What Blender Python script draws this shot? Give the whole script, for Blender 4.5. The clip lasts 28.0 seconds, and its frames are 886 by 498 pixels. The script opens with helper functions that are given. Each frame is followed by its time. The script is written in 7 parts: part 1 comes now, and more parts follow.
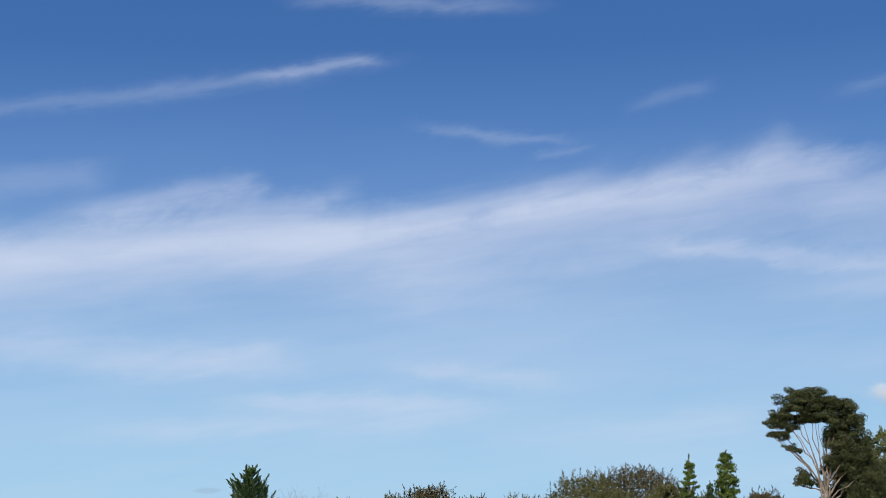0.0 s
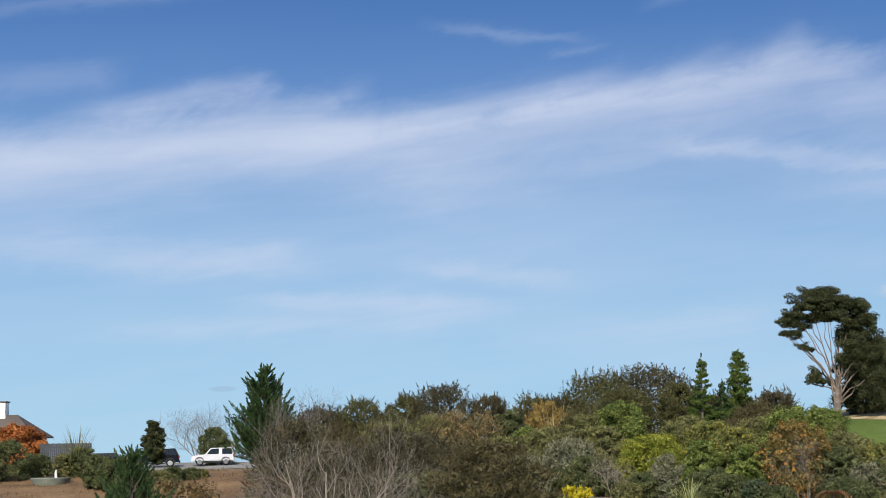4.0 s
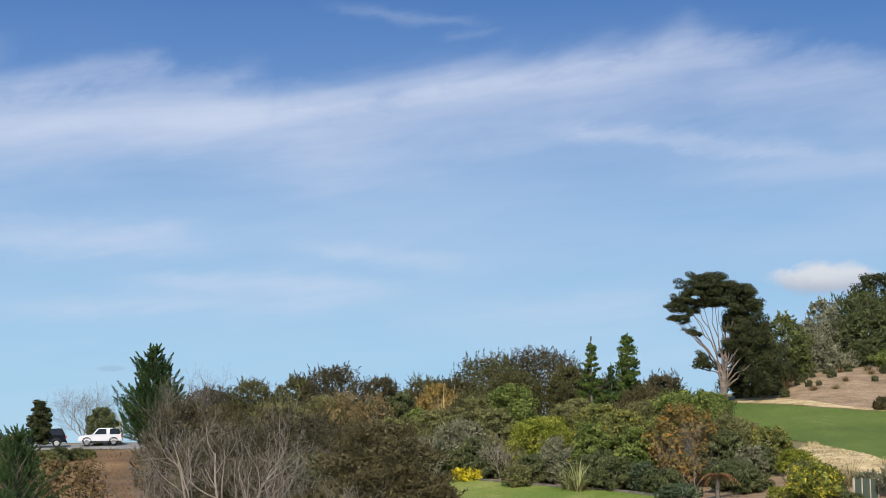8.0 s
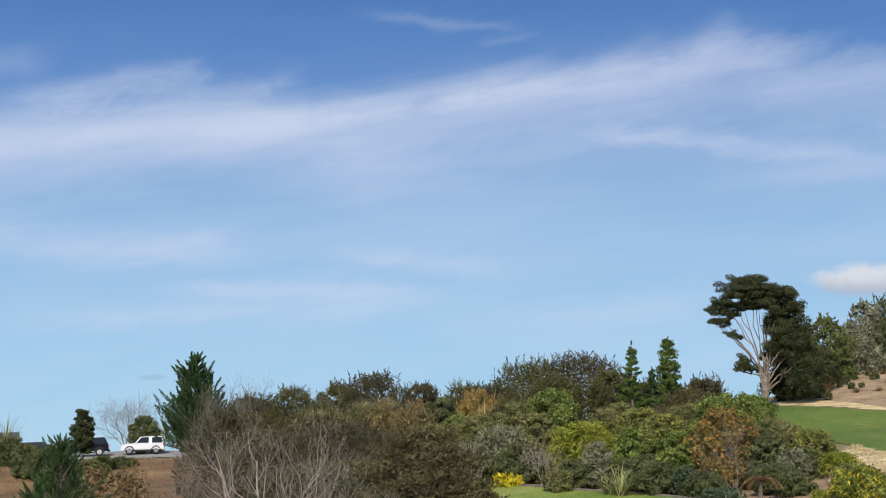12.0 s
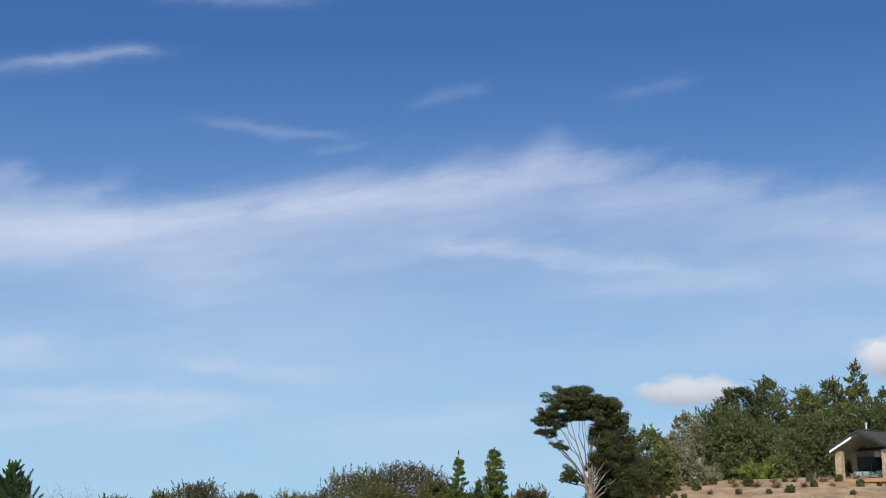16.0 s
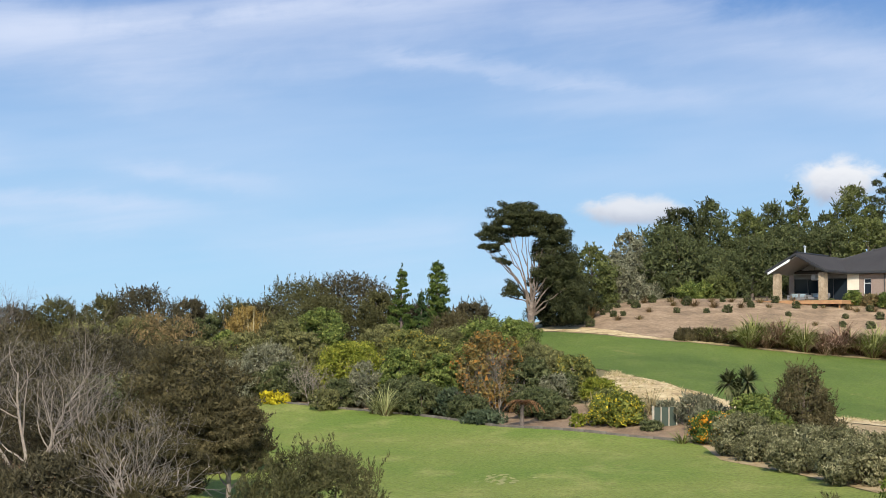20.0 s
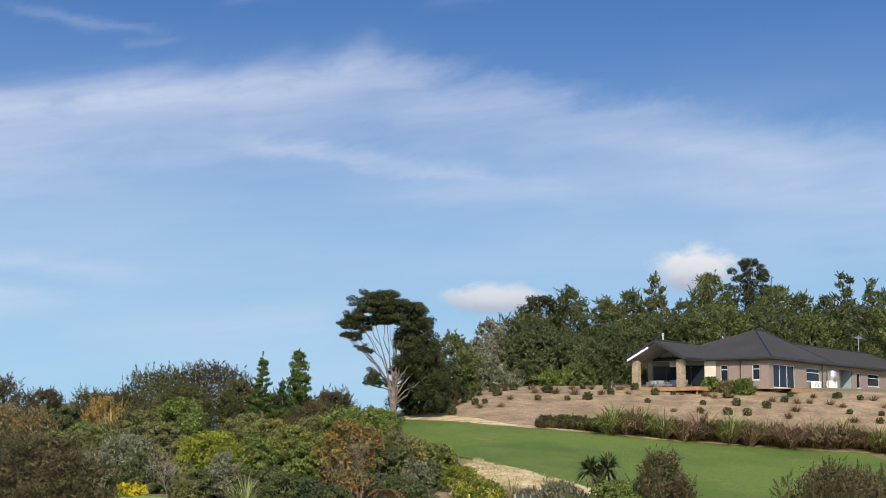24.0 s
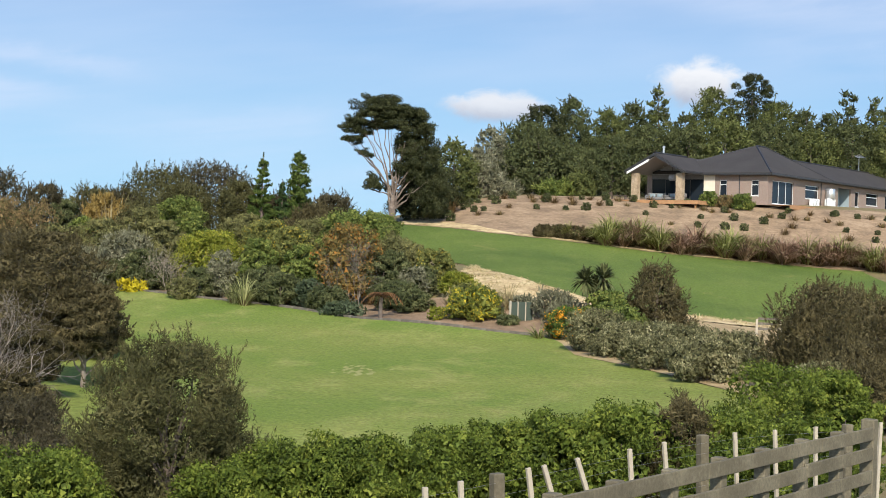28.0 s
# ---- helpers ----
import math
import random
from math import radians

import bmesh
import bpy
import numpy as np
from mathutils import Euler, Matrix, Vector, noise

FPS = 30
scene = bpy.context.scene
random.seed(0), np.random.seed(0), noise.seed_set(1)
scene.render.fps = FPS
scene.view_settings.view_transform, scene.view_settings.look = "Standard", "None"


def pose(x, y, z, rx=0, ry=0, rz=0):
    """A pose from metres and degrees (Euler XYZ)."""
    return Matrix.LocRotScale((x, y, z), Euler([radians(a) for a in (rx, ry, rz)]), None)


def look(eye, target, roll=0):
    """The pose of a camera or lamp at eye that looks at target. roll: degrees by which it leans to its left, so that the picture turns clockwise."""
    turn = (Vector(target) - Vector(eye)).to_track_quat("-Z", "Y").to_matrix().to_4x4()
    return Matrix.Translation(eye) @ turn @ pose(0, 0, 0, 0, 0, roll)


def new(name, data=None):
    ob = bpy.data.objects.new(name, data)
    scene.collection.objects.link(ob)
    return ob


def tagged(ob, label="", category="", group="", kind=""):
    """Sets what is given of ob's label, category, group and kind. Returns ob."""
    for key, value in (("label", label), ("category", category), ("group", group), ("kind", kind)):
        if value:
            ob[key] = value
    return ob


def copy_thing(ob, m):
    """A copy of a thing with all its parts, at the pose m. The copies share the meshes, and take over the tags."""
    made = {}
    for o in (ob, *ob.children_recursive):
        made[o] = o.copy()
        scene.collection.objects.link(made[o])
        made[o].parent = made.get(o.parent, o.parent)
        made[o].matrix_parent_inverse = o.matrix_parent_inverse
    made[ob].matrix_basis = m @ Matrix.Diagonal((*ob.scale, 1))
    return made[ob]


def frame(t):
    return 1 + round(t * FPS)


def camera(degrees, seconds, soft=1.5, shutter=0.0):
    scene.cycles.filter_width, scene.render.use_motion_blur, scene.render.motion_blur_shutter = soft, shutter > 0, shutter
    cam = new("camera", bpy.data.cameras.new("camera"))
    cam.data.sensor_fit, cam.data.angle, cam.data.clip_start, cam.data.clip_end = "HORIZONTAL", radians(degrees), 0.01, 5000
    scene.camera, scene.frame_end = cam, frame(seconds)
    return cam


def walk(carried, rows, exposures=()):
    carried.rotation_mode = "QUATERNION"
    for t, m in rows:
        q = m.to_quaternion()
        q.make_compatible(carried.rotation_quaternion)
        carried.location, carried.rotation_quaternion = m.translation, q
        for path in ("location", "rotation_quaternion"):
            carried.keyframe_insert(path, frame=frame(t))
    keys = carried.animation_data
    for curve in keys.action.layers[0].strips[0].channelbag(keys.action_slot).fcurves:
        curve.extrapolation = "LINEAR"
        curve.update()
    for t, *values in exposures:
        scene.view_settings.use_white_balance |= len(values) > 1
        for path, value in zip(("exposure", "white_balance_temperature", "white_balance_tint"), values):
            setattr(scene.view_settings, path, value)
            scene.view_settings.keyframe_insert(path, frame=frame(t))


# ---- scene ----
cam = camera(30.0, 28.0, soft=0.8)
EYE = (0.0, 0.0, 6.0)
# seconds, pitch, roll, yaw
ROWS = [
    (0, 10.37, 0.82, 14.73),
    (0.5, 10.10, 0.82, 15.07),
    (1, 9.86, 0.67, 15.22),
    (1.5, 9.38, 0.65, 15.22),
    (2, 9.08, 0.63, 15.24),
    (2.5, 8.44, 0.65, 15.25),
    (3, 8.04, 0.57, 15.36),
    (3.5, 7.47, 0.69, 15.37),
    (5.5, 5.77, 0.91, 13.79),
    (6, 5.64, 0.96, 13.36),
    (6.5, 5.71, 1.03, 13.09),
    (7, 6.04, 0.65, 12.25),
    (7.5, 6.30, 0.50, 11.51),
    (8, 6.23, 0.51, 11.42),
    (8.5, 6.06, 0.49, 11.52),
    (9, 5.83, 0.59, 11.63),
    (9.5, 5.71, 0.60, 11.67),
    (10, 5.42, 0.93, 12.00),
    (10.5, 5.06, 1.23, 12.25),
    (11, 6.25, 1.01, 12.26),
    (11.5, 6.44, 1.01, 12.86),
    (13.5, 6.86, 0.17, 10.93),
    (14, 9.35, 0.32, 8.35),
    (14.5, 9.17, 0.11, 7.09),
    (15, 9.51, 0.50, 6.19),
    (15.5, 10.33, 1.02, 5.66),
    (16, 10.11, 1.00, 6.87),
    (16.5, 9.55, 0.81, 8.08),
    (17, 8.86, 1.09, 9.06),
    (17.5, 7.25, 1.00, 10.22),
    (18, 4.68, 1.61, 10.38),
    (18.5, 3.91, 1.28, 9.21),
    (19, 3.85, 1.22, 8.32),
    (19.5, 3.05, 0.33, 7.18),
    (20, 3.63, -0.45, 4.84),
    (20.5, 4.02, -0.29, 3.37),
    (22.5, 4.98, -0.21, 2.44),
    (23, 5.69, 0.02, 1.98),
    (23.5, 6.10, 0.13, 1.00),
    (24, 6.70, 0.03, 0.08),
    (24.5, 5.47, 0.36, 1.26),
    (25, 2.80, 0.43, 2.80),
    (25.5, 2.06, -0.49, 2.26),
    (26, 2.58, -0.65, 0.82),
    (26.5, 4.03, 0.03, -1.94),
    (27, 3.66, -0.08, -2.26),
    (27.5, 1.14, -1.19, 0.11),
    (28, 0.00, -1.70, 0.00),
]
walk(cam, [(t, pose(*EYE, 90 + pitch, roll, yaw)) for t, pitch, roll, yaw in ROWS],
     exposures=[(0.0, 0.75), (12.5, 0.75), (14.0, 0.62), (15.0, 0.66), (16.0, 0.74), (17.0, 0.76), (18.0, 0.68), (19.0, 0.82), (20.0, 0.93), (22.6, 0.82), (24.0, 0.77), (25.0, 0.75), (26.0, 0.93), (27.0, 0.82), (28.0, 1.0)])

# ---- sky, sun ----
SUN_EL, SUN_AZ = 35.0, 176.0          # degrees above the horizon; clockwise from straight ahead
world = bpy.data.worlds.new("sky")
scene.world = world
world.use_nodes = True
wn = world.node_tree.nodes
sky = wn.new("ShaderNodeTexSky")
sky.sky_type, sky.sun_disc = 'NISHITA', False
sky.sun_elevation, sky.sun_rotation = radians(SUN_EL), radians(SUN_AZ)
sky.altitude, sky.air_density, sky.dust_density, sky.ozone_density = 0, 1.0, 0.4, 2.0
wn["Background"].inputs["Strength"].default_value = 0.14
world.node_tree.links.new(sky.outputs[0], wn["Background"].inputs["Color"])
sun = new("sun", bpy.data.lights.new("sun", 'SUN'))
sun.data.energy, sun.data.angle, sun.data.color = 3.7, radians(0.5), (1.0, 0.93, 0.82)
to_sun = Vector((math.sin(radians(SUN_AZ)) * math.cos(radians(SUN_EL)), math.cos(radians(SUN_AZ)) * math.cos(radians(SUN_EL)), math.sin(radians(SUN_EL))))
sun.matrix_world = look(tuple(to_sun * 300), (0, 0, 0))

# ---- materials ----


class Nodes:
    """Short hand for building one node tree."""

    def __init__(self, name):
        self.mat = bpy.data.materials.new(name)
        self.mat.use_nodes = True
        self.tree = self.mat.node_tree
        self.bsdf = self.tree.nodes["Principled BSDF"]
        self.out = self.tree.nodes["Material Output"]

    def add(self, kind):
        return self.tree.nodes.new(kind)

    def put(self, value, socket):
        if isinstance(value, bpy.types.NodeSocket):
            self.tree.links.new(value, socket)
        elif isinstance(value, (tuple, list)) and len(value) == 3 and socket.type == 'RGBA':
            socket.default_value = (*value, 1)
        else:
            socket.default_value = value

    def math(self, op, a, b=0.0, c=0.0, clamp=False):
        n = self.add("ShaderNodeMath")
        n.operation, n.use_clamp = op, clamp
        for v, s in zip((a, b, c), n.inputs):
            self.put(v, s)
        return n.outputs[0]

    def mix(self, fac, a, b, blend='MIX'):
        n = self.add("ShaderNodeMix")
        n.data_type, n.blend_type = 'RGBA', blend
        self.put(fac, n.inputs[0]), self.put(a, n.inputs[6]), self.put(b, n.inputs[7])
        return n.outputs[2]

    def place(self, scale=(1, 1, 1), turn=(0, 0, 0), kind="Object"):
        c = self.add("ShaderNodeTexCoord")
        m = self.add("ShaderNodeMapping")
        m.inputs["Scale"].default_value, m.inputs["Rotation"].default_value = scale, turn
        self.tree.links.new(c.outputs[kind], m.inputs["Vector"])
        return m.outputs[0]

    def noise(self, scale, detail=4.0, rough=0.55, vector=None, warp=0.0):
        n = self.add("ShaderNodeTexNoise")
        n.inputs["Scale"].default_value, n.inputs["Detail"].default_value = scale, detail
        n.inputs["Roughness"].default_value, n.inputs["Distortion"].default_value = rough, warp
        self.put(vector if vector is not None else self.place(), n.inputs["Vector"])
        return n.outputs[0]

    def ramp(self, value, *stops):
        n = self.add("ShaderNodeValToRGB")
        e = n.color_ramp.elements
        while len(e) < len(stops):
            e.new(0.5)
        for el, (pos, col) in zip(e, stops):
            el.position, el.color = pos, (*col, 1) if isinstance(col, tuple) else (col, col, col, 1)
        self.put(value, n.inputs[0])
        return n.outputs[0]

    def step(self, value, lo, hi):
        n = self.add("ShaderNodeMapRange")
        n.interpolation_type = 'SMOOTHSTEP'
        for v, s in zip((value, lo, hi), n.inputs):
            self.put(v, s)
        return n.outputs[0]

    def bump(self, height, strength=0.3, distance=0.02):
        n = self.add("ShaderNodeBump")
        n.inputs["Strength"].default_value, n.inputs["Distance"].default_value = strength, distance
        self.put(height, n.inputs["Height"])
        self.put(n.outputs[0], self.bsdf.inputs["Normal"])

    def set(self, color=None, rough=0.6, metal=0.0, spec=0.5):
        if color is not None:
            self.put(color, self.bsdf.inputs["Base Color"])
        self.put(rough, self.bsdf.inputs["Roughness"])
        self.bsdf.inputs["Metallic"].default_value = metal
        self.bsdf.inputs["Specular IOR Level"].default_value = spec
        return self.mat


def leaf_material(name, dark, mid, light, glow=0.25, rough=0.5, tips=None, share=0.0, speck=0.40):
    """Leaves that vary one by one between three tones, with some light coming through; a share of them in another colour."""
    n = Nodes(name)
    r = n.add("ShaderNodeNewGeometry").outputs["Random Per Island"]
    patch = n.step(n.noise(0.9, 2.0), 0.33, 0.68)
    tuft = n.step(n.noise(3.2, 3.0), 0.32, 0.68)
    v = n.math('ADD', n.math('MULTIPLY', r, speck), n.math('MULTIPLY', n.math('ADD', patch, tuft), (0.92 - speck) / 2))
    col = n.ramp(n.math('ADD', v, 0.04), (0.08, dark), (0.5, mid), (0.95, light))
    if tips:
        pick = n.math('FRACT', n.math('MULTIPLY', r, 37.7))
        big = n.step(n.noise(1.6, 2.0), 0.32, 0.66)
        col = n.mix(n.math('LESS_THAN', pick, n.math('MULTIPLY', big, share * 2)), col, tips)
    n.set(col, max(rough, 0.55), spec=0.08)
    t = n.add("ShaderNodeBsdfTranslucent")
    n.put(col, t.inputs["Color"])
    m = n.add("ShaderNodeMixShader")
    m.inputs[0].default_value = glow
    n.tree.links.new(n.bsdf.outputs[0], m.inputs[1])
    n.tree.links.new(t.outputs[0], m.inputs[2])
    n.tree.links.new(m.outputs[0], n.out.inputs["Surface"])
    return n.mat


def mottled(name, stops, scale=3.0, rough=0.85, bump=0.3, dist=0.03, fine=30.0, metal=0.0, spec=0.4):
    """Colour that wanders between stops at two scales, with fine relief."""
    n = Nodes(name)
    v = n.math('ADD', n.math('MULTIPLY', n.noise(scale, 5.0, 0.6), 0.6), n.math('MULTIPLY', n.noise(fine, 4.0, 0.6), 0.4))
    n.set(n.ramp(v, *stops), rough, metal, spec)
    n.bump(n.noise(fine, 5.0, 0.65), bump, dist)
    return n.mat


def lawn_material(name, base, pale, dark):
    n = Nodes(name)
    broad = n.noise(0.07, 3.0)
    streak = n.noise(0.45, 5.0, 0.62, n.place((0.9, 0.45, 1.0), (0, 0, radians(35))))
    clump = n.noise(1.6, 5.0, 0.65)
    fine = n.noise(6.5, 4.0, 0.7)
    col = n.mix(n.step(broad, 0.35, 0.68), base, dark)
    col = n.mix(n.math('MULTIPLY', n.step(streak, 0.46, 0.74), 0.5), col, pale)
    col = n.mix(n.math('MULTIPLY', n.step(clump, 0.48, 0.74), 0.45), col, dark)
    dry = n.step(n.noise(0.33, 5.0, 0.65, n.place((0.8, 0.5, 1.0), (0, 0, radians(-20)))), 0.60, 0.72)
    col = n.mix(n.math('MULTIPLY', dry, 0.38), col, (0.27, 0.225, 0.085))
    shade = n.ramp(fine, (0.3, 0.45), (0.5, 1.0), (0.7, 1.5))
    col = n.mix(0.75, col, shade, 'MULTIPLY')
    n.set(col, 0.8, spec=0.15)
    n.bump(n.noise(16.0, 4.0, 0.7), 0.8, 0.05)
    return n.mat


M = {
    "rough_grass": mottled("rough_grass", ((0.3, (0.10, 0.075, 0.03)), (0.5, (0.17, 0.13, 0.055)), (0.7, (0.09, 0.10, 0.03))), 0.5, fine=6.0, bump=0.6, dist=0.1),
    "lawn": lawn_material("lawn", (0.172, 0.194, 0.042), (0.31, 0.285, 0.095), (0.115, 0.165, 0.026)),
    "lawn_up": lawn_material("lawn_up", (0.102, 0.138, 0.026), (0.148, 0.17, 0.042), (0.066, 0.10, 0.019)),
    "mulch": mottled("mulch", ((0.36, (0.12, 0.08, 0.045)), (0.5, (0.225, 0.15, 0.084)), (0.64, (0.325, 0.232, 0.14))), 0.5, fine=3.2, bump=0.7, dist=0.06),
    "bed": mottled("bed", ((0.3, (0.09, 0.056, 0.03)), (0.55, (0.21, 0.14, 0.082)), (0.75, (0.32, 0.235, 0.145))), 0.8, fine=7.0, bump=0.7, dist=0.05),
    "side_soil": mottled("side_soil", ((0.32, (0.16, 0.105, 0.045)), (0.5, (0.30, 0.215, 0.105)), (0.7, (0.42, 0.33, 0.18))), 0.7, fine=6.0, bump=0.7, dist=0.05),
    "dry_cut": mottled("dry_cut", ((0.36, (0.20, 0.135, 0.06)), (0.5, (0.42, 0.31, 0.155)), (0.66, (0.58, 0.47, 0.28))), 0.9, fine=4.0, bump=0.8, dist=0.08),
    "brown_bank": mottled("brown_bank", ((0.36, (0.06, 0.032, 0.013)), (0.5, (0.135, 0.074, 0.030)), (0.66, (0.215, 0.13, 0.058))), 0.25, fine=3.0, bump=0.8, dist=0.08),
    "gravel": mottled("gravel", ((0.3, (0.13, 0.118, 0.10)), (0.6, (0.24, 0.222, 0.195))), 1.0, fine=20.0),
    "bark_pale": mottled("bark_pale", ((0.35, (0.055, 0.04, 0.030)), (0.5, (0.12, 0.092, 0.072)), (0.66, (0.205, 0.162, 0.128))), 2.0, fine=9.0, bump=0.6),
    "bark_dark": mottled("bark_dark", ((0.3, (0.05, 0.04, 0.03)), (0.6, (0.13, 0.10, 0.08))), 2.0, fine=9.0, bump=0.6),
    "bark_pale_grey": mottled("bark_pale_grey", ((0.3, (0.11, 0.088, 0.068)), (0.7, (0.25, 0.208, 0.165))), 3.0),
    "bark_grey": mottled("bark_grey", ((0.35, (0.045, 0.036, 0.028)), (0.62, (0.125, 0.105, 0.085))), 2.0, fine=9.0, bump=0.4),
}

# ---- lie of the land ----
# heights over the plan: columns by bearing x / y, rows by y
BEARING = np.array((-0.473, -0.370, -0.268, -0.165, -0.063, 0.040, 0.142, 0.245, 0.38))
AHEAD = np.array((0, 14, 21, 26, 50, 70, 84, 97, 112, 132, 155, 180, 220, 320))
HEIGHT = np.array((
    (4.4,) * 9,
    (2.95,) * 9,
    (2.6,) * 9,
    (1.4,) * 9,
    (1.0, 1.0, 1.0, 0.9, 0.9, 0.9, 1.1, 1.4, 1.6),
    (1.0, 1.0, 1.0, 1.1, 1.2, 1.3, 1.5, 1.7, 2.0),
    (1.0, 1.0, 1.3, 1.6, 1.7, 1.8, 1.9, 1.9, 2.0),
    (1.0, 1.0, 1.8, 2.4, 2.4, 4.0, 2.6, 2.2, 2.4),
    (1.6, 1.6, 2.4, 3.6, 4.2, 5.2, 4.2, 3.6, 3.6),
    (3.9, 3.9, 4.2, 5.6, 7.0, 7.2, 6.3, 5.5, 5.0),
    (5.0, 5.0, 5.4, 6.2, 7.6, 11.0, 11.0, 10.6, 10.0),
    (4.6, 4.6, 5.2, 6.2, 8.2, 12.0, 12.2, 11.8, 11.0),
    (3.0, 3.0, 4.0, 5.5, 8.0, 14.0, 16.0, 15.0, 14.0),
    (-9.0, -9.0, -4.0, 2.0, 5.0, 12.0, 17.0, 16.0, 14.0)))
def spline(k, v, t):
    """Smooth run through the values v at the knots k (first axis), at t."""
    i = np.clip(np.searchsorted(k, t) - 1, 0, len(k) - 2)
    m = np.gradient(v, k, axis=0)
    m[1:-1][(v[1:-1] - v[:-2]) * (v[2:] - v[1:-1]) <= 0] = 0
    h = k[i + 1] - k[i]
    u = np.clip((t - k[i]) / h, 0, 1)
    n = np.arange(len(i))
    pick = (lambda a, j: a[j]) if v.ndim == 1 else (lambda a, j: a[j, n])
    return ((2*u**3 - 3*u**2 + 1) * pick(v, i) + (u**3 - 2*u**2 + u) * h * pick(m, i)
            + (3*u**2 - 2*u**3) * pick(v, i + 1) + (u**3 - u**2) * h * pick(m, i + 1))
def ground(x, y):
    x, y = np.atleast_1d(np.asarray(x, float)), np.atleast_1d(np.asarray(y, float))
    s = np.clip(x / np.maximum(y, 10), BEARING[0], BEARING[-1])
    cols = np.stack([spline(BEARING, HEIGHT[r], s) for r in range(len(AHEAD))])
    z = spline(AHEAD, cols, np.clip(y, 0, 320))
    far = np.clip((np.hypot(x, y) - 320) / 2500, 0, 1)
    return z - far * 60


# ---- building helpers ----
rnd = np.random.default_rng(7)


def mesh_from(name, verts, faces):
    me = bpy.data.meshes.new(name)
    verts = np.asarray(verts, np.float32)
    me.vertices.add(len(verts))
    me.vertices.foreach_set("co", verts.ravel())
    if isinstance(faces, np.ndarray):
        k, flat, sizes = faces.shape[1], faces.ravel(), np.full(len(faces), faces.shape[1])
    else:
        sizes = np.array([len(q) for q in faces])
        flat = np.concatenate([np.asarray(q) for q in faces])
    me.loops.add(len(flat))
    me.loops.foreach_set("vertex_index", flat.astype(np.int32))
    me.polygons.add(len(sizes))
    me.polygons.foreach_set("loop_start", np.concatenate(([0], np.cumsum(sizes)[:-1])).astype(np.int32))
    me.update(calc_edges=True)
    return me


def part(name, data, material, parent=None, label="", smooth=False):
    """One mesh object from (verts, faces) or a bmesh, under a thing or a part."""
    if isinstance(data, tuple):
        me = mesh_from(name, *data)
    elif isinstance(data, bmesh.types.BMesh):
        me = bpy.data.meshes.new(name)
        data.to_mesh(me)
        data.free()
    else:
        me = data
    me.polygons.foreach_set("use_smooth", np.full(len(me.polygons), smooth))
    if material and not me.materials:
        me.materials.append(M[material] if isinstance(material, str) else material)
    ob = new(name, me)
    ob.parent = parent
    return tagged(ob, label)


def thing(name, m, label, category, group="", kind=""):
    ob = new(name)
    ob.empty_display_size = 0.2
    ob.matrix_world = m
    return tagged(ob, label, category, group, kind)


def at(x, y, dz=0.0, turn=0.0):
    return pose(x, y, float(ground(x, y)[0]) + dz, 0, 0, turn)


def unit(v):
    return v / np.maximum(np.linalg.norm(v, axis=-1, keepdims=True), 1e-9)


def joined(*pieces):
    vs, fs, k = [], [], 0
    for v, q in pieces:
        vs.append(np.asarray(v, np.float32))
        fs += [[i + k for i in face] for face in (q.tolist() if isinstance(q, np.ndarray) else q)]
        k += len(v)
    return np.concatenate(vs), fs


def tube(path, radii, seg=6):
    """A tapered round limb along a path."""
    path, n = np.asarray(path, float), len(path)
    way = unit(np.gradient(path, axis=0))
    ref = np.where(np.abs(way[:, 2:]) > 0.9, (1.0, 0, 0), (0, 0, 1.0))
    a = unit(np.cross(way, ref))
    b = np.cross(way, a)
    ang = np.linspace(0, 2 * math.pi, seg, endpoint=False)
    ring = a[:, None] * np.cos(ang)[None, :, None] + b[:, None] * np.sin(ang)[None, :, None]
    v = (path[:, None] + ring * np.asarray(radii, float)[:, None, None]).reshape(-1, 3)
    i, j = np.meshgrid(np.arange(n - 1), np.arange(seg), indexing="ij")
    k = (j + 1) % seg
    f = np.stack([i * seg + j, i * seg + k, (i + 1) * seg + k, (i + 1) * seg + j], -1).reshape(-1, 4)
    return v, f


def limb(start, end, r0, r1, rng, bend=0.12, n=6, seg=6):
    start, end = np.asarray(start, float), np.asarray(end, float)
    t = np.linspace(0, 1, n)[:, None]
    size = np.linalg.norm(end - start)
    off = rng.normal(0, bend * size / 2, (n, 3)) * np.sin(t * math.pi)
    off = np.cumsum(off, axis=0) * 0.5
    off -= t * off[-1]
    return tube(start + (end - start) * t + off, np.linspace(r0, r1, n), seg)


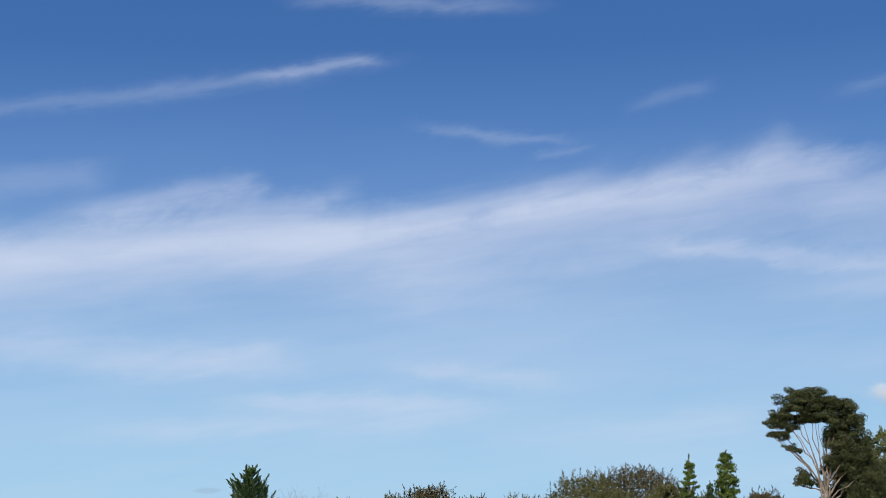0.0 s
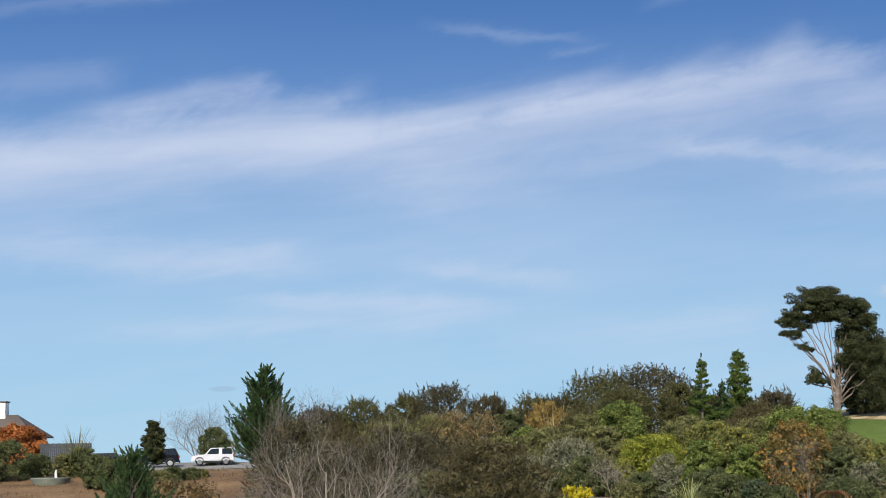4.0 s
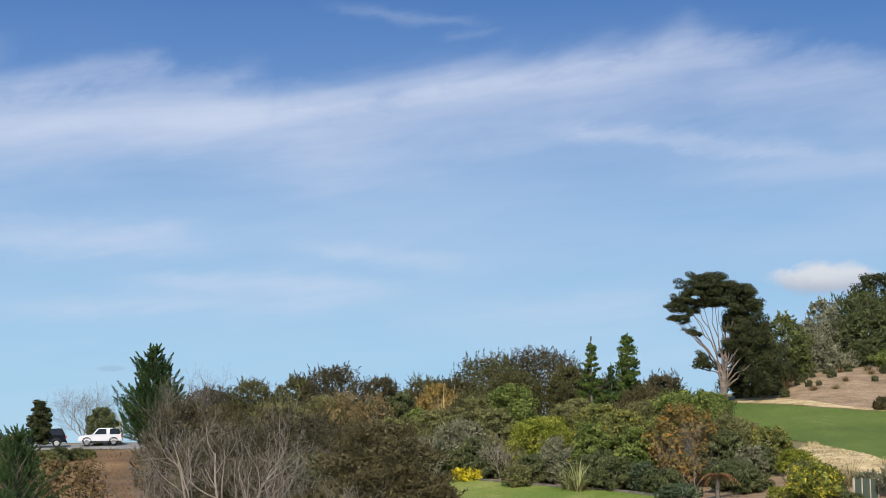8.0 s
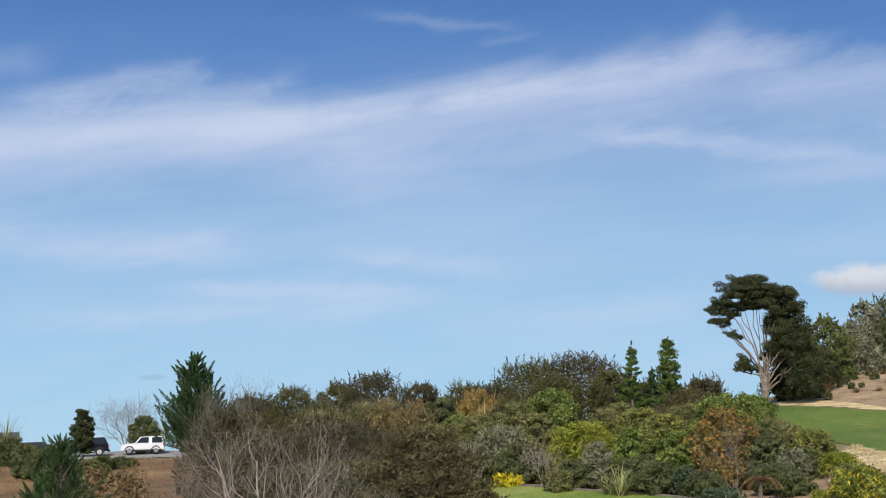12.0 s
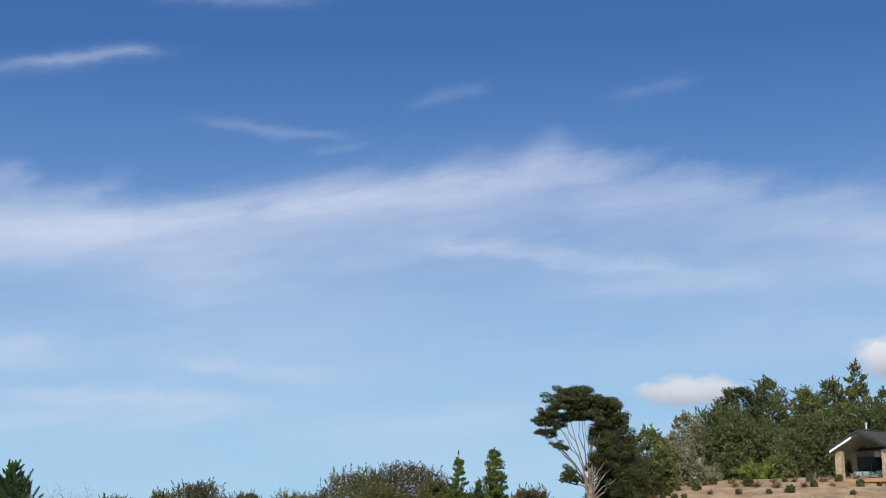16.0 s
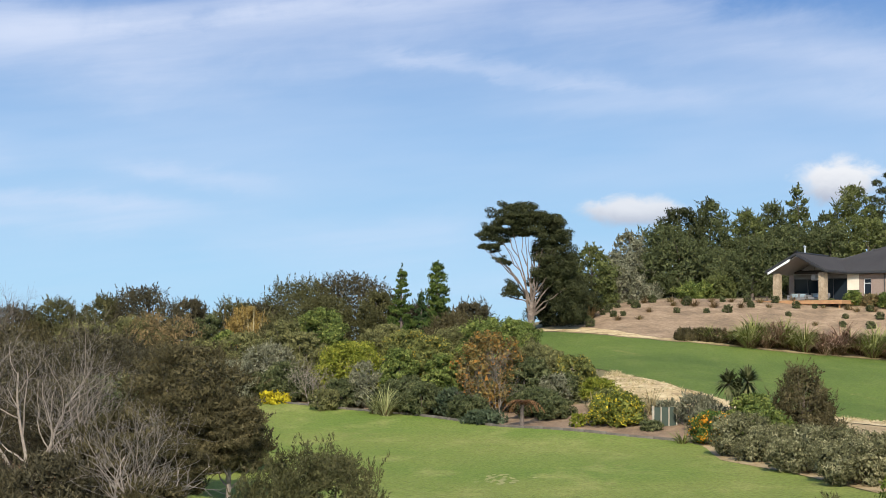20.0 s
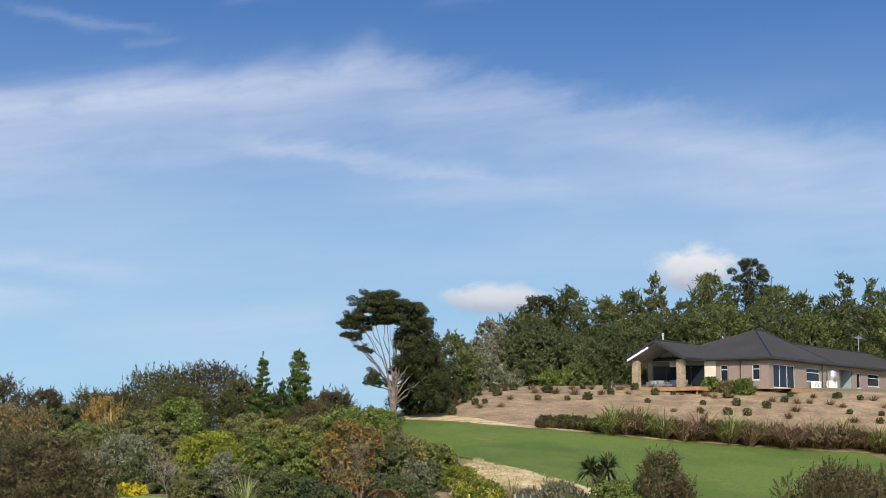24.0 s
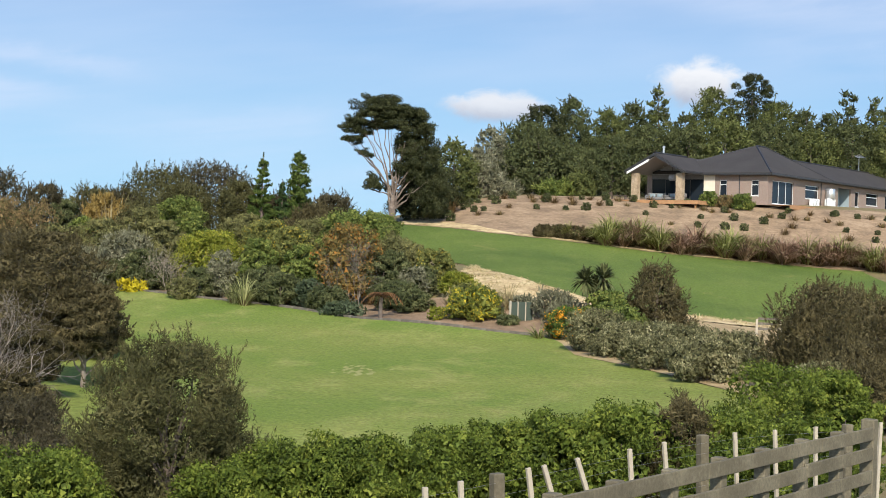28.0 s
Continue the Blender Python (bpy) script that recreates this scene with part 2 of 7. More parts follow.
def branching(rng, start, way, length, radius, level, kids=5, angle=0.75, lift=0.05, wiggle=0.15, out=None):
    """A limb that wanders upwards and carries side limbs along its length, down to fine twigs; the list of (level, mesh)."""
    out = out if out is not None else []
    n = (4, 5, 7, 9, 10)[level]
    path, d = [np.asarray(start, float)], unit(np.asarray(way, float))
    for i in range(n):
        d = unit(d + rng.normal(0, wiggle, 3) + np.array((0, 0, lift)))
        path.append(path[-1] + d * length / n)
    path = np.array(path)
    out.append((level, tube(path, np.linspace(radius, max(radius * 0.35, 0.006), n + 1), (3, 3, 4, 6, 7)[level])))
    if level == 0:
        return out
    turn = rng.uniform(0, 6.28)
    count = kids if level > 1 else max(3, kids - 2)
    for i in range(count):
        f = 0.22 + 0.78 * (i + rng.random()) / count
        q = min(f * n, n - 0.01)
        k = int(q)
        p = path[k] + (path[k + 1] - path[k]) * (q - k)
        along = unit(path[k + 1] - path[k])
        turn += 2.4
        side = unit(np.cross(along, (math.cos(turn), math.sin(turn), 0.35)))
        w = unit(along * math.cos(angle) + side * math.sin(angle) * rng.uniform(0.7, 1.2))
        branching(rng, p, w, length * 0.68 * (1.2 - 0.55 * f) * rng.uniform(0.75, 1.25), max(radius * (1 - 0.62 * f) * 0.62, 0.007), level - 1, kids, angle, lift, wiggle, out)
    return out


def clumps(rng, w, h, big=16, small=8, size=0.32, sub=0.46, shape="dome", base=0.0, flat=0.75, rise=0.5):
    """Tufts grouped on larger lumps that together fill an uneven crown w wide and h high; the tufts, and the lumps and core behind them."""
    a = np.arange(big) * 2.39996 + rng.uniform(-0.4, 0.4, big)
    u = (np.arange(big) + rng.random(big)) / big
    if shape == "cone":
        f = 1 - np.sqrt(1 - u * 0.97)
        reach = 0.95 * (1 - f) ** 0.85 + 0.05
        f = f / 0.83
    else:
        s = -0.62 + 1.6 * u                                # height on a round body, from the skirt to the top
        reach = np.sqrt(np.clip(1 - s ** 2, 0.0, 1))
        f = 0.40 + np.where(s > 0, 0.60, 0.58) * s
        if shape == "ovoid":
            reach = reach * (1 - 0.30 * np.clip(s, 0, 1))
    r = size * w / 2 * rng.uniform(0.7, 1.3, big) * (0.62 + 0.38 * reach)
    out = np.maximum(reach * w / 2 * rng.uniform(0.86, 1.1, big) - r * 0.7, 0.0)
    way = np.stack([np.cos(a), np.sin(a), np.zeros(big)], 1)
    z = np.clip(base + (h - base) * f, base + r * flat * 0.4, h - r * flat * rng.uniform(0.8, 1.25, big))
    c = way * out[:, None] + np.array((0, 0, 1.0)) * z[:, None]
    d = unit(rng.normal(0, 1, (big, small, 3)) + way[:, None] * 0.7 + np.array((0, 0, rise)))
    p = (c[:, None] + d * r[:, None, None] * (1, 1, flat) * 0.8).reshape(-1, 3)
    q = (r[:, None] * sub * rng.uniform(0.6, 1.35, (big, small))).reshape(-1)
    tufts = np.column_stack([p, q, q, q * flat])
    tufts[:, 2] = np.clip(tufts[:, 2], 0.5 * tufts[:, 5], h - 0.5 * tufts[:, 5])
    inner = np.column_stack([c, r * 0.82, r * 0.82, r * 0.82 * flat])
    wide = 0.26 if shape == "cone" else 0.36
    core = np.array([[0, 0, base + (h - base) * 0.40, w * wide, w * wide, (h - base) * 0.42]])
    return tufts, np.concatenate([core, inner])


def merged(*pieces):
    """Leaf meshes of one face size as one."""
    k = np.cumsum([0] + [len(v) for v, _ in pieces])
    return np.concatenate([v for v, _ in pieces]), np.concatenate([f + o for (_, f), o in zip(pieces, k)])


def crown(rng, w, h, n, ln, wd, shape="dome", big=16, small=8, size=0.32, flat=0.75, base=0.0, up=0.25, plume=0.0, rise=0.5, spill=0.3, coarse=1.0):
    """A crown of about n separate leaves or sprigs over clumps, with upswept plumes breaking out where plume gives their length."""
    tufts, inner = clumps(rng, w, h, big, small, size, 0.46, shape, base, flat, rise)
    made = [foliage(rng, inner, int(n * 0.28), ln * 1.6 * coarse, wd * 2.4 * coarse, up, 0.6, 0.8, 0.62, flat=True), foliage(rng, tufts, int(n * (0.22 if plume else 0.72)), ln, wd, up, 0.7, 0.8, 0.45, spill=spill, flat=True)]
    if plume:
        made.append(plumed(rng, tufts, int(n * 0.5 / 30), 30, plume, ln * 1.1, wd * 0.85, 0.75, 0.26, 0.5))
    return merged(*made)


def foliage(rng, blobs, n, length, width, up=0.25, out=0.7, loose=0.8, shell=0.55, fold=0.2, spill=0.06, flat=False):
    """n separate leaves or sprigs over the lumps, each a small pointed blade."""
    blobs = np.asarray(blobs, float)
    area = np.cbrt(np.prod(blobs[:, 3:], axis=1)) ** 2
    b = blobs[rng.choice(len(blobs), n, p=area / area.sum())]
    d = unit(rng.normal(0, 1, (n, 3)))
    rad = shell + (1 - shell) * rng.random(n) ** 0.6 + spill * rng.random(n) ** 3
    p = b[:, :3] + d * b[:, 3:] * rad[:, None]
    p[:, 2] = np.maximum(p[:, 2], 0.02 + 0.1 * rng.random(n))
    axis = unit(d * out + np.array((0, 0, up)) + rng.normal(0, loose * 0.5, (n, 3)))
    side = unit(np.cross(axis, rng.normal(0, 1, (n, 3))))
    if flat:
        r = rng.normal(0, 1, (n, 3))
        r -= d * np.sum(r * d, axis=1, keepdims=True) * 0.75
        axis = unit(r + np.array((0, 0, up)) + d * 0.4)
        side = unit(np.cross(axis, unit(d + rng.normal(0, 0.55, (n, 3)) + np.array((0, 0, 0.25)))))
    nor = np.cross(axis, side)
    ln = (length * rng.uniform(0.6, 1.35, n))[:, None]
    wd = (width * rng.uniform(0.6, 1.3, n))[:, None]
    v = np.stack([p - axis * ln * 0.5 - side * wd * 0.5, p - axis * ln * 0.4 + side * wd * 0.5, p + axis * ln * 0.5 + nor * wd * fold], 1).reshape(-1, 3)
    return v, np.arange(3 * n).reshape(-1, 3)


def sprays(rng, foot, way, size, per, length, width, fat=0.22, open_=0.6):
    """Tapering plumes: each has its foot, its way and its size, and carries fine leaves all round."""
    n = len(foot)
    u = rng.random((n, per, 1)) ** 0.8
    ring = unit(rng.normal(0, 1, (n, per, 3)))
    ring -= way[:, None] * np.sum(ring * way[:, None], axis=2, keepdims=True) * 0.9
    fatness = fat * size[:, None, None] * (1.02 - u) ** 0.7 * np.minimum(1, 0.35 + u * 2.5) * rng.random((n, per, 1)) ** 0.5
    p = (foot[:, None] + way[:, None] * size[:, None, None] * u + ring * fatness).reshape(-1, 3)
    m = n * per
    p[:, 2] = np.maximum(p[:, 2], 0.02 + 0.08 * rng.random(m))
    axis = unit((way[:, None] + ring * open_ + rng.normal(0, 0.25, (n, per, 3))).reshape(-1, 3))
    side = unit(np.cross(axis, rng.normal(0, 1, (m, 3))))
    ln, wd = length * rng.uniform(0.6, 1.3, (m, 1)), width * rng.uniform(0.6, 1.3, (m, 1))
    v = np.stack([p - axis * ln * 0.5 - side * wd * 0.5, p - axis * ln * 0.4 + side * wd * 0.5, p + axis * ln * 0.5], 1).reshape(-1, 3)
    return v, np.arange(3 * m).reshape(-1, 3)


def plumed(rng, blobs, count, per, size, length, width, rise=0.6, fat=0.42, depth=0.35):
    """Plumes that break out of rounded lumps, leaning up and out."""
    blobs = np.asarray(blobs, float)
    area = np.cbrt(np.prod(blobs[:, 3:], axis=1)) ** 2
    b = blobs[rng.choice(len(blobs), count, p=area / area.sum())]
    d = unit(rng.normal(0, 1, (count, 3)) + np.array((0, 0, 0.3)))
    s = size * rng.uniform(0.55, 1.35, count)
    way = unit(d * 0.8 + np.array((0, 0, rise)) + rng.normal(0, 0.2, (count, 3)))
    return sprays(rng, b[:, :3] + d * b[:, 3:] * 0.9 - way * s[:, None] * (0.75 - depth * rng.random((count, 1))), way, s, per, length, width, fat)


def blades(rng, n, length, width, spread=0.5, foot=0.1, droop=0.5, seg=4):
    """Long strap leaves that rise from one foot and bow over."""
    vs, fs = [], []
    for i in range(n):
        a = rng.uniform(0, 2 * math.pi)
        o = np.array((math.cos(a), math.sin(a), 0.0))
        s = np.array((-o[1], o[0], 0.0))
        lean, ln, wd = rng.uniform(0.05, spread), length * rng.uniform(0.6, 1.1), width * rng.uniform(0.7, 1.2)
        t = np.linspace(0, 1, seg + 1)[:, None]
        dr = droop * rng.uniform(0.3, 1.2)
        p = o * foot * rng.random() + o * (t * lean + t ** 3 * dr * 0.5) * ln + np.array((0, 0, 1.0)) * (t * (1 - lean * 0.4) - t ** 3 * dr * 0.45) * ln
        half = wd / 2 * (1 - t ** 2 * 0.9)
        base = sum(len(q) for q in vs)
        vs.append(np.concatenate([p - s * half, p + s * half]))
        m = seg + 1
        fs += [[base + j, base + j + 1, base + m + j + 1, base + m + j] for j in range(seg)]
    return np.concatenate(vs), fs


def box(x0, x1, y0, y1, z0, z1):
    v = np.array([(x, y, z) for z in (z0, z1) for x, y in ((x0, y0), (x1, y0), (x1, y1), (x0, y1))], float)
    return v, [[0, 3, 2, 1], [4, 5, 6, 7], [0, 1, 5, 4], [1, 2, 6, 5], [2, 3, 7, 6], [3, 0, 4, 7]]


def bevelled(x0, x1, y0, y1, z0, z1, r=0.01):
    bm = bmesh.new()
    bmesh.ops.create_cube(bm, size=1.0, matrix=Matrix.Translation(((x0 + x1) / 2, (y0 + y1) / 2, (z0 + z1) / 2)) @ Matrix.Diagonal((x1 - x0, y1 - y0, z1 - z0, 1)))
    bmesh.ops.bevel(bm, geom=bm.edges[:], offset=r, segments=1, affect='EDGES')
    return bm


def curve_through(points, n):
    """A smooth line through a few plan points, as n points."""
    p = np.asarray(points, float)
    k = np.concatenate(([0], np.cumsum(np.linalg.norm(np.diff(p, axis=0), axis=1))))
    t = np.linspace(0, k[-1], n)
    return np.stack([spline(k, p[:, 0], t), spline(k, p[:, 1], t)], 1)


def sheet(name, near, far, nx, ny, lift, material, label, category, wander=0.0):
    """A patch of ground laid on the terrain between two plan lines."""
    a, b = curve_through(near, nx), curve_through(far, nx)
    if wander:
        for line in (a, b):
            line[:, 1] += [wander * noise.noise((x * 0.9, y * 0.9, 3.0)) for x, y in line]
    t = np.linspace(0, 1, ny)[:, None, None]
    p = (a[None] * (1 - t) + b[None] * t).reshape(-1, 2)
    z = ground(p[:, 0], p[:, 1]) + lift
    i, j = np.meshgrid(np.arange(ny - 1), np.arange(nx - 1), indexing="ij")
    f = np.stack([i * nx + j, i * nx + j + 1, (i + 1) * nx + j + 1, (i + 1) * nx + j], -1).reshape(-1, 4)
    ob = part(name, (np.column_stack([p, z]), f), material, smooth=True)
    return tagged(ob, label, category, kind="structure")


# ---- terrain ----

gx = np.concatenate([np.linspace(-4200, -140, 24), np.arange(-130, 100, 1.25), np.linspace(110, 4200, 24)])
gy = np.concatenate([np.linspace(-4200, -30, 18), np.arange(-24, 8, 4.0), np.arange(8, 230, 1.25), np.linspace(240, 4600, 30)])
xx, yy = np.meshgrid(gx, gy)
zz = ground(xx.ravel(), yy.ravel())
i, j = np.meshgrid(np.arange(len(gy) - 1), np.arange(len(gx) - 1), indexing="ij")
nxg = len(gx)
quads = np.stack([i * nxg + j, i * nxg + j + 1, (i + 1) * nxg + j + 1, (i + 1) * nxg + j], -1).reshape(-1, 4)
tagged(part("ground", (np.column_stack([xx.ravel(), yy.ravel(), zz]), quads), "rough_grass", smooth=True),
       "rolling ground of rough dry grass and earth", "ground", kind="structure")

KERB = [(-24.5, 110.5), (-22.8, 108.1), (-15.4, 100.1), (-9.2, 96.0), (-2.4, 88.3), (1.2, 85.4), (4.7, 83.2)]
sheet("lower_lawn", [(-14.6, 45), (-7, 40.5), (0, 38), (8, 40), (12, 48)], KERB + [(6.0, 73.0), (8.2, 66.5), (10.2, 58.0)], 140, 60, 0.04, "lawn",
      "sunlit mown lawn with pale streaks and a scuffed dry patch", "lawn")
UP_TOP = [(-5.5, 141.5), (0.7, 135.5), (7.4, 131.4), (14.1, 130.6), (23, 130.3), (33, 130)]
UP_LOW = [(-1.5, 118), (1.9, 109.6), (4.1, 101.9), (7.2, 96.8), (10.4, 95.6), (14.6, 96.8), (24, 93), (34, 92)]
sheet("upper_lawn", UP_LOW, UP_TOP, 140, 50, 0.04, "lawn_up", "green mown lawn on the slope below the house", "lawn", 0.5)
sheet("dry_bank", [(0.5, 104), (3.9, 93.5), (7.7, 92), (10.4, 92.5), (14.2, 94.3), (24, 88), (34, 86)], UP_LOW[1:], 120, 12, 0.06, "dry_cut",
      "pale straw-coloured dry cut bank under the lawn", "bank", 0.8)
sheet("mulch_bank", UP_TOP, [(-2.0, 147), (4.0, 155.5), (10, 159), (20, 159), (32, 156), (52, 158)], 140, 40, 0.05, "mulch",
      "brown mulched bank planted with small tussocks and clipped bushes", "bank", 0.6)
sheet("bank_edge", [(-5.3, 141.4), (0.9, 135.6), (7.4, 131.5), (14.1, 130.7), (23, 130.4)], [(-3.6, 143.6), (1.6, 138.2), (7.4, 132.5), (14.1, 131.3), (23, 130.9)], 90, 6, 0.08, "dry_cut", "pale sandy lower edge of the mulched bank", "bank", 0.5)
sheet("side_bed", [(4.8, 83.1), (6.1, 73.1), (8.3, 66.6), (10.3, 58.1), (12.2, 48.0)], [(8.0, 91.9), (14.2, 94.2), (20, 90.2), (26, 87.2), (30, 70)], 60, 24, 0.03, "side_soil", "bare brown soil under the hedge bushes", "bed")
sheet("garden_bed", KERB, [(-26, 114), (-20, 107), (-13, 102), (-6, 99), (0, 95), (3.0, 93.5), (6.2, 86)], 120, 14, 0.03, "bed", "bark-mulched garden bed behind a timber edging", "bed")
sheet("brown_bank", [(-40, 46), (-30, 46), (-22, 49), (-18, 58)], [(-82, 136), (-66, 137.5), (-55, 139), (-40, 140)], 90, 80, 0.05, "brown_bank",
      "bare brown earth bank below the car park", "bank", 1.0)
sheet("drive", [(-90, 137.5), (-66, 139), (-48, 141), (-38, 142)], [(-90, 148), (-66, 149), (-48, 151), (-38, 152)], 60, 8, 0.05, "gravel", "pale gravel parking strip", "road")

# ---- plants ----
LEAF = {
    "kanuka": leaf_material("kanuka_leaf", (0.008272, 0.01101, 0.005228), (0.03431, 0.03944, 0.01566), (0.08105, 0.08185, 0.03374), 0.2),
    "manuka": leaf_material("manuka_leaf", (0.01652, 0.01506, 0.007198), (0.06604, 0.05546, 0.02486), (0.1461, 0.1182, 0.05497), 0.2),
    # manuka again, with the shade of the left-hand bushes put into the leaf colour
    "manuka_dark": leaf_material("manuka_shaded_leaf", (0.01326, 0.01246, 0.007508), (0.05302, 0.0458, 0.02503), (0.1219, 0.1017, 0.0538), 0.15),
    "grove": leaf_material("grove_leaf", (0.01728, 0.02259, 0.009428), (0.0594, 0.06981, 0.02724), (0.135, 0.1417, 0.05448), 0.2),
    "grove_light": leaf_material("grove_light_leaf", (0.024, 0.030, 0.009), (0.078, 0.090, 0.028), (0.165, 0.172, 0.055), 0.2),
    "tea_green": leaf_material("tea_green_leaf", (0.01776, 0.01889, 0.007352), (0.06596, 0.06377, 0.02451), (0.1459, 0.1323, 0.05515), 0.2),
    "grey": leaf_material("grey_leaf", (0.03707, 0.03788, 0.02258), (0.1338, 0.1314, 0.0783), (0.3108, 0.2936, 0.1961), 0.2),
    "conifer": leaf_material("conifer_leaf", (0.01116, 0.02232, 0.0062), (0.055, 0.085, 0.02), (0.14, 0.165, 0.038), 0.2),
    "pine": leaf_material("pine_leaf", (0.00744, 0.01736, 0.00744), (0.034, 0.062, 0.022), (0.075, 0.11, 0.036), 0.2),
    "broad": leaf_material("broad_leaf", (0.02224, 0.03512, 0.01023), (0.1, 0.1317, 0.03068), (0.3057, 0.3135, 0.08309), 0.3, 0.35, speck=0.5),
    "broad_yellow": leaf_material("broad_yellow_leaf", (0.03021, 0.03545, 0.01251), (0.1208, 0.1323, 0.03752), (0.3172, 0.2795, 0.08059), 0.3, 0.4, (0.30, 0.23, 0.03), 0.05, 0.5),
    "lime": leaf_material("lime_leaf", (0.04834, 0.06011, 0.008896), (0.1631, 0.1792, 0.02334), (0.3746, 0.3467, 0.05558), 0.3),
    "olive": leaf_material("olive_leaf", (0.03368, 0.03589, 0.01382), (0.1194, 0.1177, 0.04423), (0.2603, 0.2368, 0.09124), 0.25),
    "dark": leaf_material("dark_leaf", (0.01576, 0.02071, 0.00935), (0.06557, 0.07574, 0.02917), (0.1828, 0.1824, 0.07917), 0.2),
    "blue": leaf_material("blue_leaf", (0.01442, 0.02125, 0.01077), (0.05815, 0.07755, 0.04054), (0.1163, 0.1398, 0.08208), 0.2),
    "russet": leaf_material("russet_leaf", (0.0546, 0.04106, 0.01744), (0.1638, 0.1144, 0.05098), (0.2964, 0.2053, 0.09391), 0.2, 0.5, (0.075, 0.078, 0.03), 0.2),
    "gold": leaf_material("gold_leaf", (0.07, 0.045, 0.013), (0.25, 0.17, 0.05), (0.42, 0.31, 0.11), 0.3),
    "autumn": leaf_material("autumn_leaf", (0.04025, 0.0345, 0.01265), (0.138, 0.1058, 0.0368), (0.345, 0.2185, 0.06325), 0.3, 0.5, (0.30, 0.145, 0.035), 0.14, 0.55),
    "yellow": leaf_material("yellow_leaf", (0.1091, 0.08432, 0.00496), (0.416, 0.336, 0.016), (0.576, 0.496, 0.04), 0.25),
    "flower": leaf_material("flower_leaf", (0.02976, 0.04278, 0.00744), (0.132, 0.1495, 0.03), (0.264, 0.2645, 0.06), 0.25, 0.5, (0.50, 0.39, 0.03), 0.13),
    "orange": leaf_material("orange_leaf", (0.0186, 0.0341, 0.00744), (0.08, 0.12, 0.025), (0.17, 0.20, 0.05), 0.25, 0.5, (0.75, 0.33, 0.03), 0.22),
    "silver": leaf_material("silver_leaf", (0.02682, 0.0269, 0.01163), (0.1081, 0.1052, 0.04744), (0.3894, 0.3549, 0.1986), 0.15),
    "hedge": leaf_material("hedge_leaf", (0.014, 0.022, 0.0045), (0.088, 0.12, 0.0185), (0.24, 0.262, 0.046), 0.3, 0.35, speck=0.45),
    "straw": leaf_material("straw_leaf", (0.124, 0.0992, 0.0496), (0.38, 0.31, 0.16), (0.52, 0.45, 0.26), 0.25),
    "flax": leaf_material("flax_leaf", (0.0465, 0.05812, 0.01637), (0.2125, 0.2313, 0.066), (0.45, 0.4375, 0.168), 0.3),
    "flax_bronze": leaf_material("flax_bronze_leaf", (0.06239, 0.0385, 0.02738), (0.2875, 0.1766, 0.1173), (0.5462, 0.3726, 0.2484), 0.3),
    "flax_pale": leaf_material("flax_pale_leaf", (0.0744, 0.08064, 0.0279), (0.3, 0.3, 0.126), (0.5, 0.48, 0.243), 0.25),
    "fern": leaf_material("fern_leaf", (0.05, 0.028, 0.014), (0.13, 0.068, 0.03), (0.22, 0.14, 0.06), 0.25),
    "red_tree": leaf_material("red_tree_leaf", (0.062, 0.0186, 0.00744), (0.30, 0.10, 0.03), (0.48, 0.19, 0.05), 0.25),
    "tan": leaf_material("tan_leaf", (0.0375, 0.02475, 0.0105), (0.1275, 0.084, 0.0375), (0.225, 0.1613, 0.07875), 0.25),
}
M.update({"leaf_" + k: v for k, v in LEAF.items()})

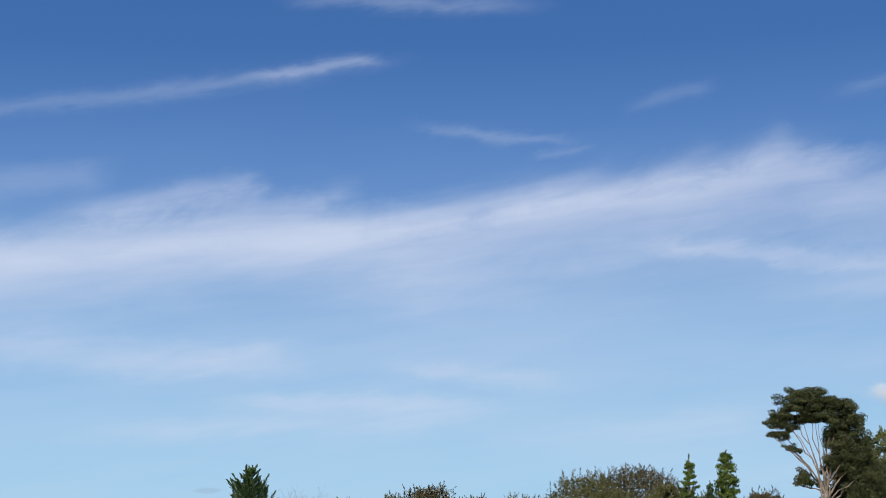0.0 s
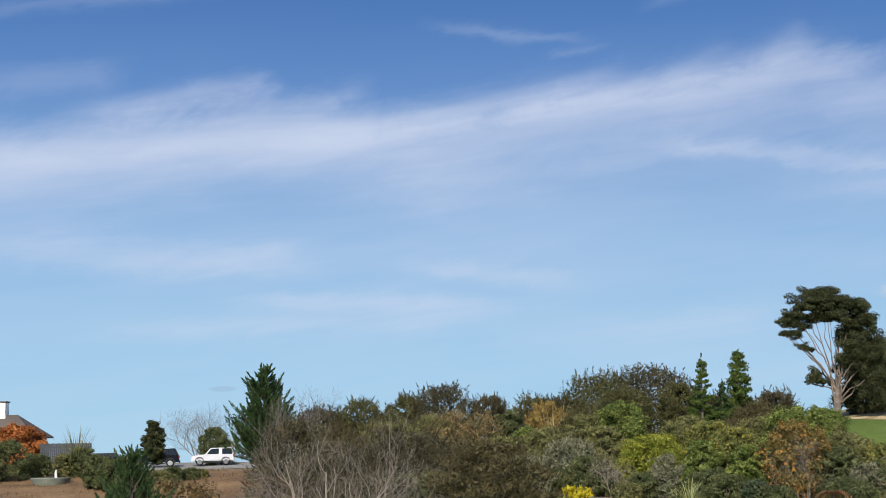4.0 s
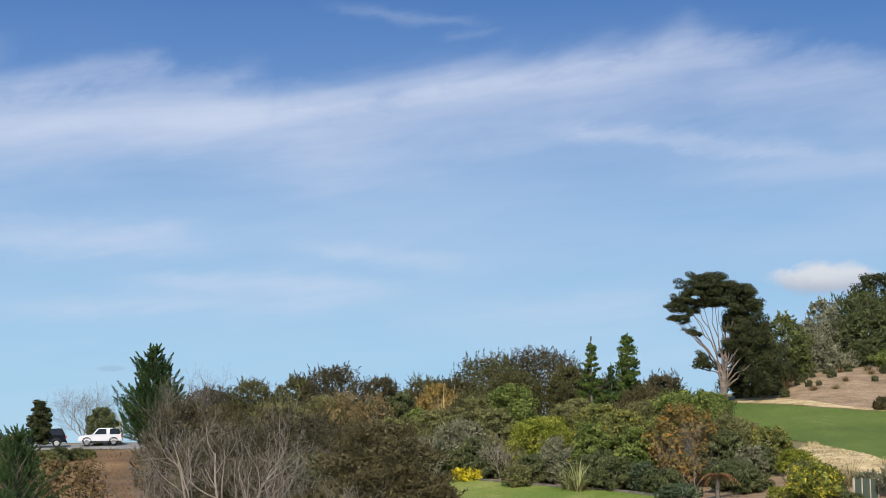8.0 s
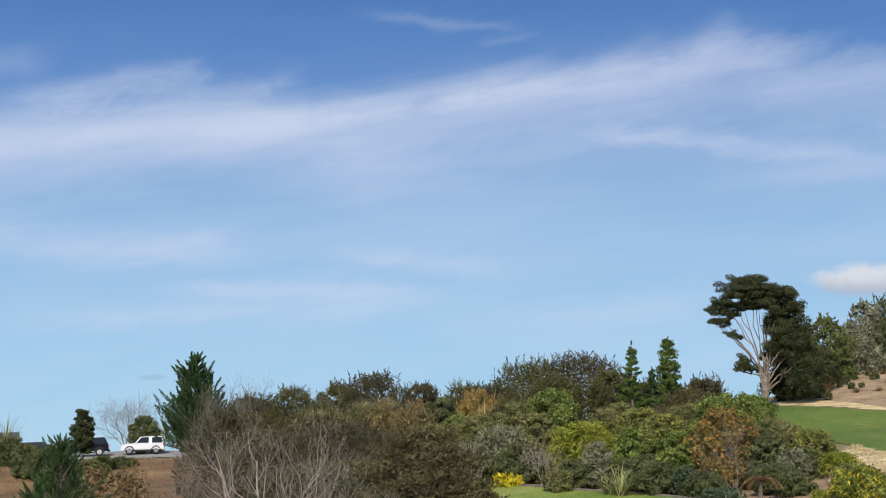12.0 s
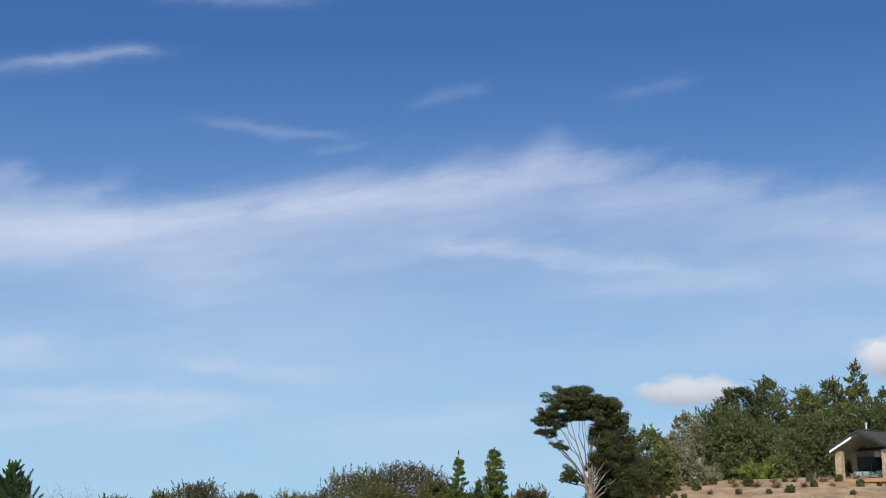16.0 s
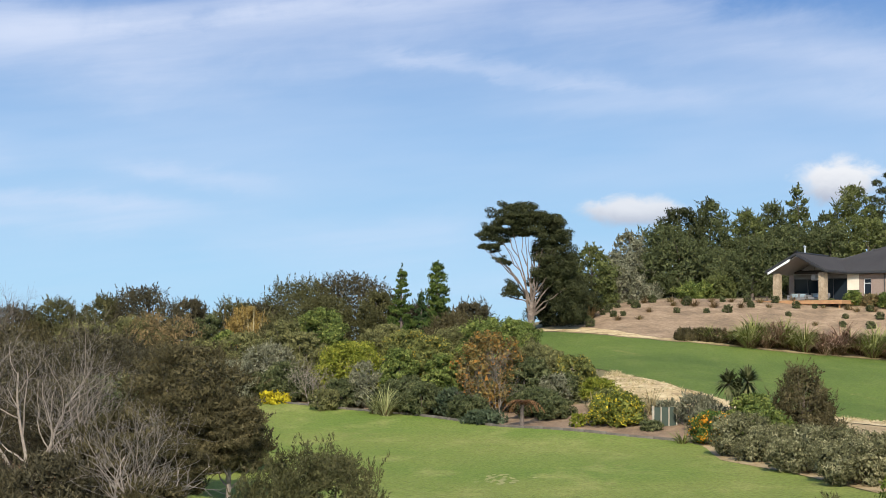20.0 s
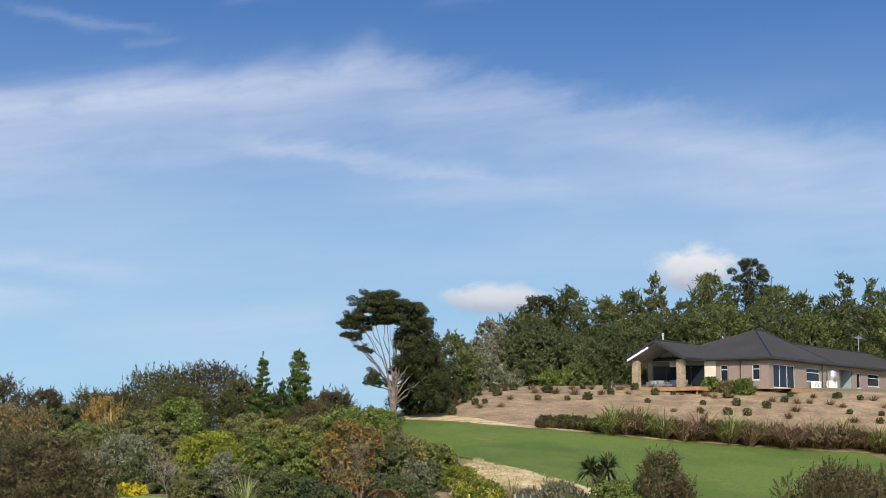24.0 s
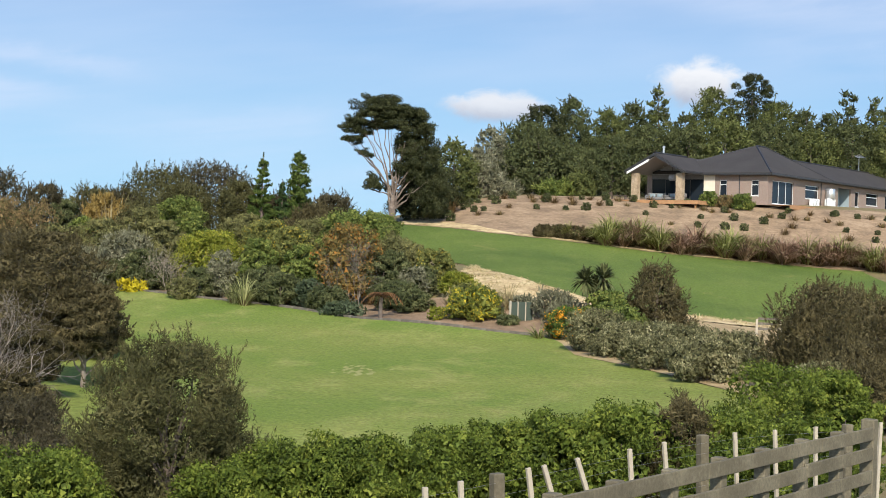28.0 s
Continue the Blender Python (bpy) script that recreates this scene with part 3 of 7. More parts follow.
# kind: (leaf material, leaf length, leaf width, leaves per square metre of crown, lumps, lump size, up, loose, taper, stems material, words, category)
KIND = {
    "manuka": ("manuka", 0.22, 0.055, 800, 60, 0.21, 0.7, 0.7, 0.2, "bark_dark", "dark olive-brown feathery tea-tree bush", "bush"),
    "manuka_dark": ("manuka_dark", 0.21, 0.05, 700, 60, 0.21, 0.7, 0.7, 0.2, "bark_dark", "dense brown tea-tree bush, leaf colour darkened for shade", "bush"),
    "olive": ("olive", 0.145, 0.071, 754, 36, 0.29, 0.3, 0.8, 0.1, "bark_grey", "dull olive-green garden shrub", "shrub"),
    "broadleaf": ("broad", 0.145, 0.090, 623, 38, 0.28, 0.2, 0.9, 0.1, "bark_grey", "glossy green broad-leaved shrub", "shrub"),
    "broadleaf_yellow": ("broad_yellow", 0.153, 0.085, 580, 36, 0.29, 0.25, 0.9, 0.1, "bark_grey", "green shrub with yellowing leaves", "shrub"),
    "lime": ("lime", 0.128, 0.067, 812, 30, 0.34, 0.3, 0.8, 0.0, "bark_grey", "rounded lime-green garden shrub", "shrub"),
    "grey_shrub": ("grey", 0.170, 0.043, 609, 34, 0.26, 0.7, 0.6, 0.1, "bark_grey", "loose grey-green twiggy shrub", "shrub"),
    "dark_green": ("dark", 0.170, 0.057, 812, 32, 0.29, 0.4, 0.7, 0.1, "bark_dark", "low dark green spreading shrub", "shrub"),
    "bluegreen": ("blue", 0.26, 0.06, 380, 16, 0.34, 0.6, 0.6, 0.0, "bark_dark", "low blue-green fine-leaved shrub", "shrub"),
    "russet": ("russet", 0.187, 0.048, 754, 36, 0.29, 0.6, 0.5, 0.0, "bark_grey", "broad russet-brown twiggy shrub", "shrub"),
    "golden": ("gold", 0.221, 0.048, 609, 28, 0.28, 0.9, 0.4, 0.1, "bark_grey", "golden-brown upright autumn shrub", "shrub"),
    "autumn": ("autumn", 0.17, 0.11, 190, 26, 0.36, 0.1, 1.0, 0.0, "bark_grey", "autumn shrub with orange and yellow leaves", "shrub"),
    "rounded": ("olive", 0.13, 0.06, 620, 16, 0.42, 0.3, 0.8, 0.0, "bark_dark", "clipped low rounded green bush", "bush"),
    "bank_ball": ("dark", 0.07, 0.04, 1700, 14, 0.42, 0.3, 0.8, 0.0, "bark_dark", "clipped low dark green bush", "bush"),
    "low_gold": ("lime", 0.10, 0.05, 700, 12, 0.45, 0.3, 0.8, 0.0, "bark_dark", "small rounded golden-green bush", "bush"),
    "yellow_mound": ("yellow", 0.14, 0.045, 800, 16, 0.42, 0.7, 0.6, 0.0, "bark_dark", "low bright yellow mound by the lawn edge", "shrub"),
    "yellow_flower": ("flower", 0.119, 0.067, 812, 30, 0.33, 0.3, 0.9, 0.0, "bark_dark", "garden bush covered with yellow flowers", "bush"),
    "orange_flower": ("orange", 0.119, 0.076, 812, 30, 0.33, 0.3, 0.9, 0.0, "bark_dark", "green bush with orange flowers", "bush"),
    "silver": ("silver", 0.102, 0.048, 1160, 36, 0.31, 0.5, 0.8, 0.0, "bark_grey", "silvery grey-green clipped garden bush", "bush"),
    "hedge": ("hedge", 0.056, 0.037, 3800, 34, 0.28, 0.35, 0.9, 0.0, "bark_grey", "bright green small-leaved hedge bush", "hedge"),
    "tan_bush": ("tan", 0.14, 0.08, 90, 20, 0.36, 0.2, 1.0, 0.0, "bark_grey", "thin bush with dry tan leaves", "bush"),
    "red_tree": ("red_tree", 0.2, 0.12, 380, 22, 0.36, 0.1, 1.0, 0.0, "bark_dark", "small tree in orange-red autumn leaf", "tree"),
}
COUNT = {}


def shrub(kind, x, y, w, h, label="", name="", dens=1.0, leaf=1.0):
    """A bush of some kind: stems under a crown of separate leaves, rooted in the ground."""
    mat, ln, wd, per, nl, size, up, loose, taper, bark, words, cat = KIND[kind]
    COUNT[kind] = COUNT.get(kind, 0) + 1
    rng = np.random.default_rng(hash_of(kind) + COUNT[kind] * 31)
    t = thing(name or {"bush": "bush", "shrub": "shrub", "hedge": "hedge_bush", "tree": "tree"}[cat], at(x, y, -0.05), label or words, cat)
    area = 4 * math.pi * ((w / 2) ** 1.6 * ((w + h) / 4) ** 0.4) * 0.5 * (0.5 + h / w / 1.6)
    ln, wd = ln * leaf, wd * leaf
    n = int(min(28000 if kind == "hedge" else 12500, max(500, area * per * dens * 0.78 / leaf ** 2)))
    for k in range(3):
        a = k * 2.09 + rng.uniform(0, 0.8)
        part("stem", limb((math.cos(a) * 0.08, math.sin(a) * 0.08, 0), (math.cos(a) * w * 0.28, math.sin(a) * w * 0.28, h * rng.uniform(0.6, 0.85)), 0.035 + 0.008 * h, 0.008, rng, 0.15, 5, 5), bark, t)
    shape = "ovoid" if taper > 0.15 else "dome"
    feathery = "manuka" in kind
    part("foliage", crown(rng, w, h, n, ln, wd, shape, nl // 2 + 14, 6, 0.34, 0.8, 0.04 * h, up, 0.16 * math.sqrt(w * h) if feathery else 0.12 * math.sqrt(w * h) if up > 0.55 else 0.0), "leaf_" + mat, t)
    return t


def hash_of(word):
    return sum((i + 1) * ord(c) for i, c in enumerate(word))


def tree(x, y, w, h, mat, label, bark="bark_dark", clear=0.15, n=7000, leaf=(0.34, 0.16), nl=26, size=0.34, up=0.2, shape="dome", flat=0.6, seed=1, trunk=0.14, name="tree", lean=0.0, plume=0.0):
    """A tree with trunk, limbs and a lumpy crown of separate leaf sprays."""
    rng = np.random.default_rng(seed)
    t = thing(name, at(x, y, -0.1), label, "tree")
    part("trunk", tube([(0, 0, 0), (0.05 * lean * h, 0.05, h * 0.3), (0.1 * lean * h, -0.05, h * 0.6), (0.12 * lean * h, 0, h * 0.78)], (trunk * 1.3, trunk, trunk * 0.7, trunk * 0.15), 8), bark, t, smooth=True)
    for k in range(8):
        a = k * 2.4 + rng.uniform(0, 0.6)
        f = 0.3 + 0.07 * k
        part("limb", limb((0, 0, h * f * 0.8), (math.cos(a) * w * 0.34 * (1.2 - f), math.sin(a) * w * 0.34 * (1.2 - f), h * min(0.92, f + 0.12)), trunk * 0.4, 0.02, rng, 0.1, 5, 5), bark, t)
    part("crown", crown(rng, w, h, n, leaf[0], leaf[1], shape, nl, 7, size, flat, h * clear, up, plume, 0.5, 0.2), "leaf_" + mat, t)
    return t


def tea_tree(x, y, w, h, mat="manuka", label="feathery dark olive-brown tea tree with upswept plumes", seed=1, n=26000, plume=0.6, leaf=(0.13, 0.035), shape="dome", base=0.05, big=22):
    """A tea tree: leaning stems, and tufts of fine sprigs that end in upswept plumes; a layered one carries flat pads with gaps and pale limbs between."""
    rng = np.random.default_rng(seed)
    t = thing("tea_tree", at(x, y, -0.05), label, "tree")
    layered = shape == "layered"
    bark = "bark_pale_grey" if layered else "bark_dark"
    part("trunk", tube([(0, 0, 0), (0.03, 0, h * 0.25), (-0.02, 0, h * 0.55)], (0.05 + 0.012 * h, 0.045 + 0.008 * h, 0.02), 7), bark, t)
    for k in range(9):
        a, f = k * 2.4 + rng.uniform(-0.4, 0.4), 0.35 + 0.06 * k
        part("branch", limb((0, 0, h * 0.12 * (1 + k / 4)), (math.cos(a) * w * 0.4 * (1.25 - f), math.sin(a) * w * 0.4 * (1.25 - f), h * min(0.9, f + 0.05)), 0.018 + 0.006 * h, 0.008, rng, 0.16, 7, 5), bark, t)
    if layered:
        mesh = crown(rng, w, h, n, *leaf, "dome", big + 10, 7, 0.40, 0.34, h * base, 0.15, plume * 0.7, 0.2)
    else:
        mesh = crown(rng, w, h, n, *leaf, shape, big + 14, 6, 0.34, 0.9, h * base, 0.5, plume, 0.7, 0.3, 0.8 if leaf[0] < 0.09 else 1.0)
    part("foliage", mesh, "leaf_" + mat, t)
    return t


# ---- far sky backdrop with high thin cloud ----


def sky_material():
    n = Nodes("sky_backdrop")
    c = n.add("ShaderNodeTexCoord").outputs["Object"]
    s = n.add("ShaderNodeSeparateXYZ")
    n.put(c, s.inputs[0])
    x, y, z = s.outputs
    flat = n.math('SQRT', n.math('ADD', n.math('MULTIPLY', x, x), n.math('MULTIPLY', y, y)))
    az = n.math('MULTIPLY', n.math('ARCTAN2', x, y), 57.2958)
    el = n.math('MULTIPLY', n.math('ARCTAN2', z, flat), 57.2958)

    def field(sx, sy, tilt, seed, scale=1.0, detail=5.0, rough=0.6, warp=0.0):
        """Noise over bearing and height, drawn out along a slope."""
        v = n.add("ShaderNodeCombineXYZ")
        a = n.math('ADD', n.math('MULTIPLY', az, sx), n.math('MULTIPLY', el, sx * tilt))
        b = n.math('SUBTRACT', n.math('MULTIPLY', el, sy), n.math('MULTIPLY', az, sy * tilt))
        n.put(a, v.inputs[0]), n.put(b, v.inputs[1])
        v.inputs[2].default_value = seed
        return n.noise(scale, detail, rough, v.outputs[0], warp)

    def hump(value, mid, width):
        d = n.math('DIVIDE', n.math('SUBTRACT', value, mid), width)
        return n.math('POWER', 2.71828, n.math('MULTIPLY', n.math('MULTIPLY', d, d), -1.0))

    sky_col = n.ramp(n.math('DIVIDE', el, 24.0), (0.0, (0.400, 0.665, 0.850)), (0.12, (0.325, 0.605, 0.850)), (0.30, (0.250, 0.475, 0.775)), (0.52, (0.112, 0.262, 0.585)), (0.72, (0.058, 0.165, 0.440)), (1.0, (0.040, 0.125, 0.36)))
    # high cloud: one long band with a ragged upper edge, thinning downwards and to one side
    fringe = field(0.28, 0.50, 0.35, 7.0, 1.0, 5.0, 0.6, 0.4)
    fine = field(0.55, 1.9, 0.16, 3.0, 1.0, 5.0, 0.6, 0.6)
    fibres = n.step(field(0.09, 0.80, 0.12, 5.0, 1.0, 6.0, 0.6, 0.3), 0.28, 0.74)
    broad = field(0.06, 0.30, 0.06, 9.0, 1.0, 3.0)
    edge = n.ramp(n.math('DIVIDE', n.math('ADD', az, 32.0), 48.0), (0.0, 0.20), (0.14, 0.43), (0.22, 0.58), (0.34, 0.38), (0.41, 0.50), (0.48, 0.60), (0.61, 0.78), (0.70, 0.64), (0.78, 0.46), (0.87, 0.36), (1.0, 0.10))
    edge = n.math('ADD', n.math('MULTIPLY', edge, 5.0), 10.0)
    down = n.math('ADD', n.math('SUBTRACT', edge, el), n.math('ADD', n.math('MULTIPLY', n.math('SUBTRACT', fringe, 0.5), 2.4), n.math('MULTIPLY', n.math('SUBTRACT', fine, 0.5), 0.8)))
    band = n.math('MULTIPLY', n.step(down, -0.2, 1.5), n.math('SUBTRACT', 1.0, n.math('MULTIPLY', n.step(down, 1.3, 4.4), 0.66)))
    band = n.math('MULTIPLY', band, n.math('ADD', 0.40, n.math('MULTIPLY', n.step(az, 9.0, -10.0), 0.22)))
    band = n.math('MULTIPLY', band, n.math('ADD', 0.62, n.math('MULTIPLY', fibres, 0.42)))
    mist = n.math('MULTIPLY', n.step(broad, 0.30, 0.72), n.math('MULTIPLY', hump(el, 7.5, 4.5), 0.22))
    clear = n.math('MULTIPLY', n.math('SUBTRACT', 1.0, band), n.math('SUBTRACT', 1.0, mist))
    aw = n.math('ADD', az, n.math('MULTIPLY', n.math('SUBTRACT', fringe, 0.5), 2.2))
    ew = n.math('ADD', el, n.math('ADD', n.math('MULTIPLY', n.math('SUBTRACT', fringe, 0.5), 0.9), n.math('MULTIPLY', n.math('SUBTRACT', fine, 0.5), 0.55)))

    def streak(clear, a0, e0, a1, e1, width, strength):
        """A soft streak of thin cloud from one bearing and height to another."""
        da, de = a1 - a0, e1 - e0
        size = math.hypot(da, de)
        pa, pe = n.math('SUBTRACT', aw, a0), n.math('SUBTRACT', ew, e0)
        along = n.math('ADD', n.math('MULTIPLY', pa, da / size ** 2), n.math('MULTIPLY', pe, de / size ** 2))
        off = n.math('SUBTRACT', n.math('MULTIPLY', pa, de / size), n.math('MULTIPLY', pe, da / size))
        ends = n.math('MULTIPLY', n.step(along, -0.12, 0.30), n.step(along, 1.12, 0.72))
        a = n.math('MULTIPLY', n.math('MULTIPLY', hump(off, 0.0, width), ends), n.math('ADD', strength * 0.55, n.math('MULTIPLY', fibres, strength * 0.55)))
        return n.math('MULTIPLY', clear, n.math('SUBTRACT', 1.0, a))

    # bright core of the band and its plumes
    clear = streak(clear, -33, 9.4, -18, 10.6, 0.85, 0.42)
    clear = streak(clear, -22, 10.2, -8.2, 12.5, 0.65, 0.48)
    clear = streak(clear, -29, 11.0, -21.5, 12.8, 0.40, 0.30)
    clear = streak(clear, -12, 11.2, -1.5, 13.6, 0.55, 0.24)
    clear = streak(clear, -9, 10.4, 1.0, 9.5, 0.28, 0.34)
    clear = streak(clear, -7.6, 10.2, -1.6, 9.4, 0.20, 0.30)
    clear = streak(clear, -1.8, 9.4, 2.2, 9.15, 0.22, 0.40)
    clear = streak(clear, -3, 8.7, 6.5, 8.6, 0.45, 0.26)
    clear = streak(clear, 5.0, 10.6, 13.5, 9.4, 0.40, 0.34)
    clear = streak(clear, 7.0, 8.9, 17.0, 7.6, 0.55, 0.30)
    clear = streak(clear, 10, 7.4, 19, 6.2, 0.55, 0.24)
    for a0, e0, a1, e1 in ((-11.6, 11.9, -8.8, 13.0), (-7.4, 12.5, -5.0, 13.6), (-4.2, 12.9, -2.1, 14.2), (-20.5, 11.4, -17.5, 12.6), (-26.5, 10.9, -23.6, 12.2)):
        clear = streak(clear, a0, e0, a1, e1, 0.36, 0.17)
    # lower veils
    clear = streak(clear, -32, 6.9, -19, 6.4, 0.60, 0.46)
    clear = streak(clear, -27, 6.2, -20, 6.9, 0.35, 0.26)
    clear = streak(clear, -23, 5.2, -13.5, 4.9, 0.32, 0.42)
    clear = streak(clear, -17, 6.4, -10.5, 5.7, 0.34, 0.34)
    clear = streak(clear, -27, 4.2, -13, 4.5, 0.45, 0.34)
    clear = streak(clear, -14, 4.0, -2, 4.2, 0.75, 0.24)
    clear = streak(clear, -10, 2.6, 3, 2.9, 0.7, 0.20)
    # wisps above the band, and one long trail
    clear = streak(clear, -34, 14.3, -16.6, 16.9, 0.28, 0.20)
    clear = streak(clear, -21.5, 16.3, -16.4, 16.95, 0.15, 0.24)
    clear = streak(clear, -15.5, 14.7, -9.8, 14.0, 0.22, 0.15)
    clear = streak(clear, -11.6, 13.4, -9.4, 13.7, 0.14, 0.16)
    clear = streak(clear, -8.0, 15.0, -4.6, 15.8, 0.22, 0.09)
    clear = streak(clear, -1.0, 15.0, 2.4, 15.6, 0.25, 0.11)
    clear = streak(clear, -20, 19.0, -11, 18.7, 0.30, 0.20)
    clear = streak(clear, -31, 12.3, -26, 12.9, 0.5, 0.18)
    cover = n.math('SUBTRACT', 1.0, clear, clamp=True)
    col = n.mix(cover, sky_col, (0.665, 0.735, 0.90))

    def cumulus(col, ca, ce, wa, we, seed, strength=0.95, white=(0.82, 0.83, 0.86)):
        """A small heaped cloud, white above and grey below."""
        puff = field(0.9, 1.5, 0.0, seed, 1.0, 5.0, 0.6, 0.5)
        da = n.math('DIVIDE', n.math('SUBTRACT', az, ca), wa)
        de = n.math('DIVIDE', n.math('SUBTRACT', el, ce), we)
        r = n.math('SQRT', n.math('ADD', n.math('MULTIPLY', da, da), n.math('MULTIPLY', de, de)))
        r = n.math('ADD', r, n.math('MULTIPLY', n.math('SUBTRACT', puff, 0.5), 1.1))
        a = n.math('MULTIPLY', n.step(r, 1.12, 0.5), strength)
        tone = n.mix(n.step(n.math('ADD', de, n.math('MULTIPLY', puff, 0.8)), -0.5, 0.9), (0.44, 0.48, 0.58) if strength > 0.5 else white, white)
        return n.mix(a, col, tone)

    col = cumulus(col, 1.75, 4.95, 1.9, 0.60, 3.3, 0.92, (0.74, 0.76, 0.81))
    col = cumulus(col, 8.7, 5.9, 1.6, 0.85, 8.1)
    col = cumulus(col, -22.75, 2.15, 0.5, 0.10, 5.5, 0.28, (0.30, 0.38, 0.50))
    e = n.add("ShaderNodeEmission")
    n.put(col, e.inputs["Color"])
    e.inputs["Strength"].default_value = SKY_GLOW
    n.tree.links.new(e.outputs[0], n.out.inputs["Surface"])
    return n.mat


SKY_GLOW = 0.574
M["sky_backdrop"] = sky_material()
A, B = np.meshgrid(np.radians(np.linspace(-70, 60, 66)), np.radians(np.linspace(-5, 48, 28)))
far = 4300 * np.stack([np.sin(A) * np.cos(B), np.cos(A) * np.cos(B), np.sin(B)], -1).reshape(-1, 3)
i, j = np.meshgrid(np.arange(27), np.arange(65), indexing="ij")
ob = part("backdrop", (far, np.stack([i * 66 + j, i * 66 + j + 1, (i + 1) * 66 + j + 1, (i + 1) * 66 + j], -1).reshape(-1, 4)), "sky_backdrop", smooth=True)
ob.location = EYE
tagged(ob, "blue sky with thin streaked high cloud", "sky", kind="structure")

# ---- house on the rise ----


def glass_material(name, tint=(0.012, 0.017, 0.023)):
    n = Nodes(name)
    n.set(tint, 0.08, spec=0.07)
    return n.mat


def brick_wall_material():
    n = Nodes("brick_veneer")
    b = n.add("ShaderNodeTexBrick")
    s = n.add("ShaderNodeSeparateXYZ")
    n.put(n.place((1, 1, 1)), s.inputs[0])
    v = n.add("ShaderNodeCombineXYZ")
    n.put(n.math('ADD', s.outputs[0], s.outputs[1]), v.inputs[0]), n.put(s.outputs[2], v.inputs[1])
    n.put(v.outputs[0], b.inputs["Vector"])
    b.inputs["Scale"].default_value = 4.2
    for key, c in (("Color1", (0.215, 0.152, 0.118)), ("Color2", (0.18, 0.128, 0.10)), ("Mortar", (0.225, 0.19, 0.16))):
        b.inputs[key].default_value = (*c, 1)
    n.set(n.mix(n.math('MULTIPLY', n.noise(1.5, 4.0), 0.35), b.outputs[0], (0.22, 0.16, 0.13)), 0.85)
    n.bump(n.noise(40.0), 0.3, 0.01)
    return n.mat


M.update({
    "brick": brick_wall_material(),
    "roofing": mottled("roofing", ((0.3, (0.034, 0.031, 0.030)), (0.7, (0.052, 0.048, 0.046))), 0.4, rough=0.85, fine=12.0, bump=0.1, spec=0.12),
    "fascia": mottled("fascia", ((0.3, (0.014, 0.014, 0.015)), (0.7, (0.028, 0.027, 0.027))), 1.0, rough=0.45),
    "white_paint": mottled("white_paint", ((0.3, (0.58, 0.58, 0.56)), (0.7, (0.70, 0.69, 0.67))), 1.0, rough=0.5, bump=0.05),
    "soffit": mottled("soffit", ((0.3, (0.22, 0.22, 0.22)), (0.7, (0.28, 0.28, 0.28))), 1.0, rough=0.7, bump=0.05),
    "cladding": mottled("cladding", ((0.3, (0.52, 0.46, 0.36)), (0.7, (0.64, 0.57, 0.46))), 1.0, rough=0.7, bump=0.1),
    "blue_door": mottled("blue_door", ((0.3, (0.16, 0.21, 0.23)), (0.7, (0.24, 0.29, 0.31))), 1.0, rough=0.5, bump=0.05),
    "stone": mottled("stone", ((0.3, (0.14, 0.10, 0.06)), (0.5, (0.30, 0.23, 0.15)), (0.72, (0.45, 0.37, 0.27))), 2.2, fine=12.0, bump=0.8, dist=0.04),
    "decking": mottled("decking", ((0.3, (0.20, 0.10, 0.045)), (0.7, (0.36, 0.20, 0.09))), 1.5, fine=14.0, rough=0.7),
    "glass": glass_material("glass"),
    "aluminium": mottled("aluminium", ((0.3, (0.42, 0.42, 0.42)), (0.7, (0.55, 0.55, 0.54))), 2.0, rough=0.4),
    "dark_frame": mottled("dark_frame", ((0.3, (0.02, 0.02, 0.022)), (0.7, (0.04, 0.04, 0.042))), 2.0, rough=0.4),
    "steel": mottled("steel", ((0.3, (0.45, 0.46, 0.47)), (0.7, (0.60, 0.61, 0.62))), 2.0, rough=0.35, metal=0.8),
    "tank": mottled("tank", ((0.3, (0.10, 0.105, 0.11)), (0.7, (0.16, 0.165, 0.17))), 0.8, rough=0.6),
    "interior": mottled("interior", ((0.3, (0.10, 0.10, 0.10)), (0.7, (0.17, 0.165, 0.16))), 1.0),
})
HOUSE = pose(29.9, 153.1, 11.12, 0, 0, 56.5)
house = thing("house", HOUSE, "single-storey tan brick house with dark hipped roof and gabled porch", "house")
EAVE, OVER = 2.62, 0.50


def roof_solid(top, thick=0.16):
    """A closed roof from faces given by their corners, thickened downwards."""
    vs, fs = [], []
    for face in top:
        k, n = len(vs), len(face)
        vs += [tuple(p) for p in face] + [(p[0], p[1], p[2] - thick) for p in face]
        fs += [list(range(k, k + n)), list(range(k + 2 * n - 1, k + n - 1, -1))]
        fs += [[k + j, k + n + j, k + n + (j + 1) % n, k + (j + 1) % n] for j in range(n)]
    return np.array(vs, float), fs


def hip(u0, u1, v0, v1, z, height, r0, r1, vr):
    """Hip roof over a rectangle; the ridge runs along u from r0 to r1 at v = vr."""
    a, b, c, d = (u0, v0, z), (u1, v0, z), (u1, v1, z), (u0, v1, z)
    e, f = (r0, vr, z + height), (r1, vr, z + height)
    return [[a, b, f, e], [b, c, f], [c, d, e, f], [d, a, e]]


EZ = EAVE + 0.22
main_roof = part("main_roof", roof_solid(hip(-OVER, 15.6, -OVER, 11.6, EZ, 3.05, 8.0, 10.2, 4.6)), "roofing", house, "dark grey hipped metal roof")
wing_roof = part("wing_roof", roof_solid(hip(9.0, 48.8, -OVER + 0.01, 9.0, EZ - 0.01, 2.15, 9.6, 43.5, 4.3)), "roofing", house, "long dark grey metal roof")
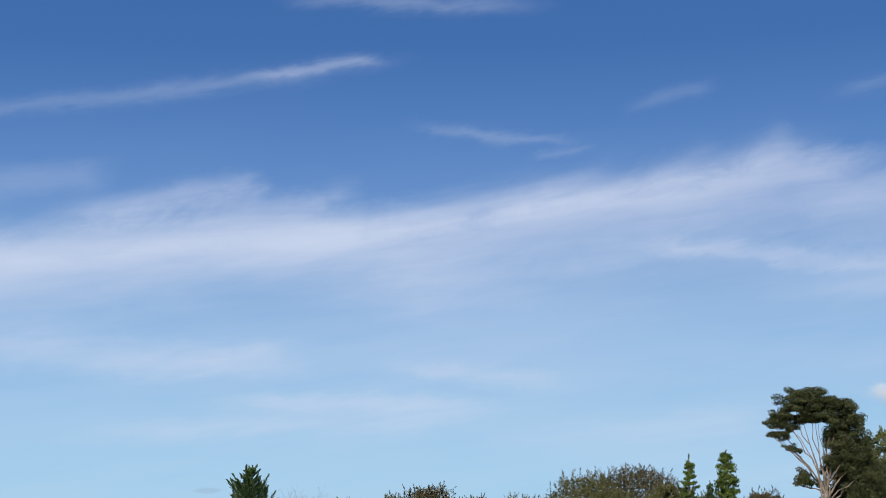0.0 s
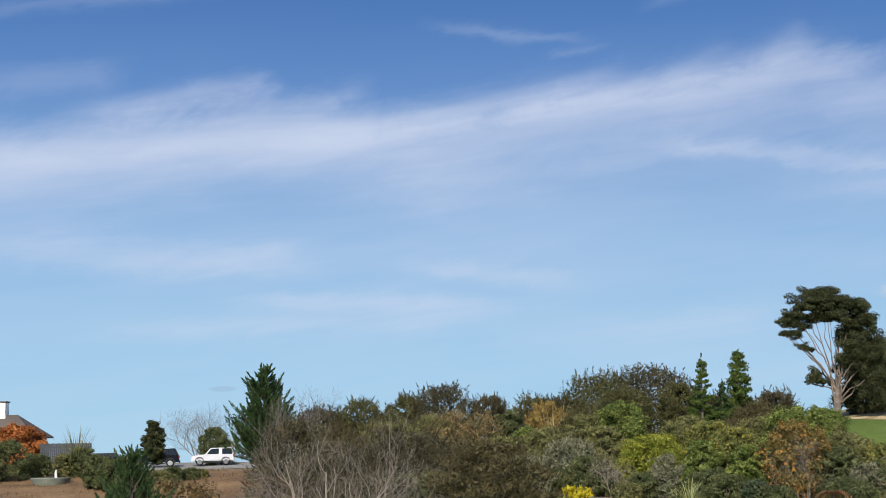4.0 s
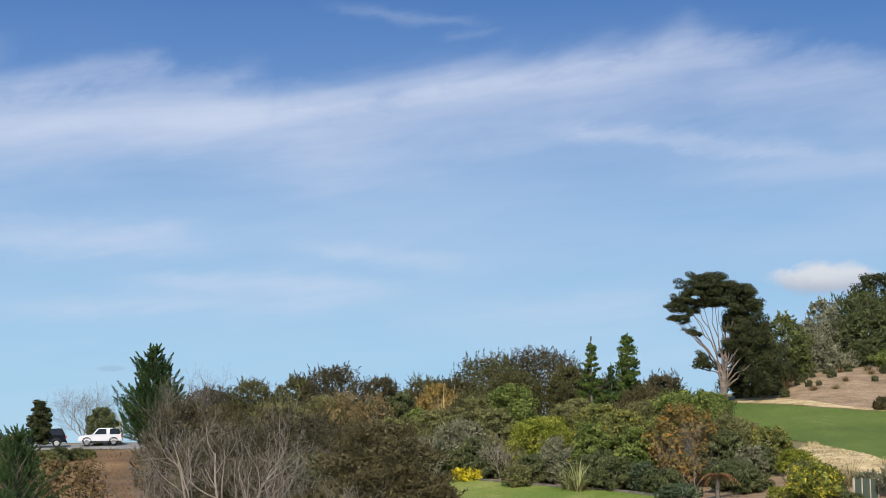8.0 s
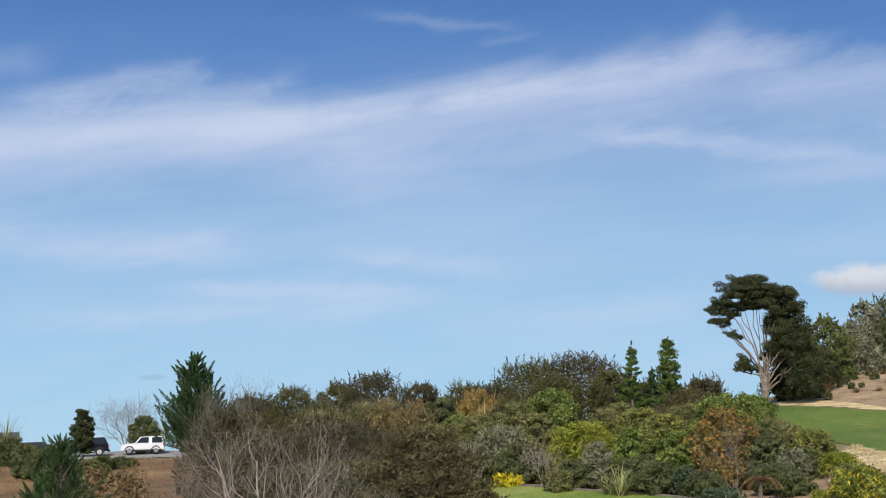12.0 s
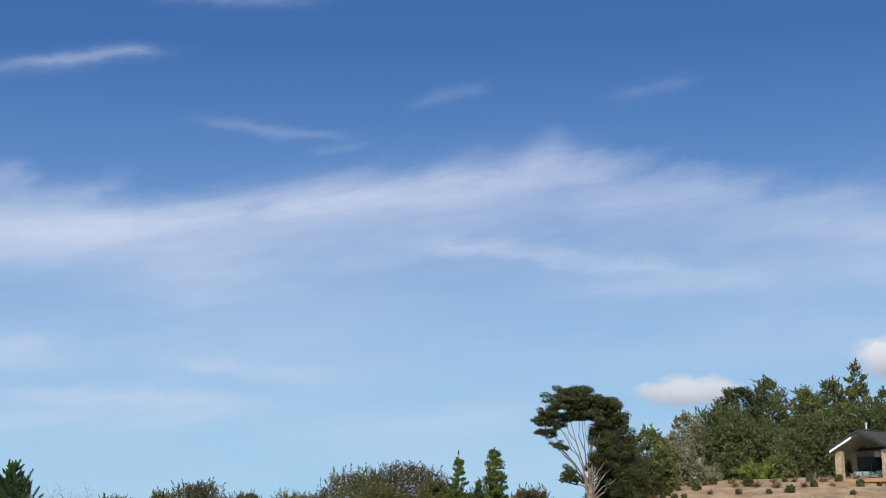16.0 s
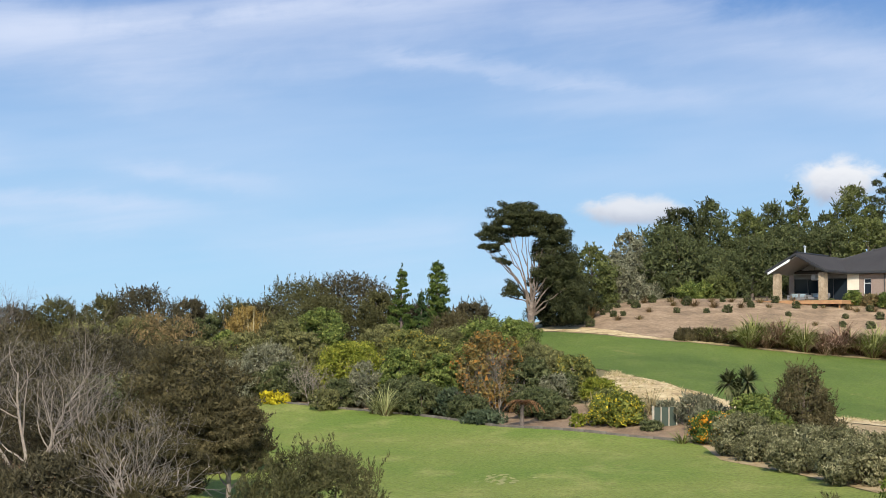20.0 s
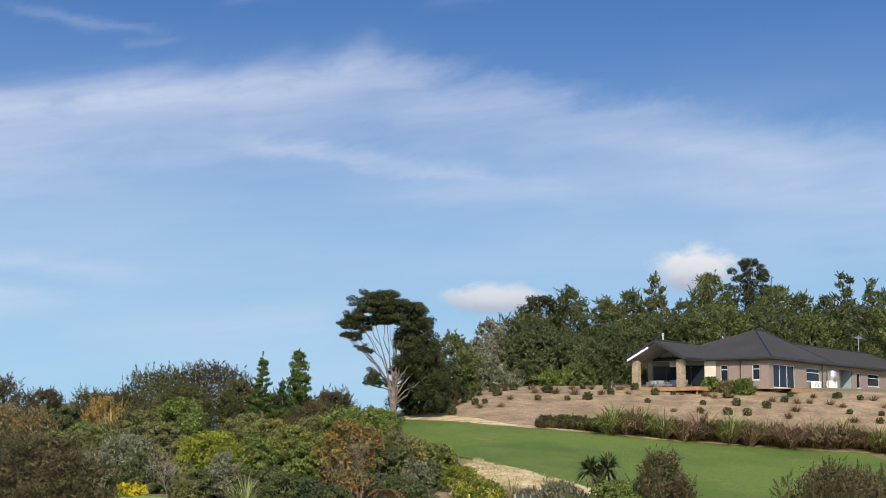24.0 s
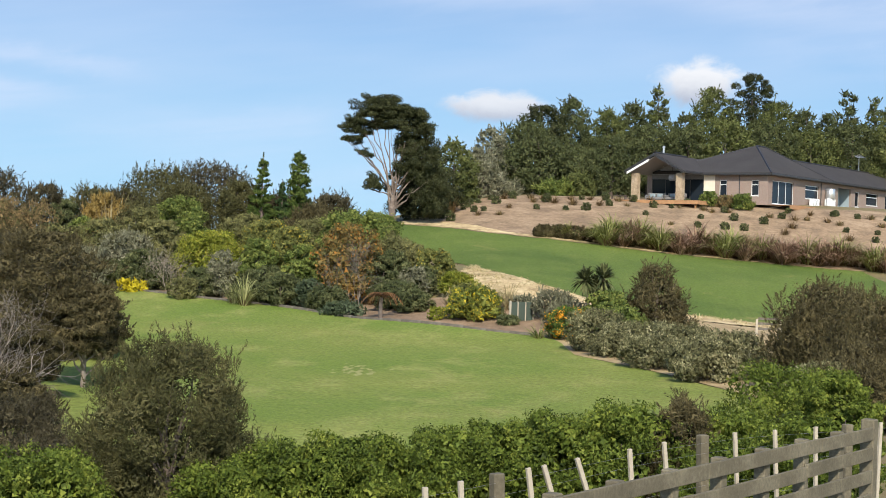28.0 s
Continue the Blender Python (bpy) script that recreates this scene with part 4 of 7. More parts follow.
# gabled porch roof: ridge along u at v = 9.3
g0, g1, gv, half, gz = -4.9, 6.2, 9.3, 3.05, EZ - 0.02
porch_roof = part("porch_roof", roof_solid([
    [(g0, gv - half, gz), (g1, gv - half, gz), (g1, gv, gz + 1.62), (g0, gv, gz + 1.62)],
    [(g0, gv, gz + 1.62), (g1, gv, gz + 1.62), (g1, gv + half, gz), (g0, gv + half, gz)]], 0.14), "roofing", house, "dark grey gable roof of the porch")
part("ridge_cap", tube([(8.0, 4.6, EZ + 3.06), (10.2, 4.6, EZ + 3.06)], (0.09, 0.09), 8), "fascia", main_roof)
for p, q in (((-OVER, -OVER, EZ), (8.0, 4.6, EZ + 3.06)), ((-OVER, 11.6, EZ), (8.0, 4.6, EZ + 3.06)), ((15.6, -OVER, EZ), (10.2, 4.6, EZ + 3.06))):
    part("hip_cap", tube([p, q], (0.08, 0.08), 6), "fascia", main_roof)
part("ridge_cap", tube([(9.6, 4.3, EZ + 2.15), (43.5, 4.3, EZ + 2.15)], (0.09, 0.09), 8), "fascia", wing_roof)
part("hip_cap", tube([(48.8, -OVER, EZ), (43.5, 4.3, EZ + 2.15)], (0.08, 0.08), 6), "fascia", wing_roof)
part("ridge_cap", tube([(g0, gv, gz + 1.64), (2.0, gv, gz + 1.64)], (0.09, 0.09), 8), "fascia", porch_roof)
for name, b in (("gutter", (-OVER - 0.12, 48.9, -OVER - 0.12, -OVER + 0.02, EZ - 0.24, EZ - 0.06)), ("gutter", (-OVER - 0.12, -OVER + 0.02, -OVER + 0.03, 6.2, EZ - 0.24, EZ - 0.06)),
                ("gutter", (g0, -OVER - 0.13, gv - half - 0.1, gv - half + 0.02, EZ - 0.26, EZ - 0.08))):
    part(name, bevelled(*b, r=0.02), "fascia", house)
part("soffit", box(-OVER, 48.6, -OVER, 0.0, EAVE - 0.03, EAVE + 0.02), "fascia", house)
part("soffit", box(-OVER, 0.0, 0.01, 6.2, EAVE - 0.03, EAVE + 0.02), "fascia", house)
# barge boards of the porch, and a white strip standing in for its sunlit soffit
for s, mat in ((1, "fascia"), (-1, "fascia")):
    y0, y1 = gv + s * half, gv
    v = [(g0 - 0.03, y0, gz - 0.02), (g0 - 0.03, y0, gz - 0.24), (g0 - 0.03, y1, gz + 1.38), (g0 - 0.03, y1, gz + 1.60)]
    part("barge_board", (np.array(v + [(x + 0.06, y, z) for x, y, z in v]), [[0, 1, 2, 3], [7, 6, 5, 4], [0, 4, 5, 1], [1, 5, 6, 2], [2, 6, 7, 3], [3, 7, 4, 0]]), mat, house, "dark barge board")
wv = [(g0 - 0.01, gv + half * q, gz + 1.62 * (1 - q) - dz) for q, dz in ((0.93, 0.27), (0.93, 0.47), (0.2, 0.47), (0.2, 0.27))]
part("lit_soffit_strip", (np.array(wv + [(x + 0.05, y, z) for x, y, z in wv]), [[0, 1, 2, 3], [7, 6, 5, 4], [0, 4, 5, 1], [1, 5, 6, 2], [2, 6, 7, 3], [3, 7, 4, 0]]), "white_paint", house, "white strip standing in for the sunlit soffit under the gable")
part("porch_ceiling", roof_solid([
    [(g0 + 0.1, gv - half + 0.2, gz - 0.22), (0.0, gv - half + 0.2, gz - 0.22), (0.0, gv, gz + 1.3), (g0 + 0.1, gv, gz + 1.3)],
    [(g0 + 0.1, gv, gz + 1.3), (0.0, gv, gz + 1.3), (0.0, gv + half - 0.2, gz - 0.22), (g0 + 0.1, gv + half - 0.2, gz - 0.22)]], 0.03), "soffit", house, "pale sloping porch ceiling")


def stone_pillar(u, v, w=0.62):
    p = part("pillar", bevelled(u - w / 2 + 0.03, u + w / 2 - 0.03, v - w / 2 + 0.03, v + w / 2 - 0.03, -0.1, EAVE - 0.02, 0.02), "stone", house, "rough-stone porch pillar")
    rng = np.random.default_rng(int(v * 10))
    z = -0.05
    while z < EAVE - 0.15:
        hgt = rng.uniform(0.10, 0.2)
        for side in range(4):
            x = -w / 2
            while x < w / 2 - 0.06:
                ln = min(rng.uniform(0.14, 0.32), w / 2 - x)
                b = box(x + 0.008, x + ln - 0.008, -w / 2 - rng.uniform(0, 0.03), -w / 2 + 0.06, z + 0.008, z + hgt - 0.008)
                vv = np.array(b[0]) @ np.array(Matrix.Rotation(side * math.pi / 2, 3, 'Z')).T + (u, v, 0)
                part("block", (vv, b[1]), "stone", p)
                x += ln
        z += hgt


stone_pillar(-4.0, 11.6), stone_pillar(-4.0, 7.0)


def wall_run(axis, spans, fixed, thick, z1=EAVE):
    """Brick wall pieces along one side, leaving the openings free; over each opening a lintel, under each window an apron."""
    for a, b, sill, head in spans:
        lo, hi = (fixed, fixed + thick)
        def put(p, q, za, zb):
            part("wall", box(p, q, lo, hi, za, zb) if axis == "u" else box(lo, hi, p, q, za, zb), "brick", house)
        if sill is None:
            put(a, b, -0.15, z1)
        else:
            if sill > 0:
                put(a, b, -0.15, sill)
            put(a, b, head, z1)


def window(axis, a, b, sill, head, fixed, bars=(), transom=None, frame="aluminium", name="window"):
    """A glazed opening set into the wall: frame, pane, bars and sill."""
    def put(nm, p, q, d0, d1, za, zb, mat, par, label=""):
        return part(nm, box(p, q, fixed + d0, fixed + d1, za, zb) if axis == "u" else box(fixed + d0, fixed + d1, p, q, za, zb), mat, par, label)
    w = put(name, a, b, 0.03, 0.06, head - 0.07, head, frame, house)
    put("frame", a, b, 0.03, 0.06, sill, sill + 0.07, frame, w)
    put("frame", a, a + 0.06, 0.03, 0.06, sill + 0.07, head - 0.07, frame, w)
    put("frame", b - 0.06, b, 0.03, 0.06, sill + 0.07, head - 0.07, frame, w)
    put("pane", a + 0.06, b - 0.06, 0.09, 0.10, sill + 0.07, head - 0.07, "glass", w, "dark glass pane")
    for x in bars:
        put("mullion", x - 0.04, x + 0.04, 0.035, 0.07, sill + 0.07, head - 0.07, frame, w)
    if transom:
        put("transom", a + 0.06, b - 0.06, 0.03, 0.075, transom - 0.035, transom + 0.035, frame, w)
    put("sill", a - 0.05, b + 0.05, -0.07, 0.05, sill - 0.06, sill, frame, w)


W0, W1 = 0.85, 2.15
LONG = [(0.0, 1.1, None, 0), (1.1, 6.4, 0.0, 2.2), (6.4, 9.4, None, 0), (9.4, 13.0, W0, W1), (13.0, 18.4, None, 0), (18.4, 22.3, 0.0, 2.3), (22.3, 23.5, None, 0), (23.5, 24.7, W0 - 0.3, W1),
        (24.7, 26.9, None, 0), (26.9, 30.6, W0, W1), (30.6, 33.0, None, 0), (33.0, 34.4, 0.4, W1), (34.4, 38.3, None, 0), (38.3, 42.2, W0, W1), (42.2, 48.0, None, 0)]
wall_run("u", LONG, 0.0, 0.22)
window("u", 1.1, 6.4, 0.02, 2.2, 0.05, bars=(2.8, 4.6), name="glass_door")
window("u", 9.4, 13.0, W0, W1, 0.05, transom=1.72)
window("u", 23.5, 24.7, W0 - 0.3, W1, 0.05)
window("u", 26.9, 30.6, W0, W1, 0.05, transom=1.72)
window("u", 33.0, 34.4, 0.4, W1, 0.05)
window("u", 38.3, 42.2, W0, W1, 0.05, transom=1.72)
# entry recess with a blue-grey panel
part("entry_wall", box(18.4, 22.3, 1.2, 1.3, -0.1, 2.4), "blue_door", house, "blue-grey entry panel")
part("entry_return", box(22.25, 22.3, 0.22, 1.2, -0.1, 2.4), "blue_door", house)
part("entry_step", box(18.4, 22.3, -0.1, 1.2, -0.2, 0.0), "gravel", house)
SHORT = [(0.22, 0.9, None, 0), (0.9, 1.65, 0.7, W1), (1.65, 4.1, None, 0), (4.1, 4.85, 0.5, W1), (4.85, 5.3, None, 0)]
wall_run("v", SHORT, 0.0, 0.22)
window("v", 0.9, 1.65, 0.7, W1, 0.05, transom=1.72)
window("v", 4.1, 4.85, 0.5, W1, 0.05, transom=1.72)
for k in range(13):
    part("weatherboard", box(-0.02 - 0.012 * (k % 1), 0.16, 5.3, 6.45, 0.2 * k - 0.1, 0.2 * k + 0.09), "cladding", house)
part("cladding_back", box(0.02, 0.2, 5.3, 6.45, -0.1, EAVE), "cladding", house)
window("v", 6.45, 11.9, 0.02, 2.25, 0.05, bars=(7.9, 9.2, 10.5), frame="dark_frame", name="sliding_door")
part("wall", box(0.0, 0.22, 6.45, 11.9, 2.25, EAVE), "interior", house)
part("wall", box(0.0, 0.22, 11.9, 12.4, -0.1, EAVE), "brick", house)
part("gable_wall", (np.array([(0.05, gv - half + 0.2, EAVE), (0.05, gv + half - 0.2, EAVE), (0.05, gv, gz + 1.4), (0.2, gv - half + 0.2, EAVE), (0.2, gv + half - 0.2, EAVE), (0.2, gv, gz + 1.4)]),
                    [[0, 2, 1], [3, 4, 5], [0, 1, 4, 3], [1, 2, 5, 4], [2, 0, 3, 5]]), "soffit", house)
# the sides that are turned away
part("wall", box(47.78, 48.0, 0.22, 8.5, -0.15, EAVE), "brick", house)
part("wall", box(15.2, 48.0, 8.5, 8.72, -0.15, EAVE), "brick", house)
part("wall", box(0.22, 15.2, 11.0, 11.2, -0.15, EAVE), "brick", house)
part("floor", box(0.22, 47.7, 0.25, 8.4, -0.12, -0.02), "interior", house)
# flue, antenna, downpipe
part("flue", tube([(-0.3, 10.6, EZ + 0.5), (-0.3, 10.6, EZ + 2.4)], (0.09, 0.09), 10), "steel", house, "bright steel chimney flue")
part("flue_cap", tube([(-0.3, 10.6, EZ + 2.4), (-0.3, 10.6, EZ + 2.45), (-0.3, 10.6, EZ + 2.57)], (0.15, 0.15, 0.03), 10), "steel", house)
part("downpipe", tube([(-0.06, 2.8, EAVE), (-0.06, 2.8, 0.0)], (0.045, 0.045), 8), "fascia", house)
part("downpipe", tube([(13.5, -0.06, EAVE), (13.5, -0.06, 0.0)], (0.045, 0.045), 8), "fascia", house)
antenna = part("antenna", tube([(36.5, 4.3, EZ + 2.0), (36.5, 4.3, EZ + 4.1)], (0.03, 0.025), 6), "steel", house, "rooftop television antenna")
part("antenna_boom", tube([(36.0, 4.3, EZ + 3.9), (37.4, 4.3, EZ + 3.7)], (0.02, 0.02), 5), "steel", antenna)
for k in range(7):
    part("antenna_rod", tube([(36.1 + 0.2 * k, 3.85, EZ + 3.88 - 0.028 * k), (36.1 + 0.2 * k, 4.75, EZ + 3.88 - 0.028 * k)], (0.014, 0.014), 4), "steel", antenna)
# timber decks
deck = thing("deck", HOUSE @ pose(0, 0, 0), "stained timber deck in front of the porch", "deck")
rngd = np.random.default_rng(3)
for k in range(31):
    v0 = 4.4 + k * 0.42
    part("deck_board", box(-5.9 + rngd.uniform(-0.02, 0.02), 0.0, v0, v0 + 0.40, -0.06, -0.015), "decking", deck)
part("rim_board", box(-5.97, -5.9, 4.3, 17.45, -0.36, -0.01), "decking", deck)
part("rim_board", box(-5.97, -0.1, 4.24, 4.30, -0.36, -0.01), "decking", deck)
for u in (-5.7, -2.9):
    for v in (4.6, 7.6, 10.6, 13.4, 17.0):
        part("pile", box(u - 0.07, u + 0.07, v - 0.07, v + 0.07, -1.2, -0.06), "decking", deck)
deck2 = thing("deck", HOUSE @ pose(0, 0, 0), "low timber deck along the bedroom doors", "deck")
for k in range(5):
    part("deck_board", box(0.4, 8.6, -0.45 - 0.4 * k, -0.07 - 0.4 * k, -0.16, -0.11), "decking", deck2)
part("rim_board", box(0.35, 8.65, -2.15, -2.09, -0.5, -0.11), "decking", deck2)
for u in (0.6, 4.5, 8.4):
    part("pile", box(u - 0.07, u + 0.07, -2.05, -1.9, -1.2, -0.16), "decking", deck2)


def bench(m):
    b = thing("outdoor_bench", m, "dark wooden outdoor bench on the deck", "bench")
    for k in range(3):
        part("slat", box(-0.8, 0.8, -0.2 + 0.14 * k, -0.08 + 0.14 * k, 0.40, 0.44), "bark_dark", b)
    for x in (-0.7, 0.7):
        part("leg", box(x - 0.04, x + 0.04, -0.18, 0.2, 0, 0.40), "bark_dark", b)


bench(HOUSE @ pose(-1.2, 5.6, -0.015, 0, 0, 0)), bench(HOUSE @ pose(-4.9, 12.9, -0.015, 0, 0, 90))


def sofa(m):
    s = thing("outdoor_sofa", m, "grey cushioned outdoor sofa on the porch", "sofa")
    part("seat", bevelled(-0.95, 0.95, -0.4, 0.4, 0.15, 0.42, 0.05), "interior", s)
    part("backrest", bevelled(-0.95, 0.95, 0.28, 0.45, 0.42, 0.8, 0.05), "interior", s)
    for x in (-0.95, 0.83):
        part("armrest", bevelled(x, x + 0.14, -0.4, 0.42, 0.42, 0.62, 0.03), "interior", s)
    for x in (-0.4, 0.4):
        part("cushion", bevelled(x - 0.28, x + 0.28, 0.08, 0.28, 0.42, 0.75, 0.06), "blue_door", s, "pale cushion")
    part("plinth", box(-0.9, 0.9, -0.35, 0.4, 0, 0.15), "dark_frame", s)


sofa(HOUSE @ pose(-2.2, 10.4, -0.015, 0, 0, -90)), sofa(HOUSE @ pose(-2.4, 8.2, -0.015, 0, 0, -90))
lamp = thing("pendant_heater", HOUSE @ pose(-2.4, 8.6, EAVE - 0.25), "pale round pendant under the porch ceiling", "lamp")
part("shade", tube([(0, 0, 0.12), (0, 0, -0.1), (0, 0, -0.32), (0, 0, -0.4)], (0.28, 0.34, 0.34, 0.25), 12), "soffit", lamp)
part("rod", tube([(0, 0, 0.1), (0, 0, 1.3)], (0.02, 0.02), 6), "dark_frame", lamp)

hw = thing("water_heater", HOUSE @ pose(15.0, -0.45, -0.12), "outdoor water heater with a grey cylinder on a white cabinet", "heater")
part("cabinet", bevelled(-0.75, 0.75, -0.3, 0.3, 0.0, 1.15, 0.03), "white_paint", hw)
part("cylinder", tube([(0, 0, 1.15), (0, 0, 1.2), (0, 0, 2.1), (0, 0, 2.15), (0, 0, 2.2)], (0.45, 0.5, 0.5, 0.45, 0.05), 16), "steel", hw, smooth=True)
part("pipe", tube([(-0.9, 0, 0.0), (-0.9, 0, 1.9), (-0.4, 0, 1.9)], (0.03, 0.03, 0.03), 6), "steel", hw)
hp = thing("heat_pump", HOUSE @ pose(10.6, -0.5, -0.1), "white outdoor heat pump unit beside the wall", "heat pump")
part("case", bevelled(-0.9, 0.9, -0.2, 0.2, 0.1, 0.95, 0.04), "white_paint", hp)
for x in (-0.42, 0.42):
    part("fan_grille", tube([(x, -0.205, 0.52), (x, -0.225, 0.52)], (0.34, 0.34), 18), "dark_frame", hp)
for x in (-0.7, 0.7):
    part("foot", box(x - 0.06, x + 0.06, -0.2, 0.2, 0, 0.1), "dark_frame", hp)

tank = thing("water_tank", pose(56.6, 187.4, 10.2), "large dark grey ribbed plastic water tank", "tank")
zs = np.linspace(0, 2.9, 30)
part("body", tube([(0, 0, z) for z in zs], 1.95 + 0.04 * np.sin(zs * 13), 40), "tank", tank, smooth=True)
part("lid", tube([(0, 0, 2.9), (0, 0, 3.15), (0, 0, 3.35), (0, 0, 3.36)], (1.95, 1.5, 0.5, 0.02), 40), "tank", tank, smooth=True)

# ---- single trees ----


def kanuka_tree():
    rng = np.random.default_rng(21)
    t = thing("kanuka_tree", at(-4.4, 139.0, -0.1), "tall old tea tree with pale forked trunks and dark top", "tree")
    k = 139 / 2926
    pads = [(-35, 221, 22, 8), (-8, 222, 26, 8), (-45, 208, 26, 9), (-12, 208, 34, 10), (22, 205, 26, 10), (-50, 194, 26, 8), (-18, 192, 34, 10), (14, 190, 30, 10), (38, 194, 24, 12), (-78, 184, 18, 7), (-55, 178, 28, 8),
            (-25, 177, 28, 8), (8, 173, 30, 9), (42, 177, 28, 12), (-80, 168, 18, 7), (-56, 163, 18, 6), (28, 158, 26, 10), (55, 166, 20, 12), (-84, 152, 13, 5), (-66, 150, 17, 6)]
    masses = [(44, 144, 22, 12), (26, 147, 26, 13), (-52, 128, 12, 5), (-40, 123, 8, 4), (58, 130, 24, 15), (32, 124, 26, 14), (28, 99, 26, 14), (50, 108, 26, 16), (70, 116, 18, 18), (40, 84, 22, 13), (64, 84, 24, 18),
              (-34, 78, 17, 9), (-44, 68, 13, 8), (-24, 67, 11, 7), (62, 55, 24, 20), (82, 68, 22, 24), (46, 44, 15, 15), (80, 36, 22, 20), (60, 24, 18, 14)]
    crowns = pads + masses
    blobs = []
    for dx, dz, rx, rz in crowns:
        for j in range(14):
            o = rng.normal(0, 0.48, 3)
            blobs.append((dx * k + o[0] * rx * k, rng.uniform(-0.6, 0.9) + o[1] * rx * k, (dz + 5) * k + o[2] * rz * k, rx * k * 0.44, rx * k * 0.44, rz * k * 0.62))
    fork = np.array((0.1, 0, 2.6))
    part("trunk", tube([(0, 0, 0), (0.05, 0, 0.8), (-0.02, 0, 1.7), (0.1, 0, 2.7)], (0.42, 0.32, 0.27, 0.22), 10), "bark_pale", t, smooth=True)
    for i, (dx, dz, rx, rz) in enumerate(crowns[2:34:2]):
        s = fork * (1, 1, rng.uniform(0.4, 1.1))
        mid = np.array((dx * k * 0.35 + rng.normal(0, 0.12), rng.normal(0, 0.3), s[2] + (dz * k - s[2]) * 0.5))
        end = np.array((dx * k, rng.normal(0, 0.4), dz * k))
        part("limb", joined(limb(s, mid, 0.095, 0.055, rng, 0.14, 7, 7), limb(mid, end, 0.055, 0.018, rng, 0.2, 6, 6), limb(mid, end + rng.normal(0, 0.3, 3), 0.04, 0.012, rng, 0.14, 5, 5)), "bark_pale", t)
    part("dead_limb", joined(limb((0.1, 0, 1.5), (1.2, -0.2, 2.3), 0.11, 0.06, rng, 0.1), limb((1.2, -0.2, 2.3), (1.8, -0.2, 3.4), 0.06, 0.015, rng, 0.15)), "bark_pale", t, "bare pale side limb")
    part("crown", foliage(rng, blobs, 86000, 0.19, 0.08, 0.25, 0.7, 0.8, 0.35, spill=0.25, flat=True), "leaf_kanuka", t)


kanuka_tree()


def spire(x, y, w, h, mat, label, seed, tiers=15, gap=0.5, n=5200, leaf=(0.20, 0.085), lift=0.35, power=0.8, plume=0):
    """A narrow conifer: straight stem, tiers of upswept branches, tufted needles."""
    rng = np.random.default_rng(seed)
    t = thing("conifer", at(x, y, -0.1), label, "tree")
    part("trunk", tube([(0, 0, 0), (0, 0, h * 0.5), (0, 0, h)], (0.06 + 0.012 * h, 0.05 + 0.004 * h, 0.015), 7), "bark_dark", t)
    blobs, arms, feet, ways, sizes = [(0, 0, h - 0.15, 0.10, 0.10, 0.25)], [], [np.array((0, 0, h * 0.9))], [np.array((0, 0, 1.0))], [h * 0.12]
    for i in range(tiers):
        f = 0.06 + 0.92 * i / tiers
        z0, r = h * f, w / 2 * (1 - f) ** power * rng.uniform(0.8, 1.1) + 0.08
        m = 5 + int(r * 3)
        for j in range(m):
            a = j * 2 * math.pi / m + i * 1.1 + rng.uniform(-0.25, 0.25)
            rr, z = r * rng.uniform(0.6, 1.15), z0 + rng.uniform(-0.5, 0.5) * h / tiers
            e = np.array((math.cos(a) * rr, math.sin(a) * rr, z + lift * rr * rng.uniform(0.6, 1.3)))
            arms.append(limb((0, 0, z), e, 0.02 + 0.012 * rr, 0.008, rng, 0.06, 4, 4))
            for q in (0.25, 0.5, 0.75):
                feet.append(np.array((0, 0, z)) * (1 - q) + e * q + rng.normal(0, 0.05 * rr, 3))
                ways.append(unit(unit(e - (0, 0, z)) * 0.8 + (0, 0, 0.55) + rng.normal(0, 0.3, 3)))
                sizes.append((0.26 + 0.46 * rr) * rng.uniform(0.7, 1.2))
            for q in (0.45, 0.75, 1.0):
                b = np.array((0, 0, z)) * (1 - q) + e * q
                s = (0.12 + 0.15 * rr * (0.6 + 0.4 * q)) * rng.uniform(0.7, 1.3)
                blobs.append((*b, s, s, s * gap))
    part("branch", joined(*arms), "bark_dark", t)
    if plume:
        part("needles", sprays(rng, np.array(feet), np.array(ways), np.array(sizes), plume, *leaf, fat=0.24), "leaf_" + mat, t)
        return t
    part("needles", foliage(rng, blobs, n, *leaf, 0.6, 0.7, 0.7, 0.2), "leaf_" + mat, t)
    return t


spire(-13.8, 125.2, 2.5, 7.3, "conifer", "narrow tiered light green young conifer with open gaps", 31, 11, 0.7, 15000)
spire(-10.9, 123.5, 2.3, 7.4, "conifer", "narrow dense light green young conifer", 32, 19, 0.9, 15000, power=0.5)
spire(-12.4, 126.4, 1.9, 5.0, "pine", "small dark green conifer between two taller ones", 33, 13, 0.8, 4500)
spire(-10.2, 125.5, 1.7, 3.6, "pine", "small dark green conifer beside the garden", 35, 11, 0.8, 3500)
spire(-51.0, 131, 7.4, 9.3, "pine", "broad dark green pine beside the parked cars", 34, 24, 0.7, 30000, (0.24, 0.07), 0.75, 0.78, 95)

